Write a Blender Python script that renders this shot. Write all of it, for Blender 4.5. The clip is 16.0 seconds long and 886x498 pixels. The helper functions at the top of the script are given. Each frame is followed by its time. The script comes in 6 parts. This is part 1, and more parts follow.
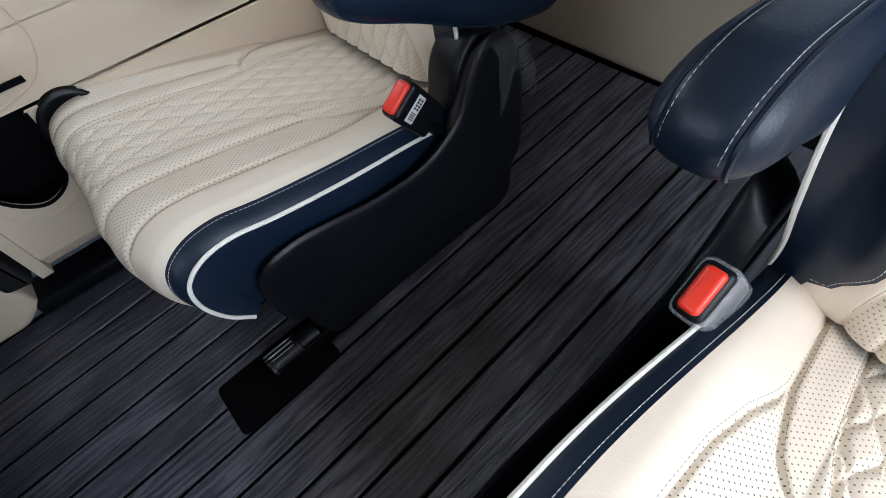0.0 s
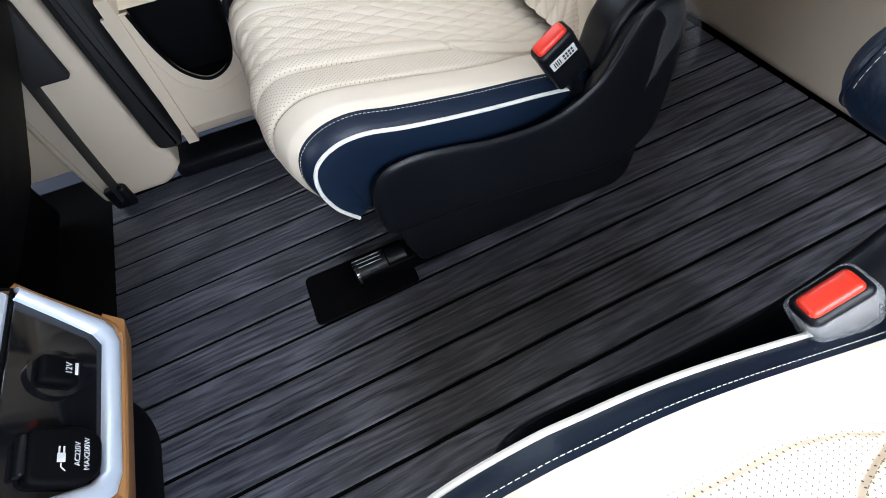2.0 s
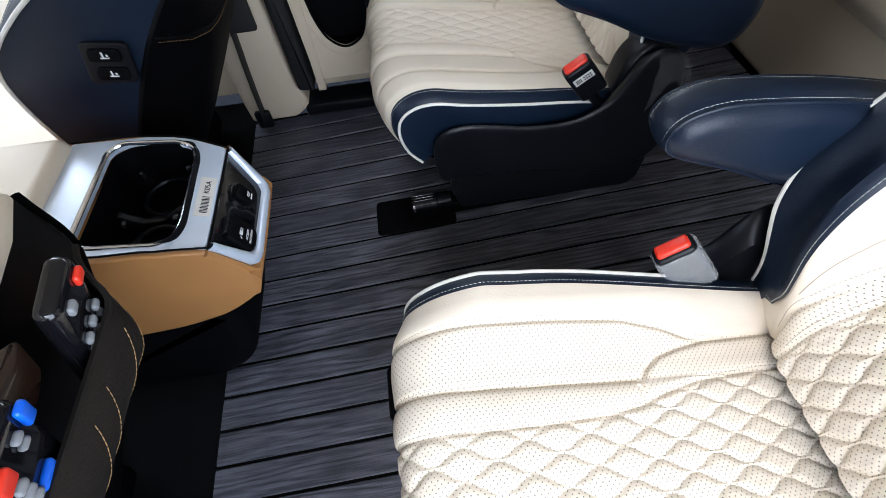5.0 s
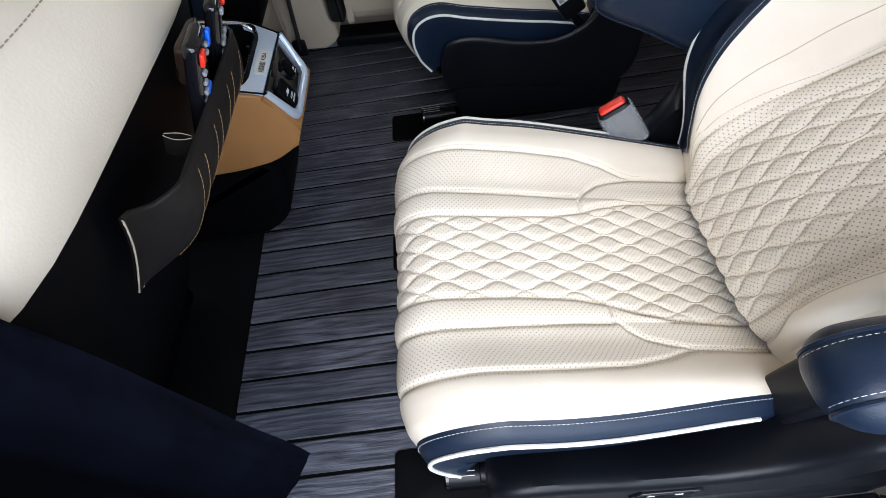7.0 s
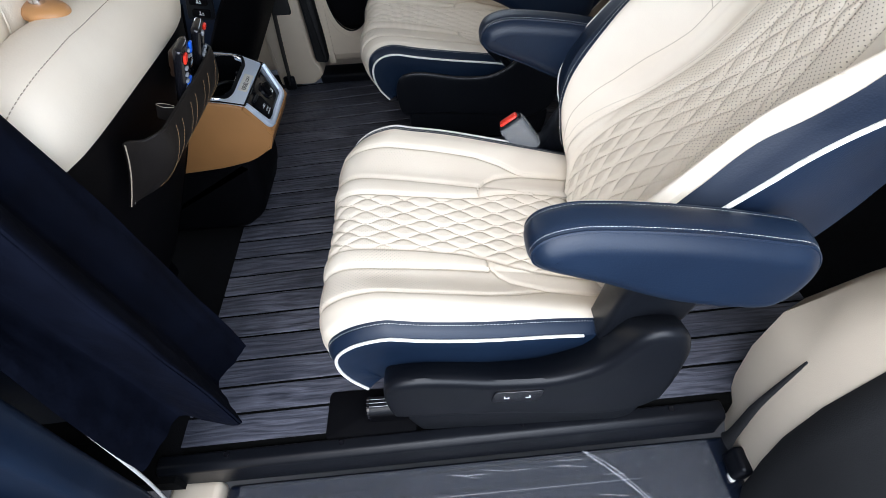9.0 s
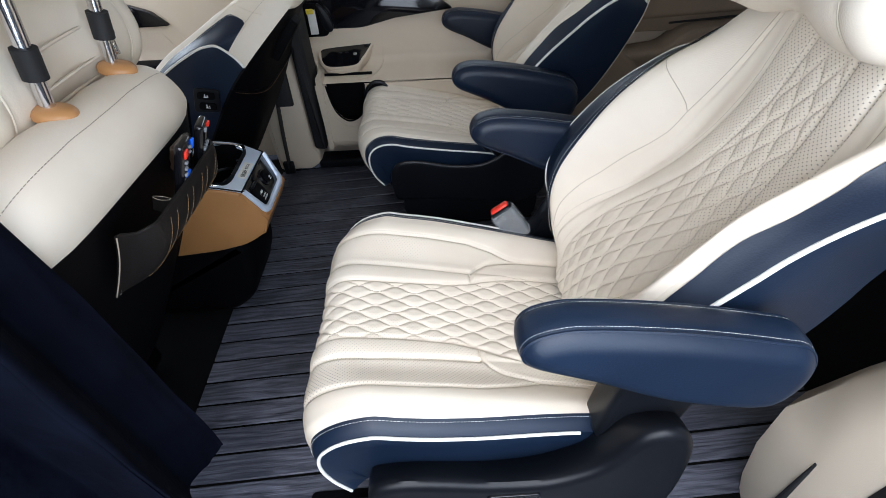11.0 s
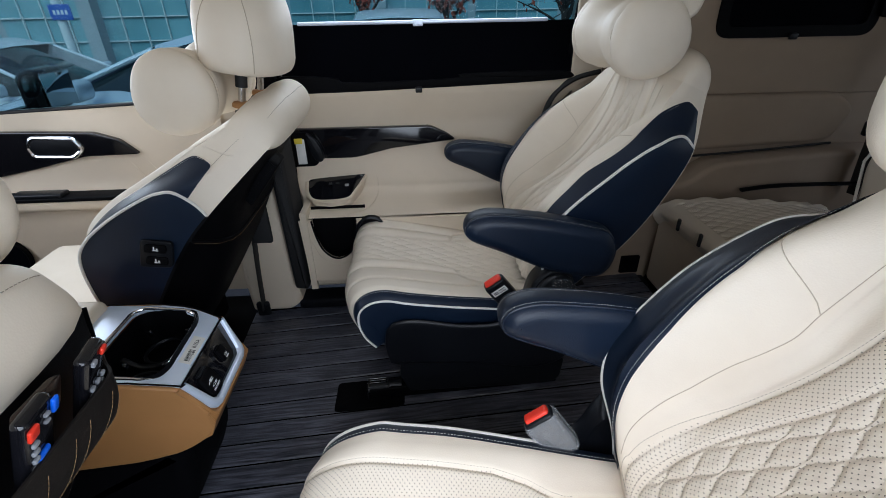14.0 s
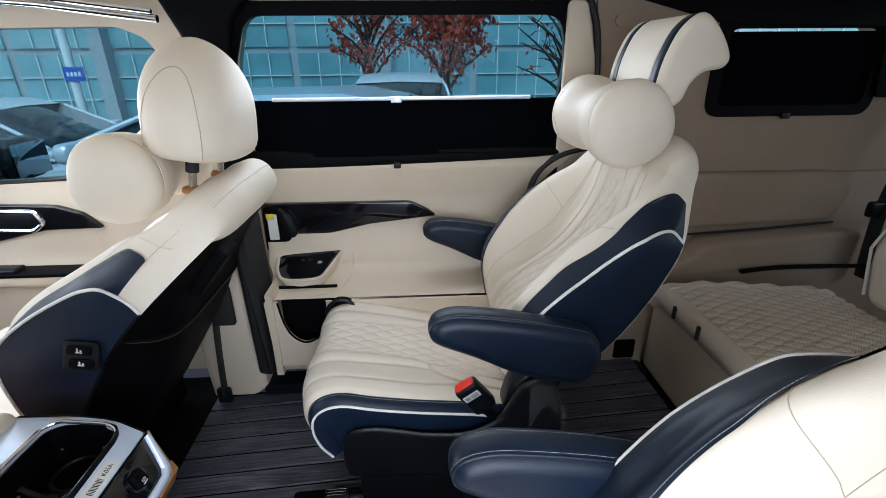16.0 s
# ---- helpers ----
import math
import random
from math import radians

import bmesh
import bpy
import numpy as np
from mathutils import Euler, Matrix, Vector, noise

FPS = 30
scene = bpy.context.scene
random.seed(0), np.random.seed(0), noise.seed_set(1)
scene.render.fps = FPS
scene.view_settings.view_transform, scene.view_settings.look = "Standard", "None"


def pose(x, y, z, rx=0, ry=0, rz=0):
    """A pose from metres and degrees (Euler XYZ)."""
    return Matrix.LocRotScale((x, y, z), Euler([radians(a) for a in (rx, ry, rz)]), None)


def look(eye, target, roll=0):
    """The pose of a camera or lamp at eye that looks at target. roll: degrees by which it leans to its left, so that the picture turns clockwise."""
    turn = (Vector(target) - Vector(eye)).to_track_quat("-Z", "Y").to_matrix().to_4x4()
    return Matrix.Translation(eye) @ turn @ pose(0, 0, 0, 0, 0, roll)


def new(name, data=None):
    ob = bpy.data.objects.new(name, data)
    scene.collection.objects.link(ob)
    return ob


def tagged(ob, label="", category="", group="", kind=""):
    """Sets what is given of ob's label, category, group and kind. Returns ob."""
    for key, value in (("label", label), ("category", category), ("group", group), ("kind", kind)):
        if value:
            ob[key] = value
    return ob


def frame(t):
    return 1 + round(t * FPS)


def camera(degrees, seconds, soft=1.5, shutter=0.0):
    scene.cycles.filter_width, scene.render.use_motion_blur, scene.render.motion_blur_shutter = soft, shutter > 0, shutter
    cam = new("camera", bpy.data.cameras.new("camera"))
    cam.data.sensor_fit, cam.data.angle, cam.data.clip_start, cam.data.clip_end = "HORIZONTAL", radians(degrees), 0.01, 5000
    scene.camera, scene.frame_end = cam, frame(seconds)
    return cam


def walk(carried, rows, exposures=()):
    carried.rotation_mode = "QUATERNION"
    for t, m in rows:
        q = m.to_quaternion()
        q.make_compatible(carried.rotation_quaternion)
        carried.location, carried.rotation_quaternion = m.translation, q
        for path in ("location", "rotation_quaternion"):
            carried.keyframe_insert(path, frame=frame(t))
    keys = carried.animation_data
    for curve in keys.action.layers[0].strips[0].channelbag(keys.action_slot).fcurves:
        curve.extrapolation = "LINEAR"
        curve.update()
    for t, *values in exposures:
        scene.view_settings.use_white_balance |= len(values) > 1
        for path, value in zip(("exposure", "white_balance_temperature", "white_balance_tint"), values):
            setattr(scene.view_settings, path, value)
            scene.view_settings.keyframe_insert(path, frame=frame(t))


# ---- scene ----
cam = camera(87.4, 16.0, soft=0.8)
PATH = [
    (0, (0.162, 0.522, 0.716), (0.821, 1.511, -0.892), -10.3),
    (0.5, (0.13, 0.519, 0.708), (0.722, 1.535, -0.91), -10.1),
    (1, (0.114, 0.509, 0.703), (0.591, 1.569, -0.924), -9.0),
    (1.5, (0.105, 0.506, 0.701), (0.52, 1.588, -0.929), -8.3),
    (2, (0.106, 0.496, 0.698), (0.45, 1.604, -0.931), -7.7),
    (2.5, (0.109, 0.481, 0.71), (0.385, 1.61, -0.917), -7.2),
    (3, (0.112, 0.449, 0.733), (0.332, 1.6, -0.887), -6.6),
    (5.5, (0.121, 0.166, 0.89), (0.15, 1.313, -0.748), -6.0),
    (6, (0.12, 0.076, 0.897), (0.138, 1.219, -0.745), -5.6),
    (6.5, (0.12, -0.015, 0.898), (0.114, 1.118, -0.75), -6.0),
    (7, (0.129, -0.077, 0.894), (0.107, 1.054, -0.755), -6.0),
    (7.5, (0.167, -0.19, 0.898), (0.12, 0.949, -0.746), -6.3),
    (8, (0.192, -0.278, 0.917), (0.14, 0.89, -0.706), -6.0),
    (8.5, (0.215, -0.306, 0.936), (0.175, 0.918, -0.646), -5.1),
    (9, (0.274, -0.325, 0.969), (0.257, 0.967, -0.557), -4.1),
    (11.5, (0.281, -0.288, 0.983), (0.312, 1.275, -0.264), -2.4),
    (12, (0.26, -0.236, 0.982), (0.292, 1.367, -0.215), -2.1),
    (12.5, (0.232, -0.163, 0.98), (0.273, 1.474, -0.169), -1.8),
    (13, (0.235, -0.092, 0.97), (0.287, 1.584, -0.12), -1.6),
    (13.5, (0.242, -0.029, 0.97), (0.323, 1.688, -0.051), -1.2),
    (14, (0.248, 0.021, 0.972), (0.35, 1.773, 0.013), -1.0),
    (14.5, (0.279, 0.065, 0.985), (0.389, 1.848, 0.086), -1.0),
    (15, (0.298, 0.1, 0.997), (0.404, 1.908, 0.149), -0.9),
    (15.5, (0.316, 0.128, 1.0), (0.412, 1.959, 0.201), -0.8),
    (16, (0.336, 0.15, 1.013), (0.432, 1.997, 0.253), -0.5),
]
EXPOSURES = [(0, 0.28, 5800, 10), (1.0, 0.58, 5800, 10), (2.5, 1.1, 5800, 10), (3.0, 1.15, 5800, 10), (5.5, 0.15, 5800, 10), (7.0, -0.1, 5800, 10), (9.0, -0.10, 5800, 10), (12.5, -0.38, 5800, 10), (14.5, -0.16, 5800, 10), (16, 0.28, 5800, 10)]
walk(cam, [(t, look(eye, target, roll)) for t, eye, target, roll in PATH], EXPOSURES)

# ---------------------------------------------------------------- light
SUN_EL, SUN_AZ = 50.0, 200.0
world = bpy.data.worlds.new("sky")
scene.world = world
world.use_nodes = True
wn = world.node_tree.nodes
wl = world.node_tree.links
sky = wn.new("ShaderNodeTexSky")
sky.sky_type = "NISHITA"
sky.sun_disc = False
sky.sun_elevation = radians(SUN_EL)
sky.sun_rotation = radians(SUN_AZ)
sky.dust_density = 3.0
wl.new(sky.outputs[0], wn["Background"].inputs[0])
wn["Background"].inputs[1].default_value = 0.15
sun = new("sun", bpy.data.lights.new("sun", "SUN"))
sun.data.energy = 1.5
sun.data.angle = radians(40)
sun.data.color = (1.0, 0.98, 0.95)
sun.matrix_world = look((0.4, -6.0, 7.0), (0.2, 0.6, 0.3))


def window_light(name, eye, target, wide, high, watts):
    """Daylight that enters through an opening of the car."""
    ob = new(name, bpy.data.lights.new(name, "AREA"))
    ob.data.shape, ob.data.size, ob.data.size_y, ob.data.energy = "RECTANGLE", wide, high, watts
    ob.data.color = (0.93, 0.97, 1.0)
    ob.matrix_world = look(eye, target)
    return ob


window_light("daylight_far_window", (0.30, 1.60, 1.02), (0.34, 0.6, 0.5), 0.8, 0.22, 2.6)
window_light("daylight_front_window", (-0.78, 1.60, 0.90), (-0.4, 0.6, 0.5), 0.6, 0.34, 5)
window_light("daylight_windscreen", (-1.44, 0.742, 0.90), (0.6, 0.742, 0.45), 1.4, 0.5, 8)
window_light("daylight_tailgate", (2.34, 0.742, 0.90), (0.6, 0.742, 0.2), 1.3, 0.45, 1.7)
window_light("daylight_open_door", (0.42, -0.52, 0.92), (0.36, 0.9, 0.30), 1.1, 1.0, 20)


# ---------------------------------------------------------------- materials
def material(name, colour, rough=0.5, metal=0.0, spec=0.5):
    m = bpy.data.materials.new(name)
    m.use_nodes = True
    b = m.node_tree.nodes["Principled BSDF"]
    b.inputs["Base Color"].default_value = (*colour, 1)
    b.inputs["Roughness"].default_value = rough
    b.inputs["Metallic"].default_value = metal
    b.inputs["Specular IOR Level"].default_value = spec
    return m


def node(m, kind, **values):
    n = m.node_tree.nodes.new(kind)
    for k, v in values.items():
        n.inputs[k].default_value = v
    return n


def link(m, a, b):
    m.node_tree.links.new(a, b)


def coords(m, scale=(1, 1, 1), uv=False):
    tc = node(m, "ShaderNodeTexCoord")
    mp = node(m, "ShaderNodeMapping")
    mp.inputs["Scale"].default_value = scale
    link(m, tc.outputs["UV" if uv else "Object"], mp.inputs["Vector"])
    return mp.outputs[0]


def mathn(m, op, a, b=None, clamp=False):
    n = node(m, "ShaderNodeMath")
    n.operation = op
    n.use_clamp = clamp
    for i, v in enumerate((a, b)):
        if v is None:
            continue
        if isinstance(v, (int, float)):
            n.inputs[i].default_value = v
        else:
            link(m, v, n.inputs[i])
    return n.outputs[0]


def mixc(m, fac, a, b):
    n = node(m, "ShaderNodeMix")
    n.data_type = "RGBA"
    for sock, v in ((n.inputs[0], fac), (n.inputs[6], a), (n.inputs[7], b)):
        if isinstance(v, tuple):
            sock.default_value = (*v, 1)
        elif isinstance(v, (int, float)):
            sock.default_value = v
        else:
            link(m, v, sock)
    return n.outputs[2]


def rampn(m, value, a, b):
    n = node(m, "ShaderNodeMapRange")
    n.inputs["From Min"].default_value = a
    n.inputs["From Max"].default_value = b
    link(m, value, n.inputs["Value"])
    return n.outputs[0]


def grain(m, colour, dark, scale, fine, bump, rough=None, stretch=(1, 1, 1), dist=0.0015):
    """Cloudy wear at a large scale, a fine pebble at a small one."""
    b = m.node_tree.nodes["Principled BSDF"]
    co = coords(m, stretch)
    big = node(m, "ShaderNodeTexNoise", Scale=scale, Detail=5.0, Roughness=0.6)
    small = node(m, "ShaderNodeTexNoise", Scale=fine, Detail=3.0)
    link(m, co, big.inputs["Vector"])
    link(m, co, small.inputs["Vector"])
    f = rampn(m, big.outputs[0], 0.3, 0.7)
    link(m, mixc(m, f, dark, colour), b.inputs["Base Color"])
    if rough:
        r = node(m, "ShaderNodeMapRange")
        r.inputs["To Min"].default_value, r.inputs["To Max"].default_value = rough
        link(m, big.outputs[0], r.inputs["Value"])
        link(m, r.outputs[0], b.inputs["Roughness"])
    bp = node(m, "ShaderNodeBump", Strength=bump, Distance=dist)
    link(m, small.outputs[0], bp.inputs["Height"])
    link(m, bp.outputs[0], b.inputs["Normal"])
    return m


CREAM_C, CREAM_D = (0.77, 0.69, 0.575), (0.71, 0.625, 0.51)


def leather(name, colour, dark, rough=(0.46, 0.60)):
    m = material(name, colour, 0.45)
    v = node(m, "ShaderNodeTexVoronoi", Scale=420.0)
    b = m.node_tree.nodes["Principled BSDF"]
    co = coords(m)
    link(m, co, v.inputs["Vector"])
    big = node(m, "ShaderNodeTexNoise", Scale=9.0, Detail=4.0)
    link(m, co, big.inputs["Vector"])
    wr = node(m, "ShaderNodeTexNoise", Scale=34.0, Detail=3.0, Distortion=0.8)
    link(m, co, wr.inputs["Vector"])
    link(m, mixc(m, rampn(m, big.outputs[0], 0.3, 0.7), dark, colour), b.inputs["Base Color"])
    r = node(m, "ShaderNodeMapRange")
    r.inputs["To Min"].default_value, r.inputs["To Max"].default_value = rough
    link(m, big.outputs[0], r.inputs["Value"])
    link(m, r.outputs[0], b.inputs["Roughness"])
    h = mathn(m, "ADD", mathn(m, "MULTIPLY", v.outputs["Distance"], 0.25), mathn(m, "MULTIPLY", wr.outputs[0], 0.22))
    bp = node(m, "ShaderNodeBump", Strength=0.22, Distance=0.002)
    link(m, h, bp.inputs["Height"])
    link(m, bp.outputs[0], b.inputs["Normal"])
    return m


def perforated(name, colour, dark, pitch=0.0052):
    """Leather punched with staggered rows of small holes."""
    m = leather(name, colour, dark)
    b = m.node_tree.nodes["Principled BSDF"]
    tc = node(m, "ShaderNodeTexCoord")
    mp = node(m, "ShaderNodeMapping")
    mp.inputs["Rotation"].default_value = (0, 0, radians(45))
    mp.inputs["Scale"].default_value = (1 / pitch, 1 / pitch, 1)
    link(m, tc.outputs["UV"], mp.inputs["Vector"])
    vor = node(m, "ShaderNodeTexVoronoi", Scale=1.0, Randomness=0.0)
    vor.voronoi_dimensions = "2D"
    link(m, mp.outputs[0], vor.inputs["Vector"])
    hole = rampn(m, vor.outputs["Distance"], 0.175, 0.11)
    old = b.inputs["Base Color"].links[0].from_socket
    link(m, mixc(m, hole, old, (0.12, 0.10, 0.08)), b.inputs["Base Color"])
    return m


cream = leather("cream_leather", CREAM_C, CREAM_D)
cream_perf = perforated("cream_perforated_leather", CREAM_C, CREAM_D)
cream_trim = grain(material("cream_door_lining", CREAM_C, 0.6), (0.66, 0.56, 0.435), (0.60, 0.505, 0.39), 3.0, 700.0, 0.15, (0.5, 0.65))
beige_cloth = grain(material("beige_headlining", CREAM_C, 0.9), (0.62, 0.55, 0.45), (0.56, 0.50, 0.41), 4.0, 900.0, 0.3, (0.85, 0.95))
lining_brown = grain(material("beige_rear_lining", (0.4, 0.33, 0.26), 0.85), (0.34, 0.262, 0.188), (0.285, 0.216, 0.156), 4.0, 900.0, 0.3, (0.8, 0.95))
navy = leather("navy_leather", (0.0062, 0.0142, 0.0325), (0.0042, 0.0098, 0.0235), (0.36, 0.48))
navy.node_tree.nodes["Principled BSDF"].inputs["Specular IOR Level"].default_value = 0.35
white_pipe = grain(material("white_piping", (0.8, 0.79, 0.75), 0.5), (0.82, 0.80, 0.76), (0.7, 0.68, 0.63), 20.0, 900.0, 0.2)
thread = material("pale_thread", (0.7, 0.68, 0.62), 0.7)
thread_dark = material("taupe_thread", (0.34, 0.29, 0.22), 0.7)
thread_beige = material("beige_thread", (0.50, 0.42, 0.32), 0.7)
thread_tan = material("tan_thread", (0.20, 0.12, 0.05), 0.7)
plastic = grain(material("black_grained_plastic", (0.005, 0.0055, 0.008), 0.42, 0.0, 0.22), (0.0065, 0.0075, 0.010), (0.004, 0.0045, 0.0065), 6.0, 1400.0, 0.25, (0.27, 0.42), dist=0.0006)
matt_black = grain(material("matt_black_plastic", (0.002, 0.002, 0.003), 0.6, 0.0, 0.07), (0.0026, 0.0026, 0.0034), (0.0012, 0.0012, 0.002), 8.0, 900.0, 0.2, (0.5, 0.7))
# Black step plastic; the blue of its reflections is put into the base colour.
step_plastic = grain(material("black_step_plastic_blue_sheen", (0.012, 0.016, 0.026), 0.38), (0.0075, 0.0115, 0.022), (0.004, 0.006, 0.013), 7.0, 1200.0, 0.2, (0.12, 0.24), dist=0.0006)
gloss_black = material("piano_black_trim", (0.006, 0.006, 0.008), 0.08)
carpet = grain(material("black_carpet", (0.003, 0.003, 0.003), 0.95, 0.0, 0.1), (0.005, 0.005, 0.006), (0.002, 0.002, 0.002), 12.0, 600.0, 0.9, (0.9, 1.0))
chrome = grain(material("chrome", (0.75, 0.76, 0.78), 0.12, 1.0), (0.78, 0.78, 0.80), (0.68, 0.69, 0.72), 8.0, 300.0, 0.03, (0.08, 0.2))
# Silver lightened towards blue so its base colour carries the sky's reflection.
satin = grain(material("satin_silver_sky_tint", (0.66, 0.74, 0.88), 0.3, 0.35), (0.70, 0.79, 0.93), (0.62, 0.70, 0.84), 5.0, 900.0, 0.05, (0.28, 0.4))
tan = leather("tan_leather", (0.42, 0.20, 0.066), (0.36, 0.17, 0.055))
tan_plastic = material("tan_plastic", (0.48, 0.24, 0.09), 0.4)
red = material("red_button", (0.75, 0.035, 0.015), 0.35)
blue = material("blue_button", (0.01, 0.12, 0.75), 0.35)
grey_key = material("grey_rubber_key", (0.22, 0.23, 0.25), 0.6)
white_print = material("white_print", (0.8, 0.8, 0.8), 0.6)
black_print = material("black_print", (0.01, 0.01, 0.01), 0.6)
paper = grain(material("white_sticker", (0.78, 0.78, 0.76), 0.5), (0.8, 0.8, 0.78), (0.72, 0.72, 0.7), 30.0, 600.0, 0.05)
rubber = grain(material("black_rubber_seal", (0.007, 0.007, 0.008), 0.7), (0.010, 0.010, 0.011), (0.005, 0.005, 0.006), 10.0, 500.0, 0.2)
fabric = grain(material("navy_curtain_cloth", (0.008, 0.010, 0.020), 0.9, 0.0, 0.05), (0.0022, 0.0032, 0.0080), (0.0008, 0.0012, 0.0036), 16.0, 26.0, 0.55, (0.7, 0.95), dist=0.008)
mesh_black = grain(material("black_mesh_shade", (0.001, 0.0013, 0.003), 0.8, 0.0, 0.03), (0.0013, 0.0016, 0.0036), (0.0007, 0.0009, 0.002), 5.0, 1200.0, 0.2)
webbing = grain(material("black_seat_belt_webbing", (0.012, 0.012, 0.013), 0.7), (0.016, 0.016, 0.017), (0.008, 0.008, 0.009), 20.0, 500.0, 0.5)
pocket_leather = leather("dark_brown_leather", (0.010, 0.008, 0.007), (0.007, 0.0055, 0.005), (0.5, 0.65))
pocket_leather.node_tree.nodes["Principled BSDF"].inputs["Specular IOR Level"].default_value = 0.2
# Glossy brown for the cream seat mirrored in the black remote.
reflection_brown = leather("brown_reflection_gloss", (0.030, 0.016, 0.010), (0.018, 0.010, 0.007), (0.22, 0.34))
yellow = material("yellow_label", (0.75, 0.6, 0.05), 0.5)
steel = material("bare_steel", (0.45, 0.46, 0.48), 0.3, 1.0)


def film_material(name, rough=0.12, alpha=0.2):
    m = material(name, (0.85, 0.87, 0.9), rough)
    b = m.node_tree.nodes["Principled BSDF"]
    b.inputs["Alpha"].default_value = alpha
    n = node(m, "ShaderNodeTexNoise", Scale=60.0, Detail=4.0, Distortion=2.0)
    link(m, coords(m), n.inputs["Vector"])
    bp = node(m, "ShaderNodeBump", Strength=0.8, Distance=0.004)
    link(m, n.outputs[0], bp.inputs["Height"])
    link(m, bp.outputs[0], b.inputs["Normal"])
    return m


film_wrap = film_material("clear_plastic_film", 0.1, 0.22)
film_step = film_material("clear_protective_film", 0.12, 0.048)


def glass_material(name, tint, mix):
    """Thin pane: clear with a plain mirror-like share."""
    m = bpy.data.materials.new(name)
    m.use_nodes = True
    nt = m.node_tree
    nt.nodes.remove(nt.nodes["Principled BSDF"])
    tr = node(m, "ShaderNodeBsdfTransparent", Color=(*tint, 1))
    gl = node(m, "ShaderNodeBsdfGlossy", Roughness=0.02)
    fr = node(m, "ShaderNodeFresnel", IOR=1.45)
    mx = node(m, "ShaderNodeMixShader")
    link(m, mathn(m, "MULTIPLY", fr.outputs[0], mix), mx.inputs[0])
    link(m, tr.outputs[0], mx.inputs[1])
    link(m, gl.outputs[0], mx.inputs[2])
    link(m, mx.outputs[0], nt.nodes["Material Output"].inputs[0])
    return m


pane = glass_material("window_glass", (0.50, 0.68, 0.74), 0.12)
clear_pane = glass_material("front_window_glass", (0.56, 0.72, 0.77), 0.12)


def wood_material():
    """Dark stained boat-deck planks: long dark grain, worn pale streaks blued and lifted for sheen."""
    m = material("dark_stained_wood", (0.05, 0.04, 0.04), 0.45)
    b = m.node_tree.nodes["Principled BSDF"]
    info = node(m, "ShaderNodeObjectInfo")
    tc = node(m, "ShaderNodeTexCoord")
    add = node(m, "ShaderNodeVectorMath")
    add.operation = "ADD"
    off = node(m, "ShaderNodeCombineXYZ")
    link(m, mathn(m, "MULTIPLY", info.outputs["Random"], 37.0), off.inputs[0])
    link(m, mathn(m, "MULTIPLY", info.outputs["Random"], 11.0), off.inputs[1])
    link(m, tc.outputs["Object"], add.inputs[0])
    link(m, off.outputs[0], add.inputs[1])
    mp = node(m, "ShaderNodeMapping")
    mp.inputs["Scale"].default_value = (0.05, 1.0, 1.0)
    link(m, add.outputs[0], mp.inputs["Vector"])
    g1 = node(m, "ShaderNodeTexNoise", Scale=240.0, Detail=5.0, Roughness=0.6, Distortion=0.6)
    link(m, mp.outputs[0], g1.inputs["Vector"])
    wv = node(m, "ShaderNodeTexWave", Scale=20.0, Distortion=20.0, Detail=3.0)
    wv.inputs["Detail Scale"].default_value = 0.9
    wv.bands_direction = "Y"
    mp2 = node(m, "ShaderNodeMapping")
    mp2.inputs["Scale"].default_value = (0.13, 1.0, 1.0)
    link(m, add.outputs[0], mp2.inputs["Vector"])
    link(m, mp2.outputs[0], wv.inputs["Vector"])
    g2 = node(m, "ShaderNodeTexNoise", Scale=7.0, Detail=3.0)
    link(m, add.outputs[0], g2.inputs["Vector"])
    streak = mathn(m, "ADD", mathn(m, "MULTIPLY", rampn(m, g1.outputs[0], 0.38, 0.66), 0.52), mathn(m, "MULTIPLY", wv.outputs[0], 0.46))
    f = mathn(m, "MULTIPLY", streak, rampn(m, g2.outputs[0], 0.2, 0.75), True)
    # The pale blue-grey holds some of the floor's bluish sheen as base colour.
    base = mixc(m, f, (0.014, 0.0155, 0.022), (0.24, 0.243, 0.30))
    tone = mixc(m, mathn(m, "MULTIPLY", info.outputs["Random"], 0.45), base, (0.050, 0.054, 0.075))
    link(m, tone, b.inputs["Base Color"])
    r = node(m, "ShaderNodeMapRange")
    r.inputs["To Min"].default_value, r.inputs["To Max"].default_value = 0.36, 0.23
    link(m, f, r.inputs["Value"])
    link(m, r.outputs[0], b.inputs["Roughness"])
    bp = node(m, "ShaderNodeBump", Strength=0.6, Distance=0.0015)
    link(m, streak, bp.inputs["Height"])
    link(m, bp.outputs[0], b.inputs["Normal"])
    return m


wood = wood_material()


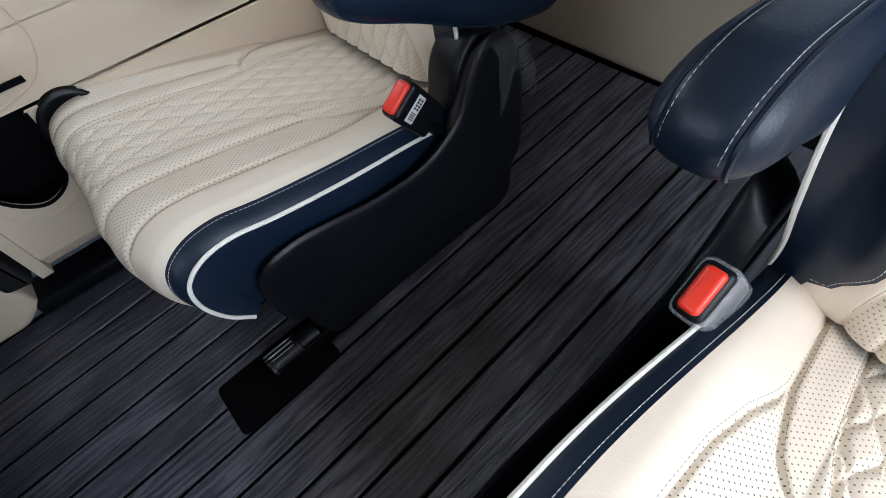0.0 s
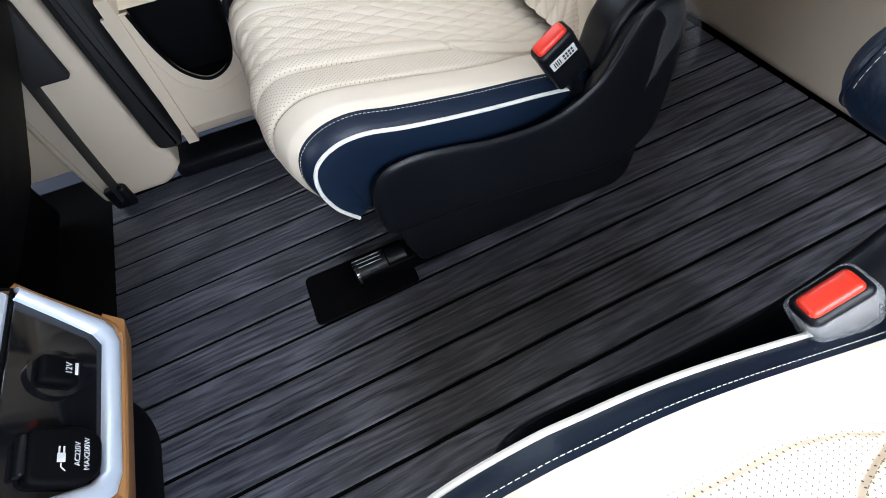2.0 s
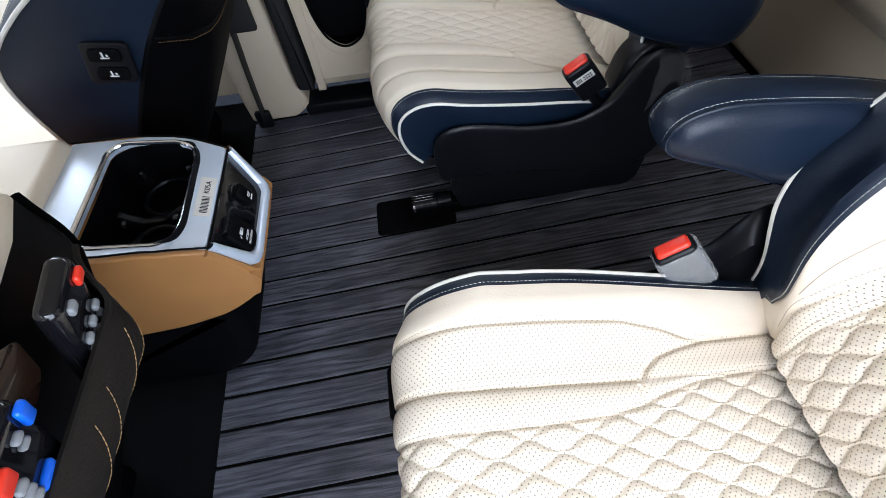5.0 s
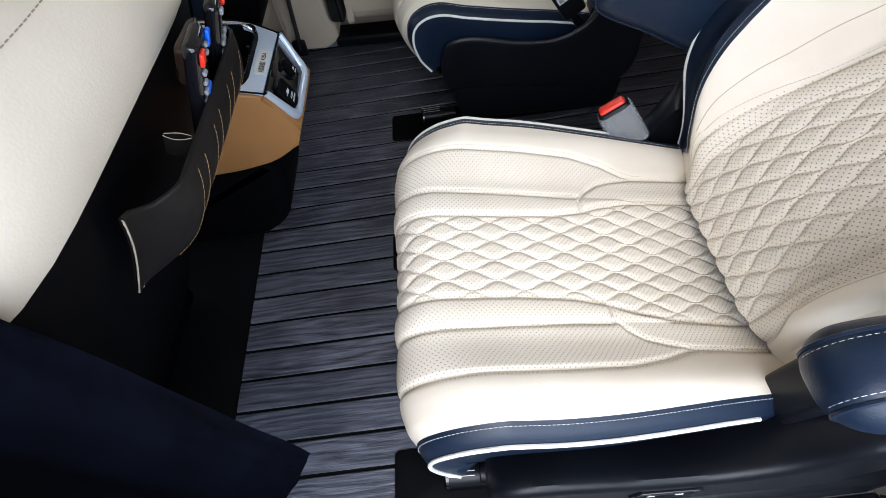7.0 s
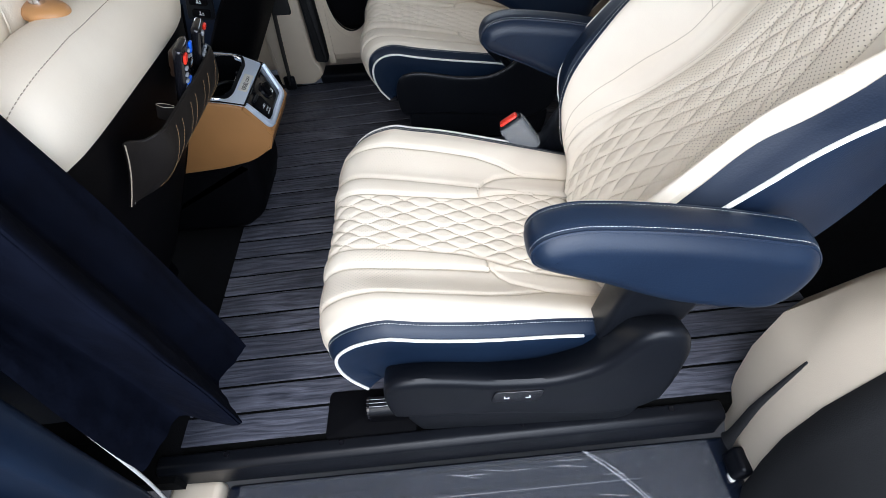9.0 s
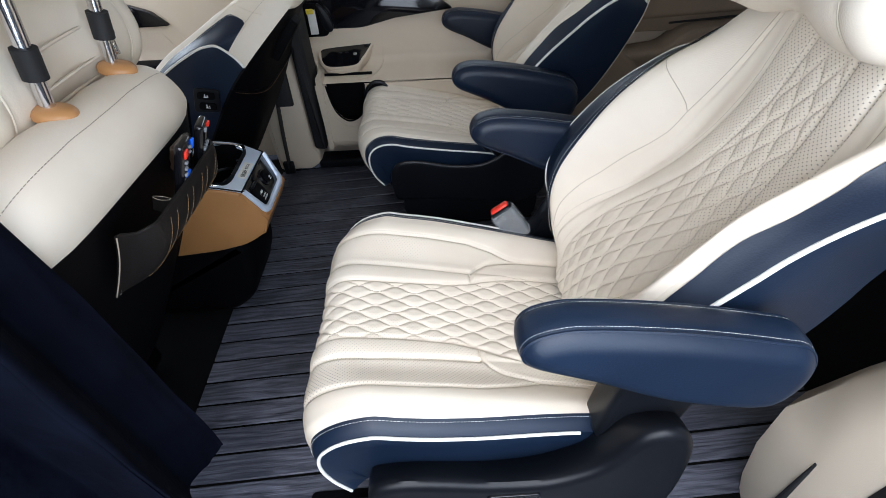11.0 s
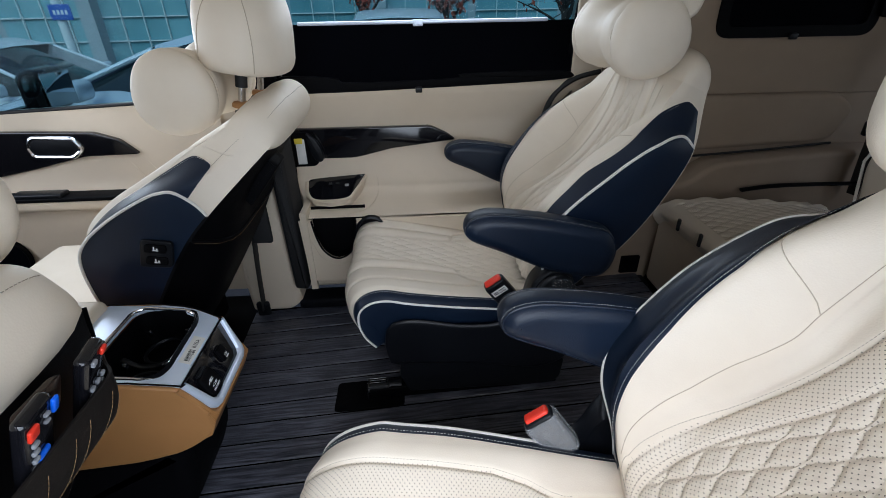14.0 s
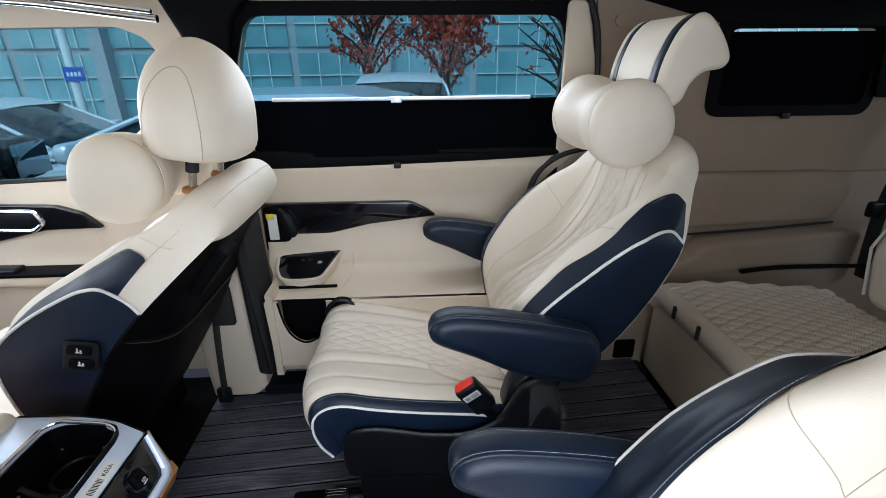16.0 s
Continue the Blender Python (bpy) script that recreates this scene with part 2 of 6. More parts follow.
# ---------------------------------------------------------------- mesh helpers
class Mesh:
    """Collects vertices, faces, material slots and a metric UV."""

    def __init__(self):
        self.v, self.f, self.mi, self.uv = [], [], [], {}

    def add(self, verts, faces, mi=0, uv=None):
        o = len(self.v)
        self.v += [tuple(p) for p in verts]
        for face in faces:
            self.f.append(tuple(o + i for i in face))
            self.mi.append(mi)
        if uv:
            for i, c in enumerate(uv):
                self.uv[o + i] = c
        return self

    def grid(self, rows, pick=None, uv=None, flip=False, wrap=False):
        nr, nc = len(rows), len(rows[0])
        o = len(self.v)
        for r in rows:
            self.v += [tuple(p) for p in r]
        if uv:
            k = o
            for r in uv:
                for c in r:
                    self.uv[k] = c
                    k += 1
        for i in range(nr - 1):
            for j in range(nc if wrap else nc - 1):
                j2 = (j + 1) % nc
                q = (o + i * nc + j, o + i * nc + j2, o + (i + 1) * nc + j2, o + (i + 1) * nc + j)
                self.f.append(q[::-1] if flip else q)
                self.mi.append(pick(i, j) if pick else 0)
        return self

    def loft(self, rings, caps=True, mi=0, flip=False):
        o, n = len(self.v), len(rings[0])
        self.grid(rings, pick=lambda i, j: mi, wrap=True, flip=flip)
        if caps:
            a = tuple(o + i for i in range(n))
            b = tuple(o + (len(rings) - 1) * n + i for i in range(n))
            self.f += [a[::-1], b] if not flip else [a, b[::-1]]
            self.mi += [mi, mi]
        return self

    def tube(self, path, r, n=8, mi=0, closed=False, flat=None):
        path = [Vector(p) for p in path]
        rings = []
        up = None
        for i, p in enumerate(path):
            if closed:
                t = path[(i + 1) % len(path)] - path[i - 1]
            else:
                t = path[min(i + 1, len(path) - 1)] - path[max(i - 1, 0)]
            t.normalize()
            if up is None:
                up = Vector((0, 0, 1)) if abs(t.z) < 0.9 else Vector((1, 0, 0))
            up = (up - t * up.dot(t)).normalized()
            s = t.cross(up)
            rr = r[i] if isinstance(r, (list, tuple)) else r
            k = flat or 1.0
            rings.append([p + s * rr * math.cos(a) + up * rr * k * math.sin(a) for a in (2 * math.pi * q / n for q in range(n))])
        if closed:
            rings.append(rings[0])
        return self.loft(rings, not closed, mi, flip=True)

    def box(self, c, s, mi=0, m=None):
        x, y, z = (a / 2 for a in s)
        v = [Vector((c[0] + i * x, c[1] + j * y, c[2] + k * z)) for i in (-1, 1) for j in (-1, 1) for k in (-1, 1)]
        if m:
            v = [m @ p for p in v]
        return self.add(v, [(0, 1, 3, 2), (4, 6, 7, 5), (0, 4, 5, 1), (2, 3, 7, 6), (0, 2, 6, 4), (1, 5, 7, 3)], mi)

    def rbox(self, c, s, r, mi=0, m=None, n=3):
        """Box with rounded edges: a rounded outline stacked along z with eased ends."""
        x, y, z = (a / 2 for a in s)
        r = min(r, x * 0.98, y * 0.98, z * 0.98)
        rings = []
        levels = [(-z + r - r * math.sin(a), r - r * math.cos(a)) for a in (math.pi / 2 * (1 - k / n) for k in range(n + 1))]
        levels += [(-h, i) for h, i in levels[::-1]]
        for h, inset in levels:
            ring = []
            for qx, qy, a0 in ((1, 1, 0), (-1, 1, 90), (-1, -1, 180), (1, -1, 270)):
                for k in range(n + 1):
                    a = radians(a0 + 90 * k / n)
                    rr = max(r - inset, 1e-4)
                    p = Vector((c[0] + qx * (x - r) + rr * math.cos(a), c[1] + qy * (y - r) + rr * math.sin(a), c[2] + h))
                    ring.append(m @ p if m else p)
            rings.append(ring)
        return self.loft(rings, True, mi)

    def slab(self, outline, y0, y1, r=0.004, mi=0, n=3, to=None):
        """Extrude a closed (x, z) outline along y with rounded rims."""
        pts = [Vector((a, b)) for a, b in outline]
        area = sum(pts[i - 1].x * pts[i].y - pts[i].x * pts[i - 1].y for i in range(len(pts)))
        if area < 0:
            pts.reverse()
        nrm = []
        for i, p in enumerate(pts):
            t = pts[(i + 1) % len(pts)] - pts[i - 1]
            t.normalize()
            nrm.append(Vector((t.y, -t.x)))
        lv = [(y0 + r - r * math.sin(a), r - r * math.cos(a)) for a in (math.pi / 2 * (1 - k / n) for k in range(n + 1))]
        lv += [(y1 - r + r * math.sin(a), r - r * math.cos(a)) for a in (math.pi / 2 * k / n for k in range(n + 1))]
        to = to or (lambda a, y, b: (a, y, b))
        rings = [[to(p.x - q.x * ins, y, p.y - q.y * ins) for p, q in zip(pts, nrm)] for y, ins in lv]
        return self.loft(rings, True, mi, flip=True)

    def dashes(self, path, step=0.006, fill=0.62, r=0.00034, mi=0):
        """A row of stitches along a path."""
        pts = resample(path, step)
        for a, b in zip(pts, pts[1:]):
            a, b = Vector(a), Vector(b)
            c = a.lerp(b, fill)
            t = (c - a).normalized()
            s = t.cross(Vector((0.31, 0.2, 0.93))).normalized()
            u = t.cross(s)
            q = [a + s * r, a + u * r, a - s * r, a - u * r, c + s * r, c + u * r, c - s * r, c - u * r]
            self.add(q, [(0, 4, 5, 1), (1, 5, 6, 2), (2, 6, 7, 3), (3, 7, 4, 0), (0, 1, 2, 3), (7, 6, 5, 4)], mi)
        return self

    def data(self, name, mats, smooth=True):
        me = bpy.data.meshes.new(name)
        me.from_pydata(self.v, [], self.f)
        for m in mats:
            me.materials.append(m)
        me.polygons.foreach_set("material_index", self.mi)
        me.polygons.foreach_set("use_smooth", [smooth] * len(self.f))
        if self.uv:
            layer = me.uv_layers.new(name="metric")
            flat = []
            for lp in me.loops:
                flat += self.uv.get(lp.vertex_index, (0.0, 0.0))
            layer.data.foreach_set("uv", flat)
        me.update()
        if smooth:
            me.set_sharp_from_angle(angle=radians(42))
        return me


def resample(path, step):
    pts = [Vector(p) for p in path]
    out, carry = [pts[0]], 0.0
    for a, b in zip(pts, pts[1:]):
        d = (b - a).length
        s = step - carry
        while s <= d:
            out.append(a.lerp(b, s / d))
            s += step
        carry = d - (s - step)
    return out


def spline(pts, n=8, closed=False):
    """Catmull-Rom through points of any dimension."""
    pts = [Vector(p) for p in pts]
    out, k = [], len(pts)
    for i in range(k if closed else k - 1):
        if closed:
            a, b, c, d = pts[i - 1], pts[i], pts[(i + 1) % k], pts[(i + 2) % k]
        else:
            a, b, c, d = pts[max(i - 1, 0)], pts[i], pts[i + 1], pts[min(i + 2, k - 1)]
        for j in range(n):
            t = j / n
            out.append(0.5 * ((2 * b) + (c - a) * t + (2 * a - 5 * b + 4 * c - d) * t * t + (3 * b - a - 3 * c + d) * t ** 3))
    if not closed:
        out.append(pts[-1])
    return out


def interp(x, table):
    """Smooth reading of a table of (x, value)."""
    if x <= table[0][0]:
        return table[0][1]
    for (a, p), (b, q) in zip(table, table[1:]):
        if x <= b:
            i = table.index((a, p))
            t, w = (x - a) / (b - a), b - a
            left, right = table[max(i - 1, 0)], table[min(i + 2, len(table) - 1)]
            m0 = (q - left[1]) / (b - left[0])
            m1 = (right[1] - p) / (right[0] - a)
            return p * (2 * t ** 3 - 3 * t * t + 1) + m0 * w * (t ** 3 - 2 * t * t + t) + q * (3 * t * t - 2 * t ** 3) + m1 * w * (t ** 3 - t * t)
    return table[-1][1]


def lerp_table(x, table):
    if x <= table[0][0]:
        return table[0][1]
    for (a, p), (b, q) in zip(table, table[1:]):
        if x <= b:
            return p + (q - p) * (x - a) / (b - a)
    return table[-1][1]


def rounded(pts, r, n=4):
    """Round the corners of a closed 2D outline."""
    out = []
    k = len(pts)
    for i in range(k):
        p, a, b = Vector(pts[i]), Vector(pts[i - 1]), Vector(pts[(i + 1) % k])
        da, db = (a - p), (b - p)
        q = min(r, da.length * 0.45, db.length * 0.45)
        s, e = p + da.normalized() * q, p + db.normalized() * q
        for j in range(n + 1):
            t = j / n
            out.append(tuple(s * (1 - t) ** 2 + p * 2 * t * (1 - t) + e * t * t))
    return out


def thing(name, label, category, loc=(0, 0, 0), group="", kind="", m=None):
    ob = new(name)
    ob.empty_display_size = 0.05
    ob.matrix_basis = m if m else Matrix.Translation(loc)
    return tagged(ob, label, category, group, kind)


def part(name, mesh, mats, parent=None, label="", m=None, smooth=True):
    """Link a mesh as ONE object under a thing or a part."""
    mats = mats if isinstance(mats, (list, tuple)) else [mats]
    data = mesh if isinstance(mesh, bpy.types.Mesh) else mesh.data(name, mats, smooth)
    ob = new(name, data)
    ob.parent = parent
    if m:
        ob.matrix_basis = m
    return tagged(ob, label)


def solo(name, mesh, mats, label, category="", kind="", group="", m=None, smooth=True):
    return tagged(part(name, mesh, mats, None, label, m, smooth), "", category, group, kind)


def text_part(name, words, size, mat, parent, m):
    """Raised lettering in the built-in font, as a mesh."""
    cu = bpy.data.curves.new(name, "FONT")
    cu.body, cu.size, cu.extrude, cu.align_x, cu.align_y = words, size, 0.0002, "CENTER", "CENTER"
    tmp = bpy.data.objects.new(name, cu)
    me = bpy.data.meshes.new_from_object(tmp)
    bpy.data.objects.remove(tmp)
    me.materials.clear()
    me.materials.append(mat)
    ob = new(name, me)
    ob.parent = parent
    ob.matrix_basis = m
    return ob


def sstep(a, b, x):
    t = min(max((x - a) / (b - a), 0.0), 1.0)
    return t * t * (3 - 2 * t)


def quilt(a, b, la, pb, amp=0.46):
    """Height 0..1 of eye-shaped quilting: waves along a that touch row by row along b."""
    row = b / pb
    best = 9.0
    for k in range(int(math.floor(row)) - 1, int(math.floor(row)) + 3):
        sgn = 1 if k % 2 == 0 else -1
        best = min(best, abs(row - k - sgn * amp * math.cos(2 * math.pi * a / la)))
    return min(best / 0.50, 1.0) ** 0.5


def groove(d, w=0.004):
    return math.exp(-(d / w) ** 2)

# ---------------------------------------------------------------- seats
# the van stands nose down, so the floor climbs a little towards the rear
FLOOR = pose(0, 0, -0.006, 0, -2.86, 1.49)
ON_FLOOR = pose(0, 0, -0.006, 0, -2.86, 0)
HALF = 0.247
NU = 248
NOSE = spline([(0.092, 0.190), (0.060, 0.225), (0.043, 0.272), (0.054, 0.318), (0.094, 0.341), (0.16, 0.336), (0.26, 0.319), (0.35, 0.300), (0.46, 0.276), (0.57, 0.250)], 14)
SEAM_A = [(0.0, 0.190), (0.25, 0.187), (0.34, 0.183), (0.395, 0.172), (0.43, 0.160), (0.45, 0.156), (0.60, 0.161)]
SEAM_B = [(0.0, 0.121), (0.14, 0.118), (0.30, 0.113), (0.60, 0.110)]
SEAM_D = [(0.349, 0.104), (0.362, 0.124), (0.385, 0.140), (0.41, 0.147), (0.45, 0.155), (0.60, 0.161)]
CROSS = 0.349
SEAM_C = [(0.0, 0.074), (0.22, 0.072), (0.30, 0.075), (0.345, 0.083), (0.38, 0.095), (0.43, 0.107), (0.52, 0.114), (0.60, 0.115)]


def cushion_rows(bolster, squeeze=0.0):
    """Top of the cushion: rows from under the nose to the back, with seams and quilting pressed in."""
    pts = resample([(p.x, 0, p.y) for p in NOSE], 0.0027)
    cols = [-1 + 2 * i / NU for i in range(NU + 1)]
    rows, kinds, uvs = [], [], []
    arc = 0.0
    for i, p in enumerate(pts):
        q0, q1 = pts[max(i - 1, 0)], pts[min(i + 1, len(pts) - 1)]
        t = (q1 - q0).normalized()
        n = Vector((-t.z, 0, t.x))
        if i:
            arc += (p - pts[i - 1]).length
        row, kind, uv = [], [], []
        for u in cols:
            y = HALF * u * (1 - 0.10 * sstep(0.22, 0.58, p.x)) - squeeze * sstep(0.78, 1.0, u)
            ay = abs(y)
            plan = 0.034 * abs(u) ** 3.2 * (1 - sstep(0.10, 0.22, p.x))
            a, b, c = (lerp_table(p.x, s) for s in (SEAM_A, SEAM_B, SEAM_C))
            top = sstep(0.05, 0.16, p.x)
            bol = bolster * sstep(0.13, 0.215, ay) * (0.35 + 0.65 * top) - 0.005 * sstep(0.230, 0.25, ay)
            h = bol - 0.004 * (1 - sstep(0.0, 0.12, ay))
            sink = max(0.0050 * groove(ay - a), 0.0058 * groove(ay - b) if p.x < CROSS else 0.0058 * groove(ay - lerp_table(p.x, SEAM_D)), 0.0058 * groove(p.x - CROSS) if c < ay < 0.106 else 0.0, 0.0055 * groove(ay - c))
            puff = 0.0
            if ay < c:
                k = quilt(arc, y + 0.5, 0.074, 0.0172, 0.43)
                puff = 0.0050 * (k - 1.0) * sstep(0, 0.006, c - ay)
                kind.append(1)
            else:
                kind.append(0 if ay > a else 1)
                puff = 0.0028 * math.sin(math.pi * min(max((ay - c) / max(b - c, 1e-3), 0), 1)) if ay < b else (0.0035 * math.sin(math.pi * min((ay - b) / max(a - b, 1e-3), 1)) if ay < a else 0)
            q = p + n * (h - sink + puff) + Vector((plan, y, 0))
            row.append(q)
            uv.append((y, arc))
        rows.append(row), kinds.append(kind), uvs.append(uv)
    return rows, kinds, uvs


CUSHIONS = {True: cushion_rows(0.037, 0.015), False: cushion_rows(0.013)}


def side_curve(rows, sgn):
    return [r[-1] if sgn > 0 else r[0] for r in rows]


def toward(p, k, dy, sgn):
    """Move a rim point inwards in the side view (towards the cushion's core) and outwards in y."""
    core = Vector((max(p.x + 0.03, 0.17), 0, 0.20))
    d = Vector((core.x - p.x, 0, core.z - p.z))
    d.normalize()
    if p.x < 0.15:
        k *= 0.2 + 0.8 * sstep(0.18, 0.28, p.z)
    return p + d * k + Vector((0, sgn * dy, 0))


def build_cushion(seat, full):
    ROWS_C, KINDS_C, UVS_C = CUSHIONS[full]
    ms = Mesh()
    ms.grid(ROWS_C, pick=lambda i, j: KINDS_C[i][j], uv=UVS_C)
    cushion = part("seat_cushion", ms, [cream, cream_perf], seat, "quilted and perforated cream leather cushion")
    for sgn in (-1, 1):
        rim = side_curve(ROWS_C, sgn)
        kk, kd = (0.45, 1.0) if full and sgn > 0 else (1.0, 1.0)  # the aisle side of the near seat is squeezed in
        rows = [rim]
        for k, dy in ((0.002, 0.004), (0.006, 0.0105), (0.012, 0.0170), (0.019, 0.0215)):
            rows.append([toward(p, k * kk, dy * kd, sgn) for p in rim])
        part("side_band", Mesh().grid(rows, flip=sgn < 0), navy, cushion, "navy leather side band")
        pipe = [toward(p, 0.0185 * kk, 0.0232 * kd, sgn) for p in rim]
        last = next(i for i, p in enumerate(pipe) if p.x > 0.485 and i > 20)
        part("piping", Mesh().tube(pipe[: last + 1], 0.0028, 8), white_pipe, cushion, "white leather piping")
        low = []
        for k, dy in ((0.019, 0.0215), (0.036, 0.0222), (0.056, 0.0205), (0.075, 0.017)):
            low.append([toward(p, k * kk, dy * kd, sgn) for p in rim])
        low.append([Vector((max(p.x, 0.145), p.y + sgn * 0.008, 0.19)) for p in rim])
        part("lower_side_panel", Mesh().grid(low, flip=sgn < 0), navy, cushion, "navy leather lower side panel")
        part("stitching", Mesh().dashes([toward(p, 0.0016 * kk, 0.0052 * kd, sgn) + Vector((0, 0, 0.0004)) for p in rim[11:]], 0.0055), thread, cushion, "pale contrast stitching")
    for sgn in (-1, 1):
        for tab, first, lim, off in ((SEAM_A, 0.0, 0.47, 0.004), (SEAM_B, 0.0, CROSS, 0.004), (SEAM_D, CROSS + 0.004, 0.6, -0.004), (SEAM_C, 0.0, 0.6, 0.0035)):
            path = []
            for row in ROWS_C[14:-5]:
                x0 = row[NU // 2].x
                if x0 > lim or x0 < first:
                    continue
                yy = lerp_table(x0, tab) + off
                u = yy / (HALF * (1 - 0.10 * sstep(0.22, 0.58, x0)))
                f = (sgn * u + 1) * NU / 2
                j = int(f)
                path.append(row[j].lerp(row[j + 1], f - j) + Vector((0, 0, 0.0004)))
            part("seam_stitching", Mesh().dashes(path, 0.0052, 0.55, 0.00042), thread_dark, cushion)
    base = Mesh().rbox((0.36, 0, 0.185), (0.44, 0.44, 0.10), 0.02)
    part("seat_pan", base, matt_black, seat)
    return cushion


BACK_W = [(0.0, 0.174), (0.10, 0.186), (0.20, 0.203), (0.30, 0.216), (0.38, 0.224), (0.453, 0.226), (0.50, 0.218), (0.56, 0.198), (0.60, 0.185), (0.63, 0.177)]
TOP_V, TOP_H = 0.600, 0.076
NBV, NBU = 204, 200
BACK_E = [(0.0, -0.020), (0.05, -0.050), (0.10, -0.084), (0.15, -0.116), (0.20, -0.130), (0.245, -0.129), (0.31, -0.112), (0.355, -0.096), (0.40, -0.076), (0.453, -0.042), (0.51, -0.008), (0.555, 0.006), (0.60, 0.022), (0.64, 0.036)]
BACK_C = [(0.0, -0.046), (0.07, -0.058), (0.13, -0.056), (0.20, -0.036), (0.27, -0.004), (0.33, 0.017), (0.40, 0.029), (0.48, 0.031), (0.54, 0.022), (0.60, 0.012), (0.64, 0.01)]
PIPE_B = [(0.0, -0.010), (0.05, -0.040), (0.10, -0.072), (0.145, -0.102), (0.19, -0.115), (0.235, -0.113), (0.30, -0.094), (0.366, -0.066), (0.42, -0.040), (0.468, -0.006), (0.500, 0.040), (0.51, 0.06), (0.60, 0.08)]
INNER = [(0.0, 0.147), (0.06, 0.149), (0.12, 0.143), (0.20, 0.138), (0.26, 0.129), (0.34, 0.113), (0.42, 0.101), (0.50, 0.096), (0.64, 0.092)]
OUTER = [(0.0, 0.146), (0.10, 0.150), (0.155, 0.153), (0.22, 0.155), (0.285, 0.154), (0.33, 0.147), (0.36, 0.143), (0.40, 0.145), (0.46, 0.142), (0.54, 0.132), (0.64, 0.12)]
QUILTW = [(0.0, 0.118), (0.06, 0.123), (0.11, 0.122), (0.18, 0.114), (0.25, 0.097), (0.33, 0.072), (0.39, 0.060), (0.46, 0.051), (0.56, 0.042), (0.64, 0.038)]
BACK_REAR = [(0.0, 0.022), (0.08, 0.040), (0.16, 0.064), (0.25, 0.084), (0.35, 0.092), (0.50, 0.092), (0.668, 0.092)]


FRONT_W = [(0.0, 0.185), (0.10, 0.205), (0.22, 0.222), (0.32, 0.224), (0.42, 0.220), (0.50, 0.215), (0.58, 0.209), (0.63, 0.203)]


FRONT_E = [(0.0, -0.060), (0.10, -0.120), (0.20, -0.170), (0.262, -0.177), (0.34, -0.148), (0.42, -0.098), (0.47, -0.066), (0.52, -0.040), (0.56, -0.012), (0.60, 0.012), (0.64, 0.03)]
FRONT_REAR = [(0.0, -0.010), (0.20, 0.005), (0.335, 0.021), (0.42, 0.042), (0.52, 0.076), (0.60, 0.105), (0.68, 0.135)]


NEAR_REAR = [(0.0, 0.050), (0.30, 0.080), (0.45, 0.092), (0.60, 0.102), (0.68, 0.11)]
NEAR_W = [(v, w + 0.012) for v, w in FRONT_W]


def rear_of(v, table):
    if table is BACK_W:
        return interp(v, BACK_REAR)
    return interp(v, NEAR_REAR if table is NEAR_W else FRONT_REAR)


def back_rows(table):
    edges = BACK_E if table is BACK_W else FRONT_E
    rows, kinds, uvs = [], [], []
    nv, nu = NBV, NBU
    for i in range(nv + 1):
        v = TOP_V * i / nv
        w, e, c = interp(v, table), interp(v, edges), interp(v, BACK_C)
        inn, qw = interp(v, INNER), interp(v, QUILTW)
        row, kind, uv = [], [], []
        for j in range(nu + 1):
            u = -1 + 2 * j / nu
            y = w * u
            ay = abs(y)
            roll = 0.026 * (1 - sstep(0.46, 0.58, v)) * sstep(0.0, 0.10, v)
            k = sstep(min(interp(v, OUTER) - 0.022, w - 0.075), w * 0.96, ay)
            d = c + (e - roll - c) * k + roll * (max(abs(u) - 0.80, 0) / 0.20) ** 1.8
            d += 0.0055 * groove(ay - inn) * (v < 0.60) + 0.005 * groove(ay - qw) * (v < 0.60)
            d += 0.003 * groove(ay - interp(v, OUTER), 0.003) * (0.10 < v < 0.58)
            if ay < qw and v < 0.565:
                q = quilt(v, y + 0.5, 0.074, 0.0172, 0.42)
                d -= 0.0068 * (q - 1.0) * sstep(0, 0.01, qw - ay) * sstep(0.565, 0.53, v)
                kind.append(1)
            else:
                if ay < inn:
                    d -= 0.003 * math.sin(math.pi * min(max((ay - qw) / max(inn - qw, 1e-3), 0), 1))
                kind.append(1 if ay < inn and v < 0.60 else 0)
            row.append(Vector((d, y, v)))
            uv.append((y, v))
        rows.append(row), kinds.append(kind), uvs.append(uv)
    return rows, kinds, uvs


SHELLS = {1: (back_rows(NEAR_W), NEAR_W), 2: (back_rows(BACK_W), BACK_W), 3: (back_rows(FRONT_W), FRONT_W)}


def side_point(v, d, sgn, proud=0.0, table=BACK_W):
    """The side of a backrest: it slopes out from the cream edge to the piping, then runs straight to the rear."""
    ahead = table is not BACK_W
    w, e, q = interp(v, table), interp(v, FRONT_E if ahead else BACK_E), interp(v, PIPE_H if ahead else PIPE_B)
    flare = 0.050 * (1 - 0.92 * sstep(0.46, 0.64, v))
    t = min(max((d - e) / max(q - e, 0.008), 0.0), 1.0)
    out = flare * (sstep(0.0, 1.0, t) ** 0.8 if ahead else t ** 0.9)
    tail = 0.016 * sstep(0.2, 1.0, (d - e) / (rear_of(v, table) - e))
    return Vector((d, sgn * (w + out - tail + proud), v))


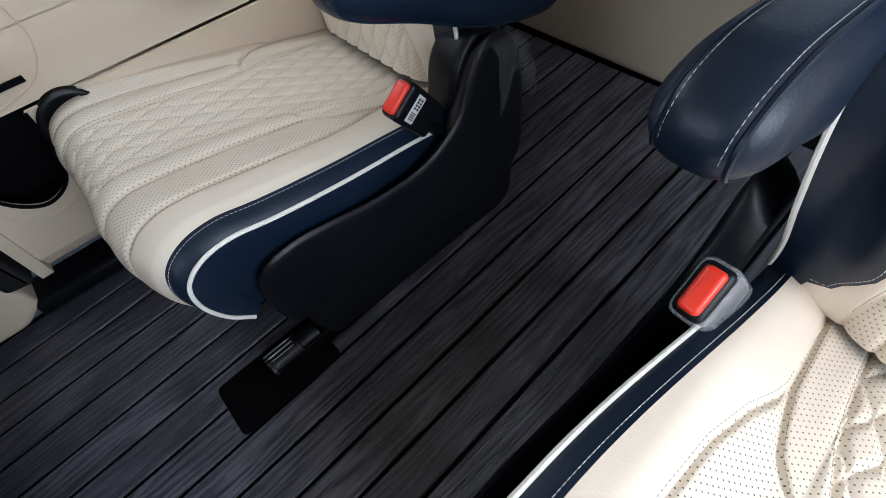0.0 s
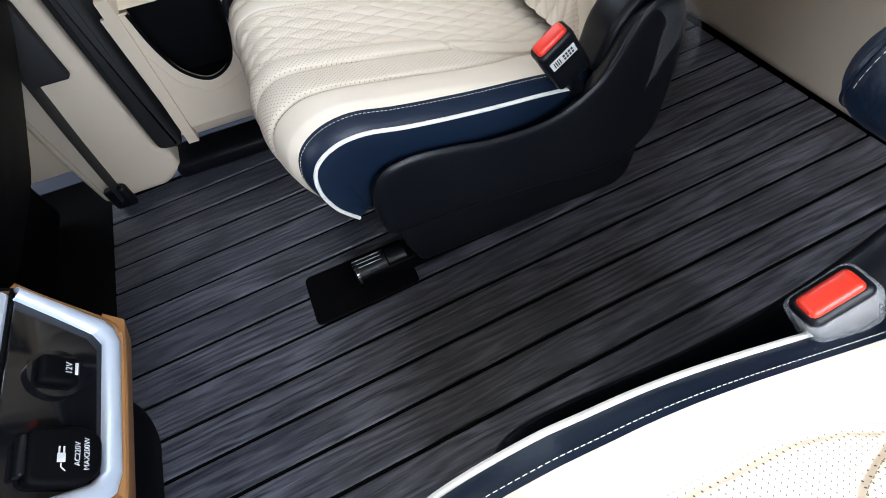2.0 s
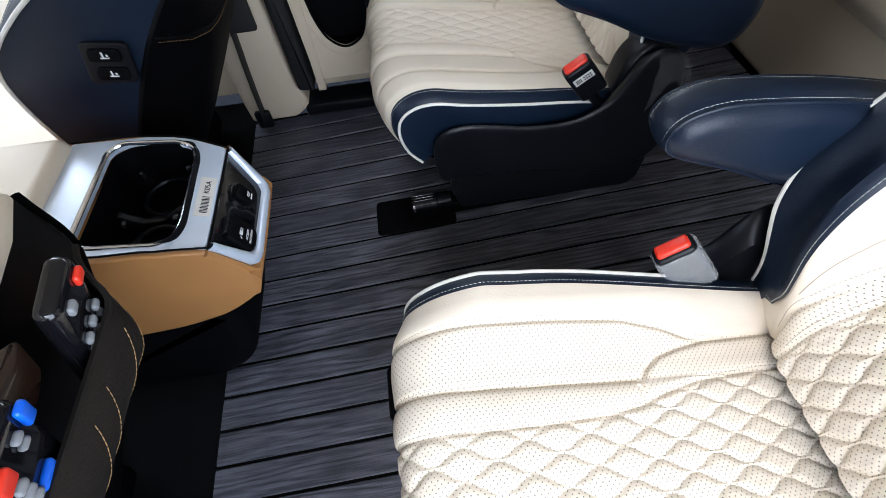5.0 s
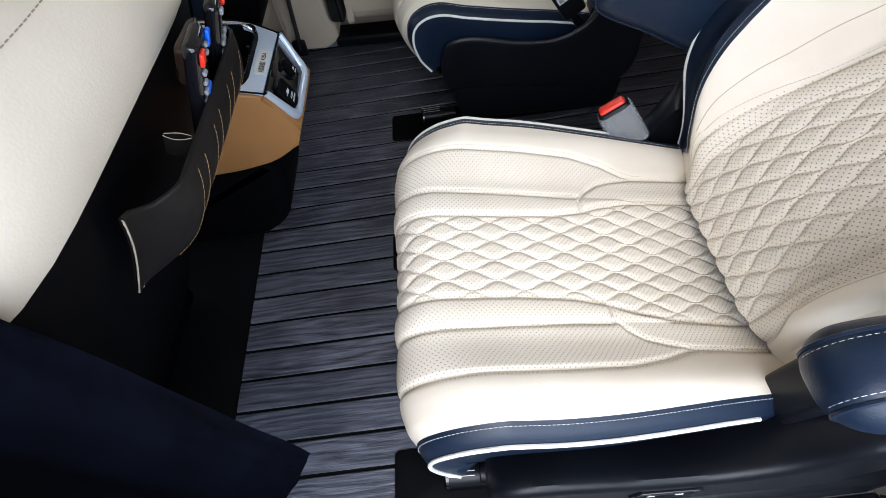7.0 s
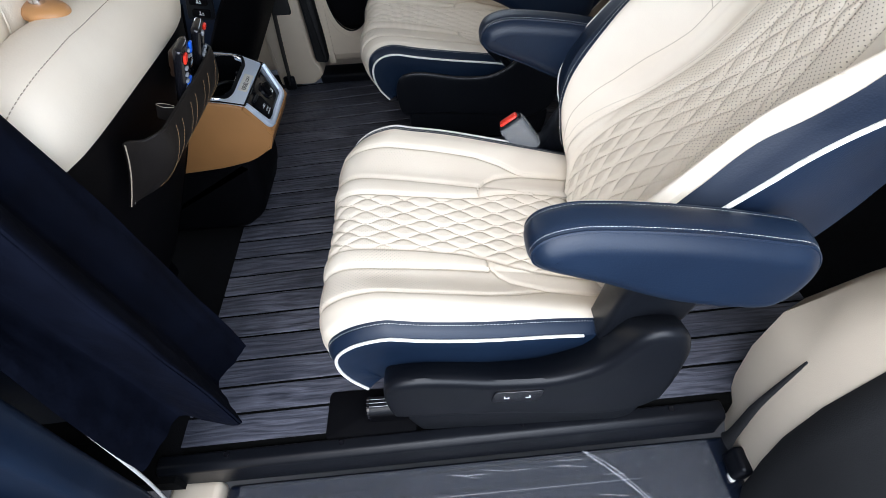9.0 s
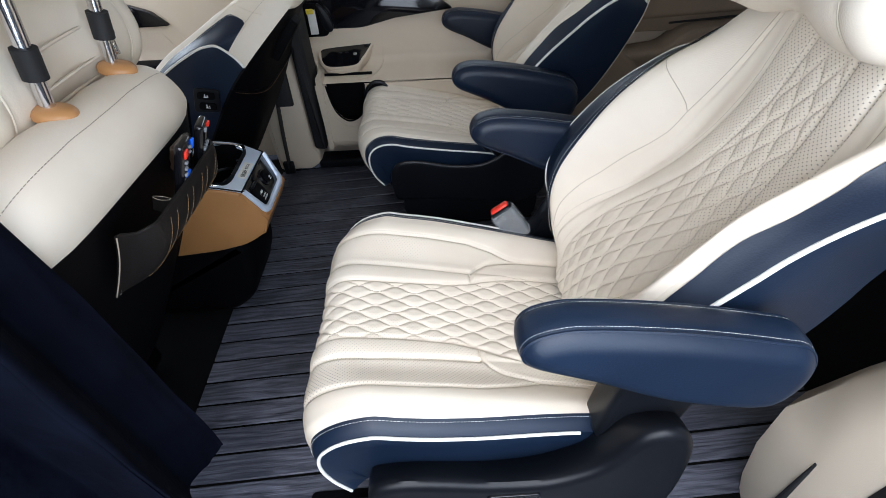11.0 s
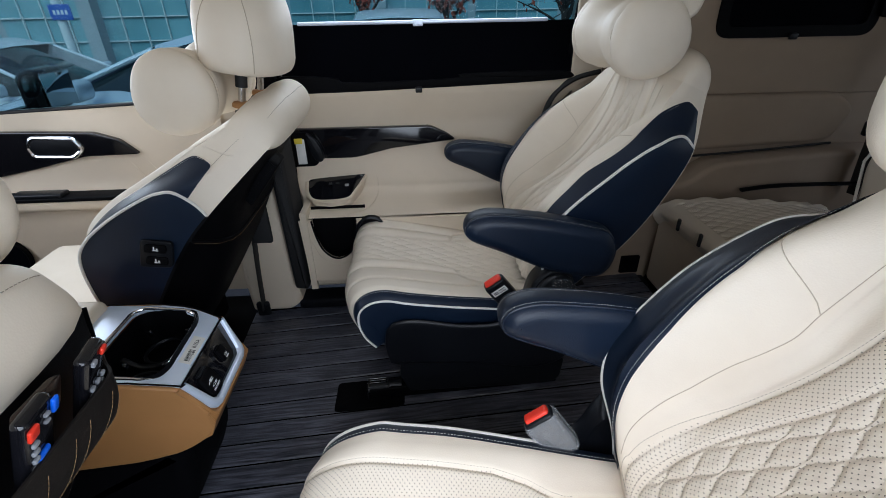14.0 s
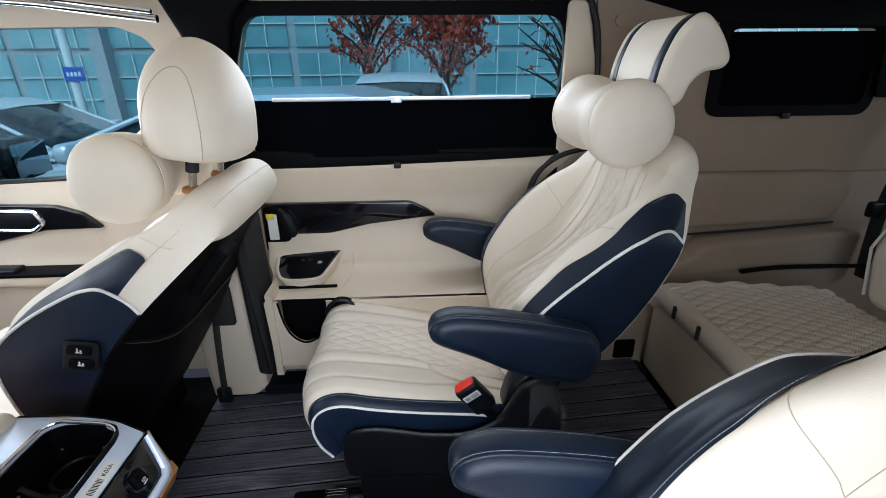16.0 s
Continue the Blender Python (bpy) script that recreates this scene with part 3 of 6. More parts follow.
EDGE = [(v, interp(v, BACK_E) + 0.003) for v in (0.02, 0.10, 0.145, 0.19, 0.24, 0.30, 0.366, 0.453, 0.530)] + [(0.568, 0.045), (0.560, 0.078)]
PIPE_REAR = [(0.02, -0.022), (0.10, -0.072), (0.145, -0.102), (0.19, -0.115), (0.235, -0.113), (0.30, -0.094), (0.366, -0.066), (0.42, -0.040), (0.468, -0.006), (0.503, 0.045), (0.492, 0.086)]
LOW_REAR = [(v, interp(v, BACK_REAR) - 0.004) for v in (0.02, 0.06, 0.11, 0.16, 0.22, 0.28, 0.34, 0.39, 0.43, 0.46, 0.482)]
EDGE_F = [(v, interp(v, FRONT_E) + 0.003) for v in (0.02, 0.10, 0.20, 0.255, 0.34, 0.42, 0.47)] + [(0.518, -0.030), (0.529, -0.010), (0.531, 0.010), (0.526, 0.018)]
PIPE_F = [(0.02, -0.050), (0.10, -0.110), (0.20, -0.158), (0.262, -0.163), (0.338, -0.130), (0.415, -0.078), (0.442, -0.050), (0.453, -0.028), (0.447, -0.002), (0.437, 0.020), (0.424, 0.040)]
PIPE_H = [(0.0, -0.04), (0.10, -0.110), (0.20, -0.158), (0.262, -0.163), (0.338, -0.130), (0.415, -0.078), (0.46, -0.020), (0.52, 0.03), (0.60, 0.07)]
BAND_F = PIPE_F[:8] + [(0.452, -0.016), (0.449, -0.008), (0.447, -0.002)]
LOW_V = (0.02, 0.06, 0.11, 0.16, 0.20, 0.24, 0.28, 0.32, 0.36, 0.39, 0.418)


POUCH = [(0.0, 0.095), (0.20, 0.095), (0.33, 0.080), (0.42, 0.048), (0.50, 0.026), (0.594, 0.015)]


def on_face(rows, v, y, table, lift, out=0.4):
    """A point on the front of a backrest, lifted off it."""
    fi, fj = v / TOP_V * NBV, (1 + y / interp(v, table)) * NBU / 2
    i, j = int(fi), min(int(fj), NBU - 1)
    a = rows[i][j].lerp(rows[i][j + 1], fj - j)
    return a.lerp(rows[i + 1][j].lerp(rows[i + 1][j + 1], fj - j), fi - i) + Vector((-lift, lift * out, 0))


def build_back(seat, m, shell):
    (ROWS_B, KINDS_B, UVS_B), table = SHELLS[shell]
    front_row = shell != 2
    front = Mesh().grid(ROWS_B, pick=lambda i, j: KINDS_B[i][j], uv=UVS_B, flip=True)
    back = part("backrest", front, [cream, cream_perf], seat, "quilted and perforated cream leather backrest", m)
    edge, pipe, low = (EDGE_F, PIPE_F[:10] + [(0.424, rear_of(0.424, table) - 0.003)], [(v, rear_of(v, table) - 0.003) for v in LOW_V]) if front_row else (EDGE, PIPE_REAR, LOW_REAR)
    under = BAND_F if front_row else pipe
    edge, pipe, low, under = (spline(c, 7) for c in (edge, pipe, low, under))
    for sgn in (-1, 1):
        rows = []
        for r in ROWS_B[::2]:
            p = r[-1] if sgn > 0 else r[0]
            rows.append([p] + [side_point(p.z, p.x + (rear_of(p.z, table) - p.x) * (k / 48) ** 1.9, sgn, 0.0, table) for k in range(1, 49)])
        part("side_panel", Mesh().grid(rows, flip=sgn < 0), cream, back, "cream leather side of the backrest")
        band = [[side_point(a.x + (b.x - a.x) * k / 12, a.y + (b.y - a.y) * k / 12, sgn, 0.0034, table) - Vector((0.0 if front_row else 0.0018, 0, 0)) for k in range(13)] for a, b in zip(edge, under)]
        hem = [side_point(p.x, p.y + 0.003, sgn, 0.0042, table) for p in edge[: None if front_row else -10]]
        if sgn > 0 and not front_row:
            for n, (row, p) in enumerate(zip(band, edge)):
                g = 0.024 * sstep(0.03, 0.09, p.x) * sstep(0.50, 0.40, p.x)
                strip = [on_face(ROWS_B, p.x, interp(p.x, table) - g * (1 - k / 4), table, 0.0034, 0.3 + 0.25 * k) for k in range(5)] if g > 0.0003 else [row[0].copy() for k in range(5)]
                row[:0] = strip
                if g > 0.0003 and n < len(hem):
                    hem[n] = on_face(ROWS_B, p.x, interp(p.x, table) - g + 0.003, table, 0.0042)
        part("side_band", Mesh().grid(band, flip=sgn < 0), navy, back, "navy leather band beside the piping")
        lower = [[side_point(a.x + (b.x - a.x) * k / 14, a.y + (b.y - a.y) * k / 14, sgn, 0.0034 + 0.002 * math.sin(math.pi * k / 14), table) for k in range(15)] for a, b in zip(pipe, low)]
        part("lower_side_panel", Mesh().grid(lower, flip=sgn < 0), navy, back, "navy leather lower side panel")
        part("piping", Mesh().tube([side_point(p.x, p.y, sgn, 0.0042, table) for p in pipe], 0.0032, 8), white_pipe, back, "white leather piping")
        part("stitching", Mesh().dashes(hem, 0.0055), thread, back, "pale contrast stitching")
        if front_row:
            line = spline([(0.447, -0.002), (0.490, 0.008), (0.530, 0.019), (0.57, 0.035), (0.598, 0.048)], 6)
            for v in (0.500, 0.548):
                cross = [side_point(v + 0.012 * k / 8, interp(v, FRONT_E) + 0.004 + (0.010 + (v - 0.49) * 0.6 - interp(v, FRONT_E)) * k / 8, sgn, 0.0008, table) for k in range(9)]
                part("shoulder_seam", Mesh().tube(cross, 0.0012, 5), cream, back)
            part("side_seam", Mesh().dashes([side_point(p.x, p.y, sgn, 0.0006, table) for p in line], 0.005, 0.6, 0.0005), thread_dark, back)
        if not front_row:
            path = []
            for k in range(13):
                v = 0.398 + (0.462 - 0.398) * (k / 12) ** 0.72
                ay = 0.150 + (interp(0.455, table) - 0.003 - 0.150) * k / 12
                fi, fj = v / TOP_V * NBV, (1 + sgn * ay / interp(v, table)) * NBU / 2
                i, j = int(fi), min(int(fj), NBU - 1)
                a = ROWS_B[i][j].lerp(ROWS_B[i][j + 1], fj - j)
                path.append(a.lerp(ROWS_B[i + 1][j].lerp(ROWS_B[i + 1][j + 1], fj - j), fi - i) + Vector((-0.0008, 0, 0)))
            part("cross_seam", Mesh().tube(path, 0.0007, 5), thread_beige, back)
        for tab in (INNER, QUILTW, OUTER):
            path = []
            for r in ROWS_B[9:198]:
                v = r[0].z
                w = interp(v, table)
                f = (sgn * (interp(v, tab) + 0.005) / w + 1) * NBU / 2
                j = min(int(f), NBU - 1)
                path.append(r[j].lerp(r[j + 1], f - j) + Vector((-0.0004, 0, 0)))
            part("seam_stitching", Mesh().tube(path[24:], 0.0006, 5) if tab is OUTER and not front_row else Mesh().dashes(path, 0.0052, 0.55, 0.00042), thread_beige if tab is OUTER else thread_dark, back)

    def rear_rows(v0, v1, deep):
        out = []
        for i in range(25):
            v = v0 + (v1 - v0) * i / 24
            rd = rear_of(v, table)
            bulk = deep if isinstance(deep, float) else interp(v, deep)
            w = abs(side_point(v, rd, 1, 0.0, table).y)
            out.append([Vector((rd + bulk * (1 - (2 * j / 14 - 1) ** 6), w * (1 - 2 * j / 14), v)) for j in range(15)])
        return out
    split = 0.592 if front_row else 0.0
    part("rear_cap", Mesh().grid(rear_rows(split, TOP_V, 0.016), flip=True), cream, back, "cream leather rear cap")
    dome = []
    high = 0.074 if front_row else TOP_H
    for k in range(21):
        q = math.pi * k / 20
        row = []
        for j, f in enumerate(ROWS_B[-1][::4]):
            u = -1 + 8 * j / NBU
            r = side_point(TOP_V, rear_of(TOP_V, table), 1, 0.0, table).y
            rear = Vector((rear_of(TOP_V, table) + 0.016 * (1 - u ** 6), r * u, TOP_V))
            p = f.lerp(rear, (1 - math.cos(q)) / 2)
            p.y = u * side_point(TOP_V, p.x, 1, 0.0, table).y
            p.z += high * max(1 - abs(u) ** 4.5, 0) ** 0.5 * math.sin(q) ** 0.8
            row.append(p)
        dome.append(row)
    part("top_cap", Mesh().grid(dome, flip=True), cream, back, "rounded cream leather top")
    if front_row:
        part("cap_stitching", Mesh().dashes([p + Vector((0.0005, 0, 0.0007)) for p in dome[12][3:-3]], 0.0055, 0.6, 0.0005), thread_dark, back)
    if shell == 1:
        for sgn in (-1, 1):
            wrap = [[side_point(v, rear_of(v, table) - 0.05 * k / 8 * sstep(0.61, 0.52, v) + 0.002, sgn, 0.0050 * math.cos(math.pi * k / 16), table) for k in range(9)] for v in (0.594 * i / 24 for i in range(25))]
            part("cover_edge", Mesh().grid(wrap, flip=sgn > 0), matt_black, back, "black leatherette edge of the rear cover")
    if shell == 3:
        for sgn in (-1, 1):
            wrap = [[side_point(v, rear_of(v, table) - 0.010 * k / 6 + 0.002, sgn, 0.0062 * math.cos(math.pi * k / 14), table) for k in range(7)] for v in (0.424 * i / 24 for i in range(25))]
            part("cover_edge", Mesh().grid(wrap, flip=sgn > 0), matt_black, back, "black leatherette edge of the rear cover")
        lip = [p + Vector((0.0015, 0, 0)) for p in rear_rows(0.352, 0.358, POUCH)[0]]
        part("pocket_edge", Mesh().tube(lip, 0.0035, 8), matt_black, back, "rolled edge of the rear pocket")
        part("pocket_hem", Mesh().dashes([p + Vector((0.0022, 0, -0.007)) for p in lip], 0.006, 0.6, 0.0006), thread_tan, back)
    if front_row:
        part("rear_cover", Mesh().grid(rear_rows(0.0, 0.594, POUCH if shell == 3 else 0.0150), flip=True), matt_black, back, "black leatherette rear cover")
    return back


ARM = spline([(0.344, 0.550), (0.352, 0.575), (0.378, 0.588), (0.42, 0.590), (0.52, 0.576), (0.62, 0.553), (0.668, 0.535), (0.690, 0.490), (0.676, 0.438), (0.635, 0.421), (0.53, 0.447), (0.435, 0.493), (0.362, 0.526)], 7, True)


def build_arm(seat, sgn, dx=0.0, dz=0.0):
    y0, y1 = (0.254, 0.324) if sgn > 0 else (-0.324, -0.254)
    out = [(p.x + dx, p.y + dz) for p in ARM]
    pad = part("armrest", Mesh().slab(out, y0, y1, 0.029, 0, 9), navy, seat, "padded navy leather armrest")
    # welt lines run a little inside each flat side
    for ye in (y0, y1):
        s = 1 if ye == y1 else -1
        c = Vector((sum(p[0] for p in out) / len(out), sum(p[1] for p in out) / len(out)))
        ring = []
        for i, p in enumerate(out):
            a, b = Vector(out[i - 1]), Vector(out[(i + 1) % len(out)])
            t = (b - a).normalized()
            nn = Vector((t.y, -t.x))
            if nn.dot(Vector(p) - c) < 0:
                nn = -nn
            ring.append((Vector(p) - nn * 0.0045, Vector(p) - nn * 0.0022))
        welt = [(q[0].x, ye - s * 0.0140, q[0].y) for q in ring]
        part("welt", Mesh().tube(welt, 0.0019, 6, closed=True), navy, pad)
        upper = [(q[1].x, ye - s * 0.0182, q[1].y) for q in ring]
        cut = len(upper) // 2
        part("stitching", Mesh().dashes(upper[:cut + 6], 0.0046, 0.62, 0.00026), thread, pad, "pale contrast stitching")
    part("pivot", Mesh().tube([(0.630, sgn * 0.20, 0.49 + dz), (0.630, sgn * 0.262, 0.49 + dz)], 0.035, 20), plastic, seat)
    return pad


COVER = [(p.x, p.y) for p in spline([(0.176, 0.140), (0.158, 0.160), (0.152, 0.205), (0.158, 0.248), (0.180, 0.273), (0.225, 0.279), (0.28, 0.270), (0.33, 0.259), (0.39, 0.254), (0.43, 0.257), (0.462, 0.268), (0.495, 0.290), (0.515, 0.318), (0.530, 0.352), (0.548, 0.380), (0.576, 0.390), (0.606, 0.378), (0.624, 0.345), (0.633, 0.30), (0.638, 0.225), (0.634, 0.165), (0.600, 0.122), (0.533, 0.104), (0.425, 0.122), (0.287, 0.136)], 4, True)]


def cover_ring(off, ins, drop, sgn, thick, lift=0.0):
    """One outline of the side cover; its top falls away inwards behind the ridge."""
    pts = [Vector(p) for p in COVER]
    n = len(pts)
    turn = 1 if sum(pts[i - 1].x * pts[i].y - pts[i].x * pts[i - 1].y for i in range(n)) > 0 else -1
    ring = []
    for i, p in enumerate(pts):
        t = (pts[(i + 1) % n] - pts[i - 1]).normalized()
        nn = Vector((t.y, -t.x)) * turn
        up = max(nn.y, 0.0)
        q = p - nn * (ins * (1.0 if p.y > 0.17 else 0.6) - lift)
        ring.append((q.x, sgn * (0.256 + off * thick), q.y - drop * up))
    return ring


def build_cover(seat, sgn, switch, thick=1.0):
    prof = ((-0.012, 0.004, 0.040), (0.0, 0.002, 0.030), (0.014, 0.0, 0.019), (0.028, 0.0, 0.009), (0.038, 0.0, 0.003), (0.046, 0.0008, 0.0), (0.0515, 0.0036, 0.0), (0.0550, 0.0085, 0.0), (0.0562, 0.014, 0.0), (0.0565, 0.019, 0.0))
    cover = part("side_cover", Mesh().loft([cover_ring(o, i, d, sgn, thick) for o, i, d in prof], True, 0, flip=sgn > 0), plastic, seat, "black grained plastic side cover")
    part("lower_skirt", Mesh().slab(rounded([(0.205, 0.040), (0.588, 0.040), (0.612, 0.060), (0.618, 0.125), (0.54, 0.150), (0.42, 0.170), (0.19, 0.185), (0.182, 0.100)], 0.012), *sorted((sgn * 0.235, sgn * (0.2570 + 0.0435 * thick))), 0.005), plastic, seat)
    if switch:
        y = sgn * 0.3125
        bez = part("switch_panel", Mesh().slab(rounded([(0.332, 0.198), (0.414, 0.198), (0.420, 0.236), (0.338, 0.236)], 0.008), y - 0.004, y + 0.003, 0.0015), gloss_black, cover, "black switch panel with seat symbols")
        for cx in (0.358, 0.394):
            ic = Mesh()
            ic.box((cx, y - 0.0041, 0.2135), (0.009, 0.0008, 0.0014))
            ic.box((cx - 0.0035 if cx < 0.37 else cx + 0.002, y - 0.0041, 0.2180), (0.0015, 0.0008, 0.008), m=None)
            ic.box((cx + 0.003, y - 0.0041, 0.2170), (0.0022, 0.0008, 0.0022))
            part("symbol", ic, white_print, bez)
    return cover


def recliner_film(seat, sgn):
    """Clear film left on the hump of the side cover, crumpled along its upper edge."""
    rows = []
    for k, (o, i, d) in enumerate(((0.020, 0.0, 0.014), (0.036, 0.0, 0.004), (0.048, 0.001, 0.0), (0.0555, 0.008, 0.0), (0.0575, 0.018, 0.0), (0.0578, 0.032, 0.0), (0.0580, 0.050, 0.0))):
        ring = cover_ring(o, i, d, sgn, 1.0, 0.0022)
        row = []
        for p in ring:
            if p[0] > 0.548 and p[2] > 0.26:
                w = noise.noise(Vector(p) * 95.0) * 0.0030 + noise.noise(Vector(p) * 40.0) * 0.003
                row.append((p[0] + w, p[1] + sgn * (0.0025 + w), p[2] + 0.6 * w))
        rows.append(row)
    n = min(len(r) for r in rows)
    part("film_wrap", Mesh().grid([r[:n] for r in rows]), film_step, seat, "wrinkled clear plastic film")


def build_buckle(seat, sgn, wrapped):
    """Seat-belt buckle on a short stalk, tilted forward, its flat sides facing sideways."""
    m = pose(0.436, 0.2515, 0.352, -8, -36, 0) if sgn > 0 else pose(0.428, -0.264, 0.358, 8, -36, 0)
    b = part("buckle", Mesh().rbox((0.0, 0, -0.030), (0.054, 0.030, 0.088), 0.008, n=4), plastic, seat, "black seat-belt buckle" + (" in clear plastic film" if wrapped else ""), m)
    part("release_button", Mesh().rbox((0.0, 0, 0.0135), (0.044, 0.020, 0.012), 0.005), red, b, "red release button")
    stalk = spline([(0.452, sgn * 0.256, 0.315), (0.470, sgn * 0.252, 0.290), (0.490, sgn * 0.246, 0.262)], 5)
    part("stalk", Mesh().tube(stalk, 0.018, 8, flat=0.6), plastic, seat)
    if wrapped:
        part("film_wrap", Mesh().rbox((0.0, 0, -0.034), (0.061, 0.037, 0.086), 0.010, n=4), film_wrap, b, "wrinkled clear plastic film")
    else:
        q = sgn * 0.0156
        s = part("sticker", Mesh().box((0.0, q, -0.012), (0.038, 0.0008, 0.017)), paper, b, "small white sticker")
        for k in range(4):
            part("print_bar", Mesh().box((-0.014 + 0.0028 * k, q + sgn * 0.0006, -0.012), (0.0015, 0.0004, 0.011)), black_print, s)
        for k in range(4):
            for z in (-0.009, -0.0155):
                part("print_bar", Mesh().box((0.001 + 0.0042 * k, q + sgn * 0.0006, z), (0.0028, 0.0004, 0.004)), black_print, s)
    return b


def build_rail(seat, sgn):
    """Floor plate and the slide's front end."""
    y = sgn * 0.245
    part("floor_plate", Mesh().slab(rounded([(0.0, y - 0.052), (0.19, y - 0.052), (0.19, y + 0.052), (0.0, y + 0.052)], 0.012), 0.0005, 0.006, 0.002, to=lambda a, h, b: (a, b, h)), matt_black, seat, "matt black floor plate", ON_FLOOR)
    part("slide_rail", Mesh().rbox((0.350, y, 0.022), (0.52, 0.044, 0.036), 0.005), matt_black, seat, m=ON_FLOOR)
    cap = part("rail_cap", Mesh().tube([(0.094, y, 0.030), (0.150, y, 0.030)], 0.0215, 20).tube([(0.152, y, 0.030), (0.185, y, 0.030)], 0.0185, 20), plastic, seat, "round black rail end", ON_FLOOR)
    part("cap_ring", Mesh().tube([(0.094, y, 0.030), (0.099, y, 0.030)], 0.0228, 20), gloss_black, cap)
    ch = Mesh()
    for k in range(3):
        ch.rbox((0.118, y + sgn * (-0.008 + 0.007 * k), 0.0525 - 0.0006 * k * k), (0.050, 0.0016, 0.0016), 0.0006)
    part("slide_lever", ch, steel, seat, "bare steel slide springs", ON_FLOOR)


def build_pillow(r=0.086, waist=0.068, half=0.172):
    """Dog-bone roll: a narrow waist, fuller ends gathered at a seam and closed by soft round caps."""
    rings = []
    for k in range(61):
        a = -1 + 2 * k / 60
        y = half * a
        body = waist + (r - waist) * sstep(0.04, 0.56, abs(a))
        body -= 0.0035 * groove(abs(a) - 0.70, 0.035)
        cap = max((abs(a) - 0.70) / 0.30, 0.0)
        rr = max(body * max(1 - cap ** 3.4, 0.0) ** 0.40, 0.010)
        ring = []
        for q in (2 * math.pi * i / 48 for i in range(48)):
            gather = 0.006 * math.cos(11 * q + 2.0 * math.sin(2 * q)) * groove(abs(a) - 0.74, 0.12)
            lump = 1 + 0.05 * cap * math.cos(3 * q + 0.6) * (1 - cap) * 2 + gather * (1 - cap) + 0.030 * (1 - cap) * noise.noise(Vector((1.6 * math.cos(q), 1.6 * math.sin(q), 3.0 * a)))
            ring.append((rr * lump * math.cos(q), y + math.copysign(0.008, a) * cap * (1 - cap) * noise.noise(Vector((2 * math.cos(q), 2 * math.sin(q), a))), rr * lump * 1.02 * math.sin(q)))
        rings.append(ring)
    return Mesh().loft(rings)


def pillow_seam(r, half, s):
    return Mesh().tube([(r * 0.960 * math.cos(q), s * half * 0.70, r * 0.978 * math.sin(q)) for q in (2 * math.pi * i / 40 for i in range(40))], 0.0016, 6, closed=True)


def neck_pillow(m, label, half=0.172):
    t = thing("neck_pillow", label, "pillow", m=m, group="neck pillows on the seats")
    part("cushion", build_pillow(half=half), cream, t)
    for s in (-1, 1):
        part("seam", pillow_seam(0.086, half, s), cream, t)
    return t


def egg_headrest(w, h, d):
    """Egg-shaped head restraint, broad at its base and domed above; origin at its base middle."""
    rings = []
    for t, sc in [(0.0, 0.55), (0.004, 0.80), (0.02, 0.91), (0.06, 0.965)] + [(0.06 + 0.94 * math.sin(math.pi / 2 * k / 22), None) for k in range(1, 23)]:
        up = max((t - 0.28) / 0.72, 0.0)
        wide = (sc or 1.0) * (max(1 - up ** 2.2, 0.0) ** 0.62 if up else 1.0)
        deep = (sc or 1.0) * (max(1 - up ** 2.6, 0.0) ** 0.55 if up else 1.0)
        wide, deep = max(wide, 0.03), max(deep, 0.05)
        ring = []
        for i in range(44):
            q = 2 * math.pi * i / 44
            cx, cy = math.cos(q), math.sin(q)
            ring.append((math.copysign(abs(cx) ** 0.80, cx) * d / 2 * deep - 0.02 * t, math.copysign(abs(cy) ** 0.84, cy) * w / 2 * wide, h * t))
        rings.append(ring)
    return Mesh().loft(rings)


TUCK = [(0.0, 0.0), (0.22, 0.0), (0.29, 0.007), (0.34, 0.015), (0.38, 0.022), (0.45, 0.024), (0.56, 0.012), (0.68, 0.004)]


def settle(back):
    """The bolster beside the open door is pressed inwards by use, the other one's side swells forwards."""
    for ob in [back] + list(back.children_recursive):
        for vert in ob.data.vertices:
            d, y, v = vert.co
            if y < 0:
                vert.co.y = y + interp(v, TUCK) * sstep(0.15, 0.215, -y) + 0.015 * sstep(0.20, 0.262, -y) * sstep(0.10, 0.22, v) * sstep(0.60, 0.48, v)
            else:
                vert.co.x = d - 0.016 * sstep(0.218, 0.262, y) * sstep(0.04, 0.12, v) * sstep(0.46, 0.34, v)


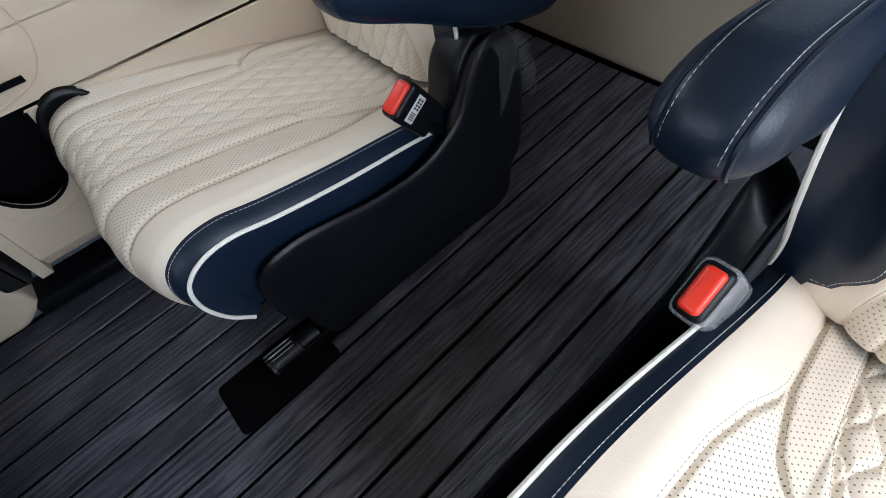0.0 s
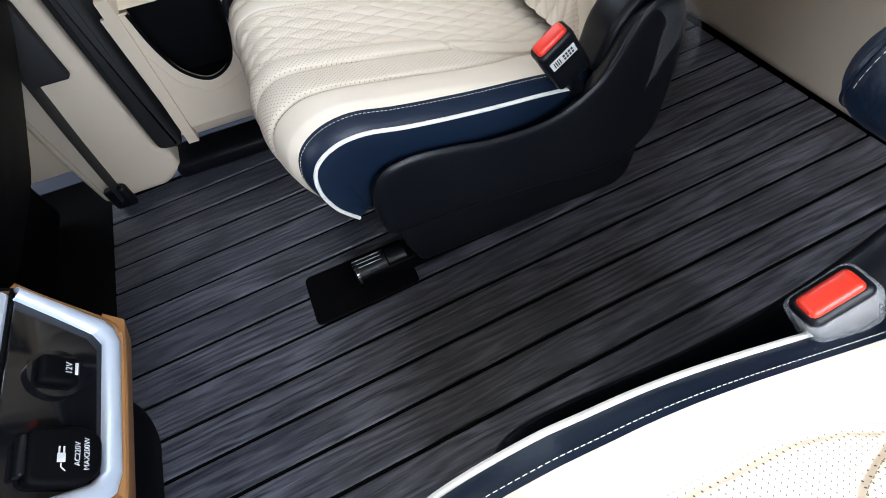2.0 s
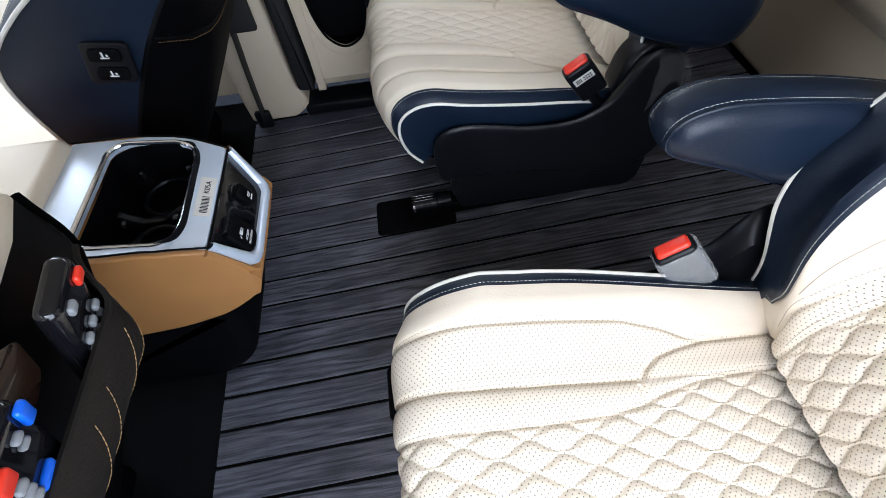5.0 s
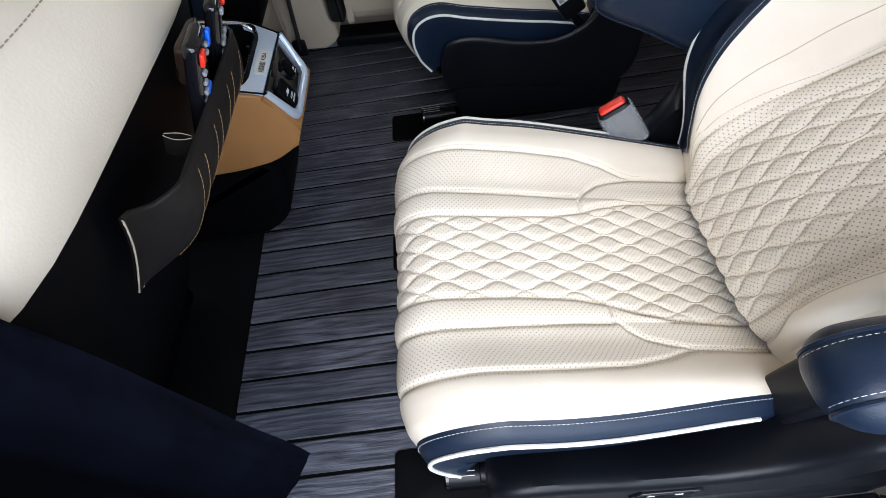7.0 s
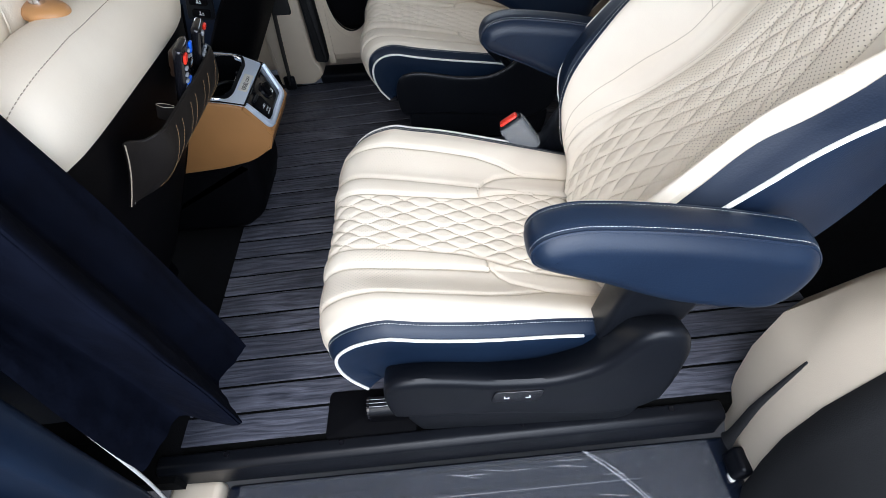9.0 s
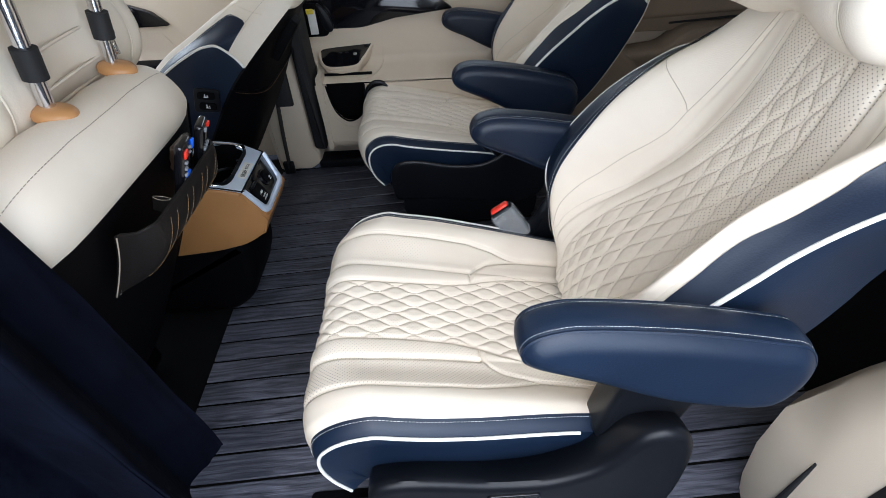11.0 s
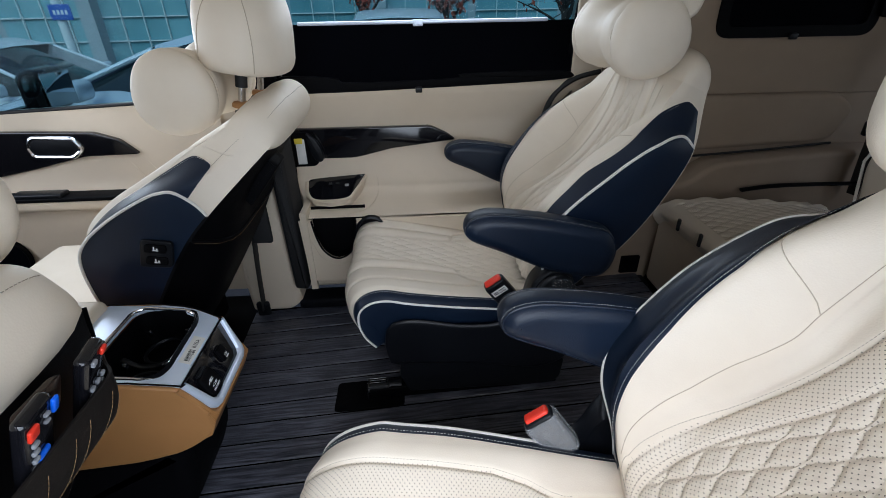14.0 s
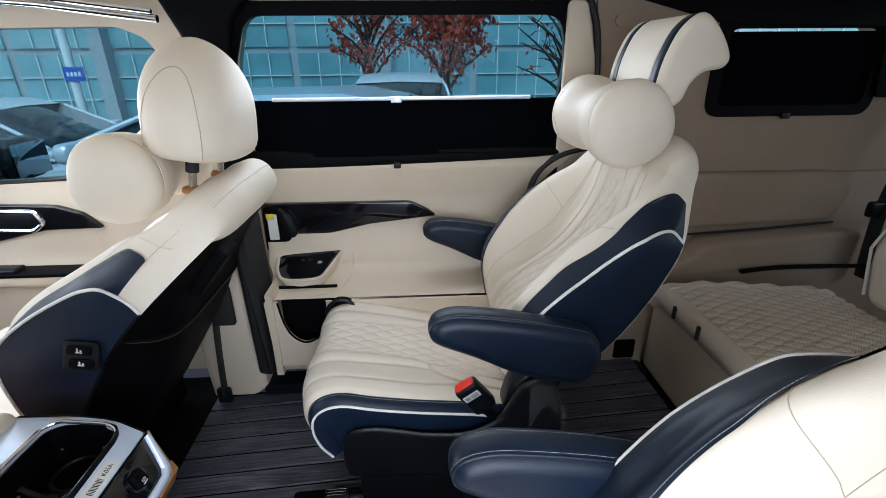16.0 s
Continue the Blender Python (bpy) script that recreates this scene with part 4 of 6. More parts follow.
def row_two_seat(label, y, switch_side, buckle_side, wrapped, arms):
    seat = thing("captain_seat", label, "car seat", (0, y, 0), "second-row seats")
    build_cushion(seat, wrapped)
    bm_pose = pose(0.575, 0, 0.258, 0, 23, 0)
    back = build_back(seat, bm_pose, 2)
    if wrapped:
        settle(back)
    for s in (-1, 1):
        build_arm(seat, s, *arms[s])
        build_cover(seat, s, s == switch_side, 1.0 if (s < 0) == (y < 0.7) else 0.55)
        build_rail(seat, s)
        if s > 0:
            continue
        up = 0.11 if wrapped else 0.0
        part("recliner_cover", Mesh().slab(rounded([(0.505, 0.28), (0.622, 0.28), (0.630 + 0.2 * up, 0.345 + up), (0.604, 0.388 + up), (0.556, 0.390 + 0.8 * up), (0.520, 0.352 + 0.6 * up)], 0.022), *sorted((s * 0.20, s * 0.262)), 0.012, 0, 4), plastic, seat, "black recliner cover")
    if not wrapped:
        recliner_film(seat, -1)
    build_buckle(seat, buckle_side, wrapped)
    # hooked headrest with a navy stripe near each side, on two posts
    prof = spline([(0.812, 0.940), (0.812, 0.975), (0.823, 1.022), (0.846, 1.068), (0.882, 1.090), (0.918, 1.062), (0.946, 1.016), (0.938, 0.992), (0.902, 0.984), (0.878, 0.962), (0.864, 0.930), (0.838, 0.918)], 5, True)
    prof = [(p.x, p.y) for p in prof]
    hr = part("headrest", Mesh().slab(prof, -0.083, 0.083, 0.004, 0, 3), cream, seat, "cream leather headrest with navy stripes")
    for s in (-1, 1):
        part("stripe", Mesh().slab(prof, *sorted((s * 0.083, s * 0.106)), 0.004, 0, 3), navy, hr, "navy leather stripe")
        part("wing", Mesh().slab(prof, *sorted((s * 0.106, s * 0.132)), 0.014, 0, 5), cream, hr, "cream leather side wing")
        part("post", Mesh().tube([(0.850, s * 0.07, 0.835), (0.880, s * 0.07, 0.975)], 0.0065, 12), chrome, hr, "chrome headrest post")
    return seat


row_two_seat("cream quilted leather captain seat with navy side panels and open armrests", 0.2965, -1, 1, True, {-1: (0.016, 0.028), 1: (0.019, -0.012)})
row_two_seat("cream quilted leather captain seat beside the closed sliding door", 1.2165, 0, -1, False, {-1: (0.002, -0.026), 1: (0.0, -0.032)})
neck_pillow(pose(0.765, 0.2965, 0.885, 0, 10, 0), "cream leather dog-bone neck pillow strapped to the near captain seat")
neck_pillow(pose(0.765, 1.2165, 0.885, 0, 10, 0), "cream leather dog-bone neck pillow strapped to the far captain seat")

# ---------------------------------------------------------------- structure
joint_black = material("black_joint", (0.002, 0.002, 0.002), 0.9, 0.0, 0.1)
FX0, FX1, FY0, FY1 = -0.312, 1.09, -0.004, 1.445
floor = solo("floor", Mesh().box(((FX0 + FX1) / 2, (FY0 + FY1) / 2, -0.034), (FX1 - FX0, FY1 - FY0, 0.060)), joint_black, "dark wooden boat-deck floor with black joints", "floor", "structure", m=FLOOR)
sub = Mesh().box((-0.95, 0.742, -0.050), (1.29, 1.60, 0.05)).box((1.72, 0.742, -0.030), (1.22, 1.60, 0.05))
solo("floor_carpet", sub, carpet, "black carpet under the front seats", "carpet", "structure")

ceil = Mesh()
rows = []
for i in range(25):
    x = -1.5 + 3.9 * i / 24
    rows.append([(x, 0.742 + 0.80 * (j / 12 - 1), 1.205 - 0.040 * abs(j / 12 - 1) ** 3) for j in range(25)])
ceil.grid(rows, flip=True)
ceil.grid([[(p[0], p[1], p[2] + 0.05) for p in r] for r in rows])
solo("ceiling", ceil, beige_cloth, "beige cloth headlining", "ceiling", "structure")

# ground outside
gm = grain(material("asphalt", (0.05, 0.05, 0.052), 0.9), (0.085, 0.085, 0.09), (0.05, 0.05, 0.052), 0.8, 120.0, 0.5, (0.8, 0.95))
solo("ground", Mesh().box((0, 0, -0.73), (400, 400, 0.1)), gm, "grey asphalt car park", "ground", "structure")


def wall_panel(name, outline, y0, y1, mat, label, holes=()):
    """Side wall of the cabin: an (x, z) outline with openings cut through."""
    bm = bmesh.new()
    loops = [outline, *holes]
    edges = []
    for lp in loops:
        vs = [bm.verts.new((a, y0, b)) for a, b in lp]
        edges += [bm.edges.new((vs[i - 1], vs[i])) for i in range(len(vs))]
    bmesh.ops.triangle_fill(bm, edges=edges, use_beauty=True)
    fs = list(bm.faces)
    ex = bmesh.ops.extrude_face_region(bm, geom=fs)
    for v in (g for g in ex["geom"] if isinstance(g, bmesh.types.BMVert)):
        v.co.y = y1
    bmesh.ops.recalc_face_normals(bm, faces=list(bm.faces))
    me = bpy.data.meshes.new(name)
    bm.to_mesh(me)
    bm.free()
    me.materials.append(mat)
    return tagged(new(name, me), label, "wall", "", "structure")


WIN = rounded([(-0.185, 0.74), (0.76, 0.74), (0.80, 1.02), (0.775, 1.135), (-0.15, 1.135), (-0.195, 0.98)], 0.05, 5)
FWIN = rounded([(-1.28, 0.650), (-0.425, 0.688), (-0.385, 1.0), (-0.420, 1.072), (-0.50, 1.104), (-1.10, 1.098)], 0.03, 5)
QWIN = rounded([(1.25, 0.87), (1.75, 0.87), (1.75, 1.10), (1.27, 1.10)], 0.04, 5)
wall_panel("wall_far", [(-1.5, -0.05), (2.4, -0.05), (2.4, 1.19), (-1.5, 1.19)], 1.632, 1.70, cream_trim, "cream lined side wall of the cabin with window openings", [WIN, FWIN, QWIN])
# the near side: body shell round the open door
NF = rounded([(-1.15, 0.70), (-0.50, 0.74), (-0.45, 1.0), (-0.55, 1.09), (-1.0, 1.09)], 0.05, 5)
wall_panel("wall_near_front", [(-1.5, -0.05), (-0.40, -0.05), (-0.40, 1.19), (-1.5, 1.19)], -0.216, -0.148, cream_trim, "cream lined front side wall with a window opening", [NF])
wall_panel("wall_near_rear", [(0.95, -0.05), (2.4, -0.05), (2.4, 1.19), (0.95, 1.19)], -0.216, -0.148, cream_trim, "cream lined rear side wall with a window opening", [QWIN])
solo("wall_near_header", Mesh().rbox((0.27, -0.18, 1.17), (1.36, 0.07, 0.07), 0.01), cream_trim, "cream lined roof rail over the open door", "wall", "structure")
WS = rounded([(-0.02, 0.62), (1.50, 0.62), (1.42, 1.14), (0.06, 1.14)], 0.06, 5)


def cross_wall(name, x0, x1, mat, label, hole):
    bm = bmesh.new()
    edges = []
    for lp in ([(-0.216, -0.05), (1.70, -0.05), (1.70, 1.19), (-0.216, 1.19)], hole):
        vs = [bm.verts.new((x0, a, b)) for a, b in lp]
        edges += [bm.edges.new((vs[i - 1], vs[i])) for i in range(len(vs))]
    bmesh.ops.triangle_fill(bm, edges=edges, use_beauty=True)
    ex = bmesh.ops.extrude_face_region(bm, geom=list(bm.faces))
    for v in (g for g in ex["geom"] if isinstance(g, bmesh.types.BMVert)):
        v.co.x = x1
    bmesh.ops.recalc_face_normals(bm, faces=list(bm.faces))
    me = bpy.data.meshes.new(name)
    bm.to_mesh(me)
    bm.free()
    me.materials.append(mat)
    return tagged(new(name, me), label, "wall", "", "structure")


cross_wall("wall_front", -1.56, -1.50, matt_black, "black dashboard bulkhead with the windscreen opening", WS)
cross_wall("wall_rear", 2.40, 2.46, cream_trim, "cream lined tailgate with its window opening", WS)
solo("roof_panel", Mesh().box((0.45, 0.742, 1.28), (4.02, 1.916, 0.04)), matt_black, "dark roof shell above the headlining", "roof", "structure")
solo("window_far", Mesh().box((0.30, 1.668, 0.94), (1.05, 0.004, 0.42)), pane, "tinted sliding-door window pane", "window", "structure").visible_shadow = False
solo("window_front", Mesh().box((-0.80, 1.668, 0.88), (1.00, 0.004, 0.48)), clear_pane, "tinted front-door window pane", "window", "structure").visible_shadow = False


# ---------------------------------------------------------------- front seats
def gusset_depth(x, z, w, h, d):
    """Side surface of the egg headrest at (x, z)."""
    t = z / h
    up = max((t - 0.28) / 0.72, 0.0)
    wide, deep = max(1 - up ** 2.2, 0.0) ** 0.62, max(1 - up ** 2.6, 0.0) ** 0.55
    cx = min(abs(x + 0.02 * t) / (d / 2 * deep), 1.0) ** (1 / 0.80)
    return w / 2 * wide * max(1 - cx * cx, 0.0) ** 0.42


def front_seat(label, y, foot, tilt, head, rise, shell, off=0.0, tall=0.238):
    seat = thing("front_seat", label, "car seat", (0, y, 0), "front seats")
    m = pose(foot[0], 0, foot[1], 0, tilt, 0)
    back = build_back(seat, m, shell)
    part("seat_cushion", Mesh().rbox((foot[0] - 0.255, 0, 0.22), (0.50, 0.50, 0.14), 0.05, n=5), cream, seat, "cream leather cushion")
    part("seat_pan", Mesh().rbox((foot[0] - 0.235, 0, 0.08), (0.46, 0.46, 0.16), 0.02), matt_black, seat)
    hm = pose(head[0], off, head[1], 0, 10, 0)
    hr = part("headrest", egg_headrest(0.295, tall, 0.19), cream, seat, "rounded cream leather headrest", hm)
    for s in (-1, 1):
        oval = [(-0.012 + 0.058 * math.cos(q), 0.012 + 0.160 * math.sin(q)) for q in (math.pi * (k / 30) for k in range(31))]
        part("gusset_seam", Mesh().tube([(x, s * gusset_depth(x, z, 0.295, tall, 0.19), z) for x, z in oval], 0.0010, 6), thread_beige, hr)
    for s in (-1, 1):
        part("post", Mesh().tube([(0.0, s * 0.074, -rise - 0.06), (0.0, s * 0.074, 0.05)], 0.0078, 14), chrome, hr, "chrome headrest post")
        part("post_sleeve", Mesh().tube([(0.0, s * 0.074, 0.040 - rise), (0.0, s * 0.074, 0.073 - rise)], 0.0128, 16), rubber, hr, "black post sleeve")
        part("post_guide", Mesh().loft([[(0.004 + a * math.cos(q), s * 0.074 + b * math.sin(q), h - rise) for q in (2 * math.pi * i / 28 for i in range(28))] for a, b, h in ((0.025, 0.021, -0.004), (0.025, 0.021, 0.002), (0.022, 0.018, 0.006), (0.012, 0.0105, 0.009))], True), tan_plastic, hr, "tan plastic post guide")
    return seat, back


front_seat("cream leather front seat with black rear cover and storage pocket", 0.245, (-0.440, 0.164), 22, (-0.128, 0.922), 0.155, 1, 0.0515)
far_front, far_back = front_seat("cream and navy leather front seat with side switches", 1.1915, (-0.426, 0.221), 28, (-0.122, 0.832), 0.070, 3, 0.0, 0.224)
neck_pillow(pose(-0.247, 0.322, 0.800, 0, 12, 0), "cream leather neck pillow with a zip, in front of a headrest", 0.195)
near_pillow = bpy.data.objects["neck_pillow.002"]
for q in (0.42, -0.12, -0.50):
    part("pleat", Mesh().tube([(0.074 * math.cos(q + 0.10 * math.sin(2.2 * k / 12)), -0.12 + 0.24 * k / 12, 0.074 * math.sin(q + 0.10 * math.sin(2.2 * k / 12))) for k in range(13)], 0.0022, 6), cream, near_pillow)
zp = thing("zip_pull", "small chrome zip pull on the neck pillow", "zip", (-0.157, 0.400, 0.808))
part("slider", Mesh().rbox((0, 0, 0), (0.010, 0.014, 0.008), 0.003), chrome, zp)
part("tab", Mesh().rbox((0.004, -0.008, -0.014), (0.004, 0.007, 0.026), 0.0015), chrome, zp)
neck_pillow(pose(-0.245, 1.1915, 0.800, 0, 12, 0), "cream leather neck pillow strapped to the front seat")

far_pillow = bpy.data.objects["neck_pillow.003"]
ends = [(-0.205, 1.085, 0.806, 0.066), (-0.180, 1.092, 0.802, 0.058), (-0.150, 1.100, 0.794, 0.044), (-0.118, 1.108, 0.785, 0.028), (-0.104, 1.112, 0.781, 0.016), (-0.100, 1.113, 0.780, 0.004)]
part("tie_end", Mesh().loft([[(x, y + r * math.cos(q), z + r * math.sin(q)) for q in (2 * math.pi * i / 24 for i in range(24))] for x, y, z, r in ends], True, flip=True), cream, far_pillow, "tapered cream leather end", far_pillow.matrix_world.inverted())
part("strap", Mesh().rbox((-0.088, 1.113, 0.779), (0.042, 0.026, 0.020), 0.004), webbing, far_pillow, "black fastening strap", far_pillow.matrix_world.inverted())

# seat switches on the inner side of the far front seat
sp = Mesh().slab(rounded([(-0.038, -0.034), (0.030, -0.030), (0.036, 0.032), (-0.028, 0.034)], 0.010), -0.005, 0.004, 0.002)
sw = part("switch_panel", sp, plastic, far_front, "black switch panel with two buttons", pose(-0.308, -0.2715, 0.500, 0, 8, 0))
for z in (-0.014, 0.015):
    bt = part("switch", Mesh().slab(rounded([(-0.024, z - 0.010), (0.022, z - 0.010), (0.024, z + 0.010), (-0.020, z + 0.010)], 0.007), -0.0085, -0.003, 0.0015), matt_black, sw)
    part("symbol", Mesh().box((0.001, -0.0088, z - 0.003), (0.012, 0.0008, 0.002)).box((-0.001, -0.0088, z + 0.002), (0.0025, 0.0008, 0.008)).box((0.005, -0.0088, z + 0.001), (0.003, 0.0008, 0.003)), white_print, bt)
# handle and tag on the rear of the far front seat
part("pull_strap", Mesh().slab(rounded([(0.075, 0.44), (0.104, 0.43), (0.128, 0.55), (0.100, 0.56)], 0.006), -0.16, -0.09, 0.006), matt_black, far_back, "black pull handle")
tag = part("badge", Mesh().rbox((0.036, -0.185, 0.325), (0.03, 0.05, 0.05), 0.006), plastic, far_back)
part("badge_print", Mesh().box((0.036, -0.2115, 0.320), (0.010, 0.002, 0.020)), white_print, tag)


# storage pocket on the near front seat, with two remote controls
def pocket():
    t = thing("seat_pocket", "dark brown leather storage pocket with quilted tan stitching", "pocket", m=Matrix.Translation((0, 0.2965, 0)) @ pose(-0.425, 0, 0.164, 0, 22, 0))
    n, W = 40, 0.150

    def back(z):
        return interp(z, NEAR_REAR) + 0.0155

    def wall(k, u, th=0.0):
        """Stands off the seat back at the lip, is sewn to it along the bottom and folds in at both ends."""
        y = -W + 2 * W * k / n
        e = abs(y) / W
        z0 = 0.458 - 0.006 * e ** 5
        z1 = 0.560 - 0.007 * groove(e - 0.86, 0.07) + 0.003 * e
        z = z0 + (z1 - z0) * u
        bow = (0.020 + 0.009 * u + 0.065 * u * (1 - u)) * (1 - sstep(0.70, 1.0, e))
        y -= math.copysign(0.008 * math.sin(math.pi * u), y) * sstep(0.85, 1.0, e)
        return (back(z) + bow + th, y, z)
    shells = [[[wall(k, i / 10, th) for k in range(n + 1)] for i in range(11)] for th in (0.0, 0.004)]
    ms = Mesh().grid(shells[0]).grid(shells[1], flip=True)
    for a in (0, -1):
        ms.grid([shells[0][a], shells[1][a]], flip=a == -1)
    part("front_wall", ms, pocket_leather, t, "dark brown leather front wall")
    part("edge_welt", Mesh().tube([wall(k, 1.0, 0.002) for k in range(n + 1)], 0.0022, 6), pocket_leather, t)
    for k0, s in ((0, -1), (n, 1)):
        e = [wall(k0, u / 12, 0.003) for u in range(13)]
        hem = part("side_hem", Mesh().tube(e, 0.0009, 6), thread_beige, t, "pale bound hem")
        part("hem_stitching", Mesh().dashes([(a + 0.002, b - s * 0.006, c) for a, b, c in e], 0.005, 0.6, 0.0005), thread, hem)
    ear = Mesh()
    for dy in (-0.003, 0.003):
        rows = []
        for h in range(6):
            z = 0.535 + 0.021 * h / 5
            rows.append([(0.119 + 0.0225 * q / 6, -0.051 + dy * (0.4 + math.sin(math.pi * q / 6)), z + 0.003 * (q / 6) ** 2) for q in range(7)])
        ear.grid(rows, flip=dy > 0)
    ear = part("divider", ear, pocket_leather, t, "folded leather divider")
    for dy in (-0.003, 0.003):
        part("divider_hem", Mesh().tube([(0.119 + 0.0225 * q / 6, -0.051 + dy * (0.4 + math.sin(math.pi * q / 6)), 0.556 + 0.003 * (q / 6) ** 2) for q in range(7)], 0.0004, 6), thread_dark, ear)
    # Added plate: paints the seat's reflection that shows on the remote's glossy body.
    part("holster", Mesh().slab(rounded([(0.115, 0.014), (0.127, 0.010), (0.1275, 0.055), (0.123, 0.070), (0.116, 0.062)], 0.005), 0.560, 0.597, 0.003, to=lambda a, h, b: (a, b, h)), reflection_brown, t, "brown plate standing in for the reflection on the remote")
    for c in (-0.085, -0.025, 0.035, 0.095):
        for s in (-1, 1):
            line = []
            for q in range(9):
                u = 0.08 + 0.84 * q / 8
                k = ((c + s * 0.011 + 0.034 * (q / 8 - 0.5)) + W) / (2 * W) * n
                line.append(wall(k, u, 0.0045))
            part("quilt_stitching", Mesh().dashes(line, 0.005, 0.7, 0.0004), thread_tan, t)
        lo, hi = wall((c - 0.028 + W) / (2 * W) * n, 0.08, 0.0045), wall((c + 0.028 + W) / (2 * W) * n, 0.92, 0.0045)
        part("quilt_stitching", Mesh().dashes([tuple(lo[q] + (hi[q] - lo[q]) * u / 6 for q in range(3)) for u in range(7)], 0.005, 0.7, 0.0003), thread_tan, t)
    return t


pocket()


def remote(m, label, keys):
    t = thing("remote_control", label, "remote", m=m, group="remote controls in the seat pocket")
    body = part("body", Mesh().rbox((0, 0, 0), (0.014, 0.040, 0.145), 0.006, n=4), gloss_black, t)
    for y, z, w, h, mat in keys:
        part("key", Mesh().rbox((0.0085, y, z), (0.004, w, h), 0.0018), mat, body)
    return t


base22 = Matrix.Translation((0, 0.2965, 0)) @ pose(-0.425, 0, 0.164, 0, 22, 0)
grid_keys = [(-0.011 + 0.011 * i, 0.030 - 0.011 * j, 0.007, 0.006, grey_key) for i in range(3) for j in range(5)]
remote(base22 @ pose(0.1325, 0.095, 0.534, 0, -1, 8), "black remote control with red and grey keys", [(0.010, 0.064, 0.010, 0.008, red), (-0.010, 0.064, 0.008, 0.007, grey_key)] + grid_keys + [(0, -0.035, 0.026, 0.026, grey_key)])
remote(base22 @ pose(0.1345, 0.014, 0.543, 0, -1, 4), "black remote control with red and blue keys", [(-0.014, 0.060, 0.012, 0.013, red), (0.015, 0.062, 0.008, 0.016, blue), (-0.002, 0.004, 0.015, 0.040, blue)] + [(-0.012, 0.044 - 0.010 * j, 0.008, 0.005, grey_key) for j in range(6)] + [(0.004, 0.062 - 0.008 * j, 0.007, 0.004, grey_key) for j in range(2)])

# ---------------------------------------------------------------- centre console
CY = 0.736
con = thing("centre_console", "silver and tan leather centre console with two cup holders", "console", (-0.012, CY, 0))


def filled(outline, holes, h0, h1, to):
    """A plate with openings: outline and holes as (a, b), extruded from h0 to h1."""
    bm = bmesh.new()
    edges = []
    for lp in (outline, *holes):
        vs = [bm.verts.new(to(a, b, h0)) for a, b in lp]
        edges += [bm.edges.new((vs[i - 1], vs[i])) for i in range(len(vs))]
    bmesh.ops.triangle_fill(bm, edges=edges, use_beauty=True)
    ex = bmesh.ops.extrude_face_region(bm, geom=list(bm.faces))
    shift = Vector(to(0, 0, h1)) - Vector(to(0, 0, h0))
    for v in (g for g in ex["geom"] if isinstance(g, bmesh.types.BMVert)):
        v.co += shift
    bmesh.ops.recalc_face_normals(bm, faces=list(bm.faces))
    ms = Mesh()
    idx = {v: i for i, v in enumerate(bm.verts)}
    ms.add([v.co.copy() for v in bm.verts], [tuple(idx[v] for v in f.verts) for f in bm.faces])
    bm.free()
    return ms


def flat_to(a, b, h):
    return (a, b, h)


def con_half(x):
    """Half the console's width: it narrows towards its rear end."""
    return lerp_table(x, [(-0.62, 0.116), (-0.28, 0.115), (-0.215, 0.111), (-0.165, 0.1005), (-0.120, 0.092)])


def con_top(x):
    """Height of the silver plate, which bends down to the socket panel."""
    return lerp_table(x, [(-0.62, 0.424), (-0.30, 0.420), (-0.235, 0.412), (-0.205, 0.404), (-0.160, 0.386)])


def con_side(s):
    outline = rounded([(-0.62, 0.205), (-0.62, 0.421), (-0.30, 0.417), (-0.235, 0.409), (-0.205, 0.401), (-0.160, 0.383), (-0.125, 0.298), (-0.140, 0.262), (-0.185, 0.238), (-0.26, 0.226), (-0.40, 0.213)], 0.020, 5)
    dense = []
    for k, p in enumerate(outline):
        a = outline[k - 1]
        n = max(1, int((Vector(p) - Vector(a)).length / 0.02))
        dense += [(a[0] + (p[0] - a[0]) * q / n, a[1] + (p[1] - a[1]) * q / n) for q in range(1, n + 1)]
    return Mesh().slab(dense, *sorted((s * 0.109, s * 0.119)), 0.004, to=lambda a, y, b: (a, y * con_half(a) / 0.115, b))


for s in (-1, 1):
    part("side_panel", con_side(s), tan, con, "tan leather side panel")
    edge = [(x, s * (con_half(x) - 0.0022), con_top(x) + 0.0008) for x in (-0.385 + 0.225 * k / 24 for k in range(25))]
    part("plate_edge", Mesh().tube(edge, 0.0016, 6), matt_black, con, "thin black joint")
valance = []
for k in range(9):
    y = -0.098 + 0.196 * k / 8
    valance.append([(-0.132, y, 0.318), (-0.1235, y, 0.298), (-0.138, y, 0.263), (-0.185, y, 0.239), (-0.26, y, 0.227), (-0.26, y, 0.236), (-0.18, y, 0.254), (-0.15, y, 0.300)])
part("rear_valance", Mesh().loft(valance), tan, con, "tan leather rear valance")
HOLE = [(-0.305, -0.099), (-0.222, -0.099), (-0.203, -0.089), (-0.196, -0.065), (-0.198, 0.067), (-0.204, 0.089), (-0.222, 0.098), (-0.305, 0.098), (-0.323, 0.083), (-0.326, -0.083)]
CUP = rounded(HOLE, 0.018, 5)
plan = [(-0.385, -con_half(-0.385) + 0.004)] + [(x, -con_half(x) + 0.004) for x in (-0.27, -0.24, -0.215, -0.19, -0.164)]
plan += [(a, -b) for a, b in plan[::-1]]
plate = filled(rounded(plan, 0.006, 3), [CUP], 0.0, 0.010, flat_to)
plate.v = [(a, b, c - 0.010 + con_top(a)) for a, b, c in plate.v]
part("top_plate", plate, satin, con, "satin silver top plate", smooth=False)
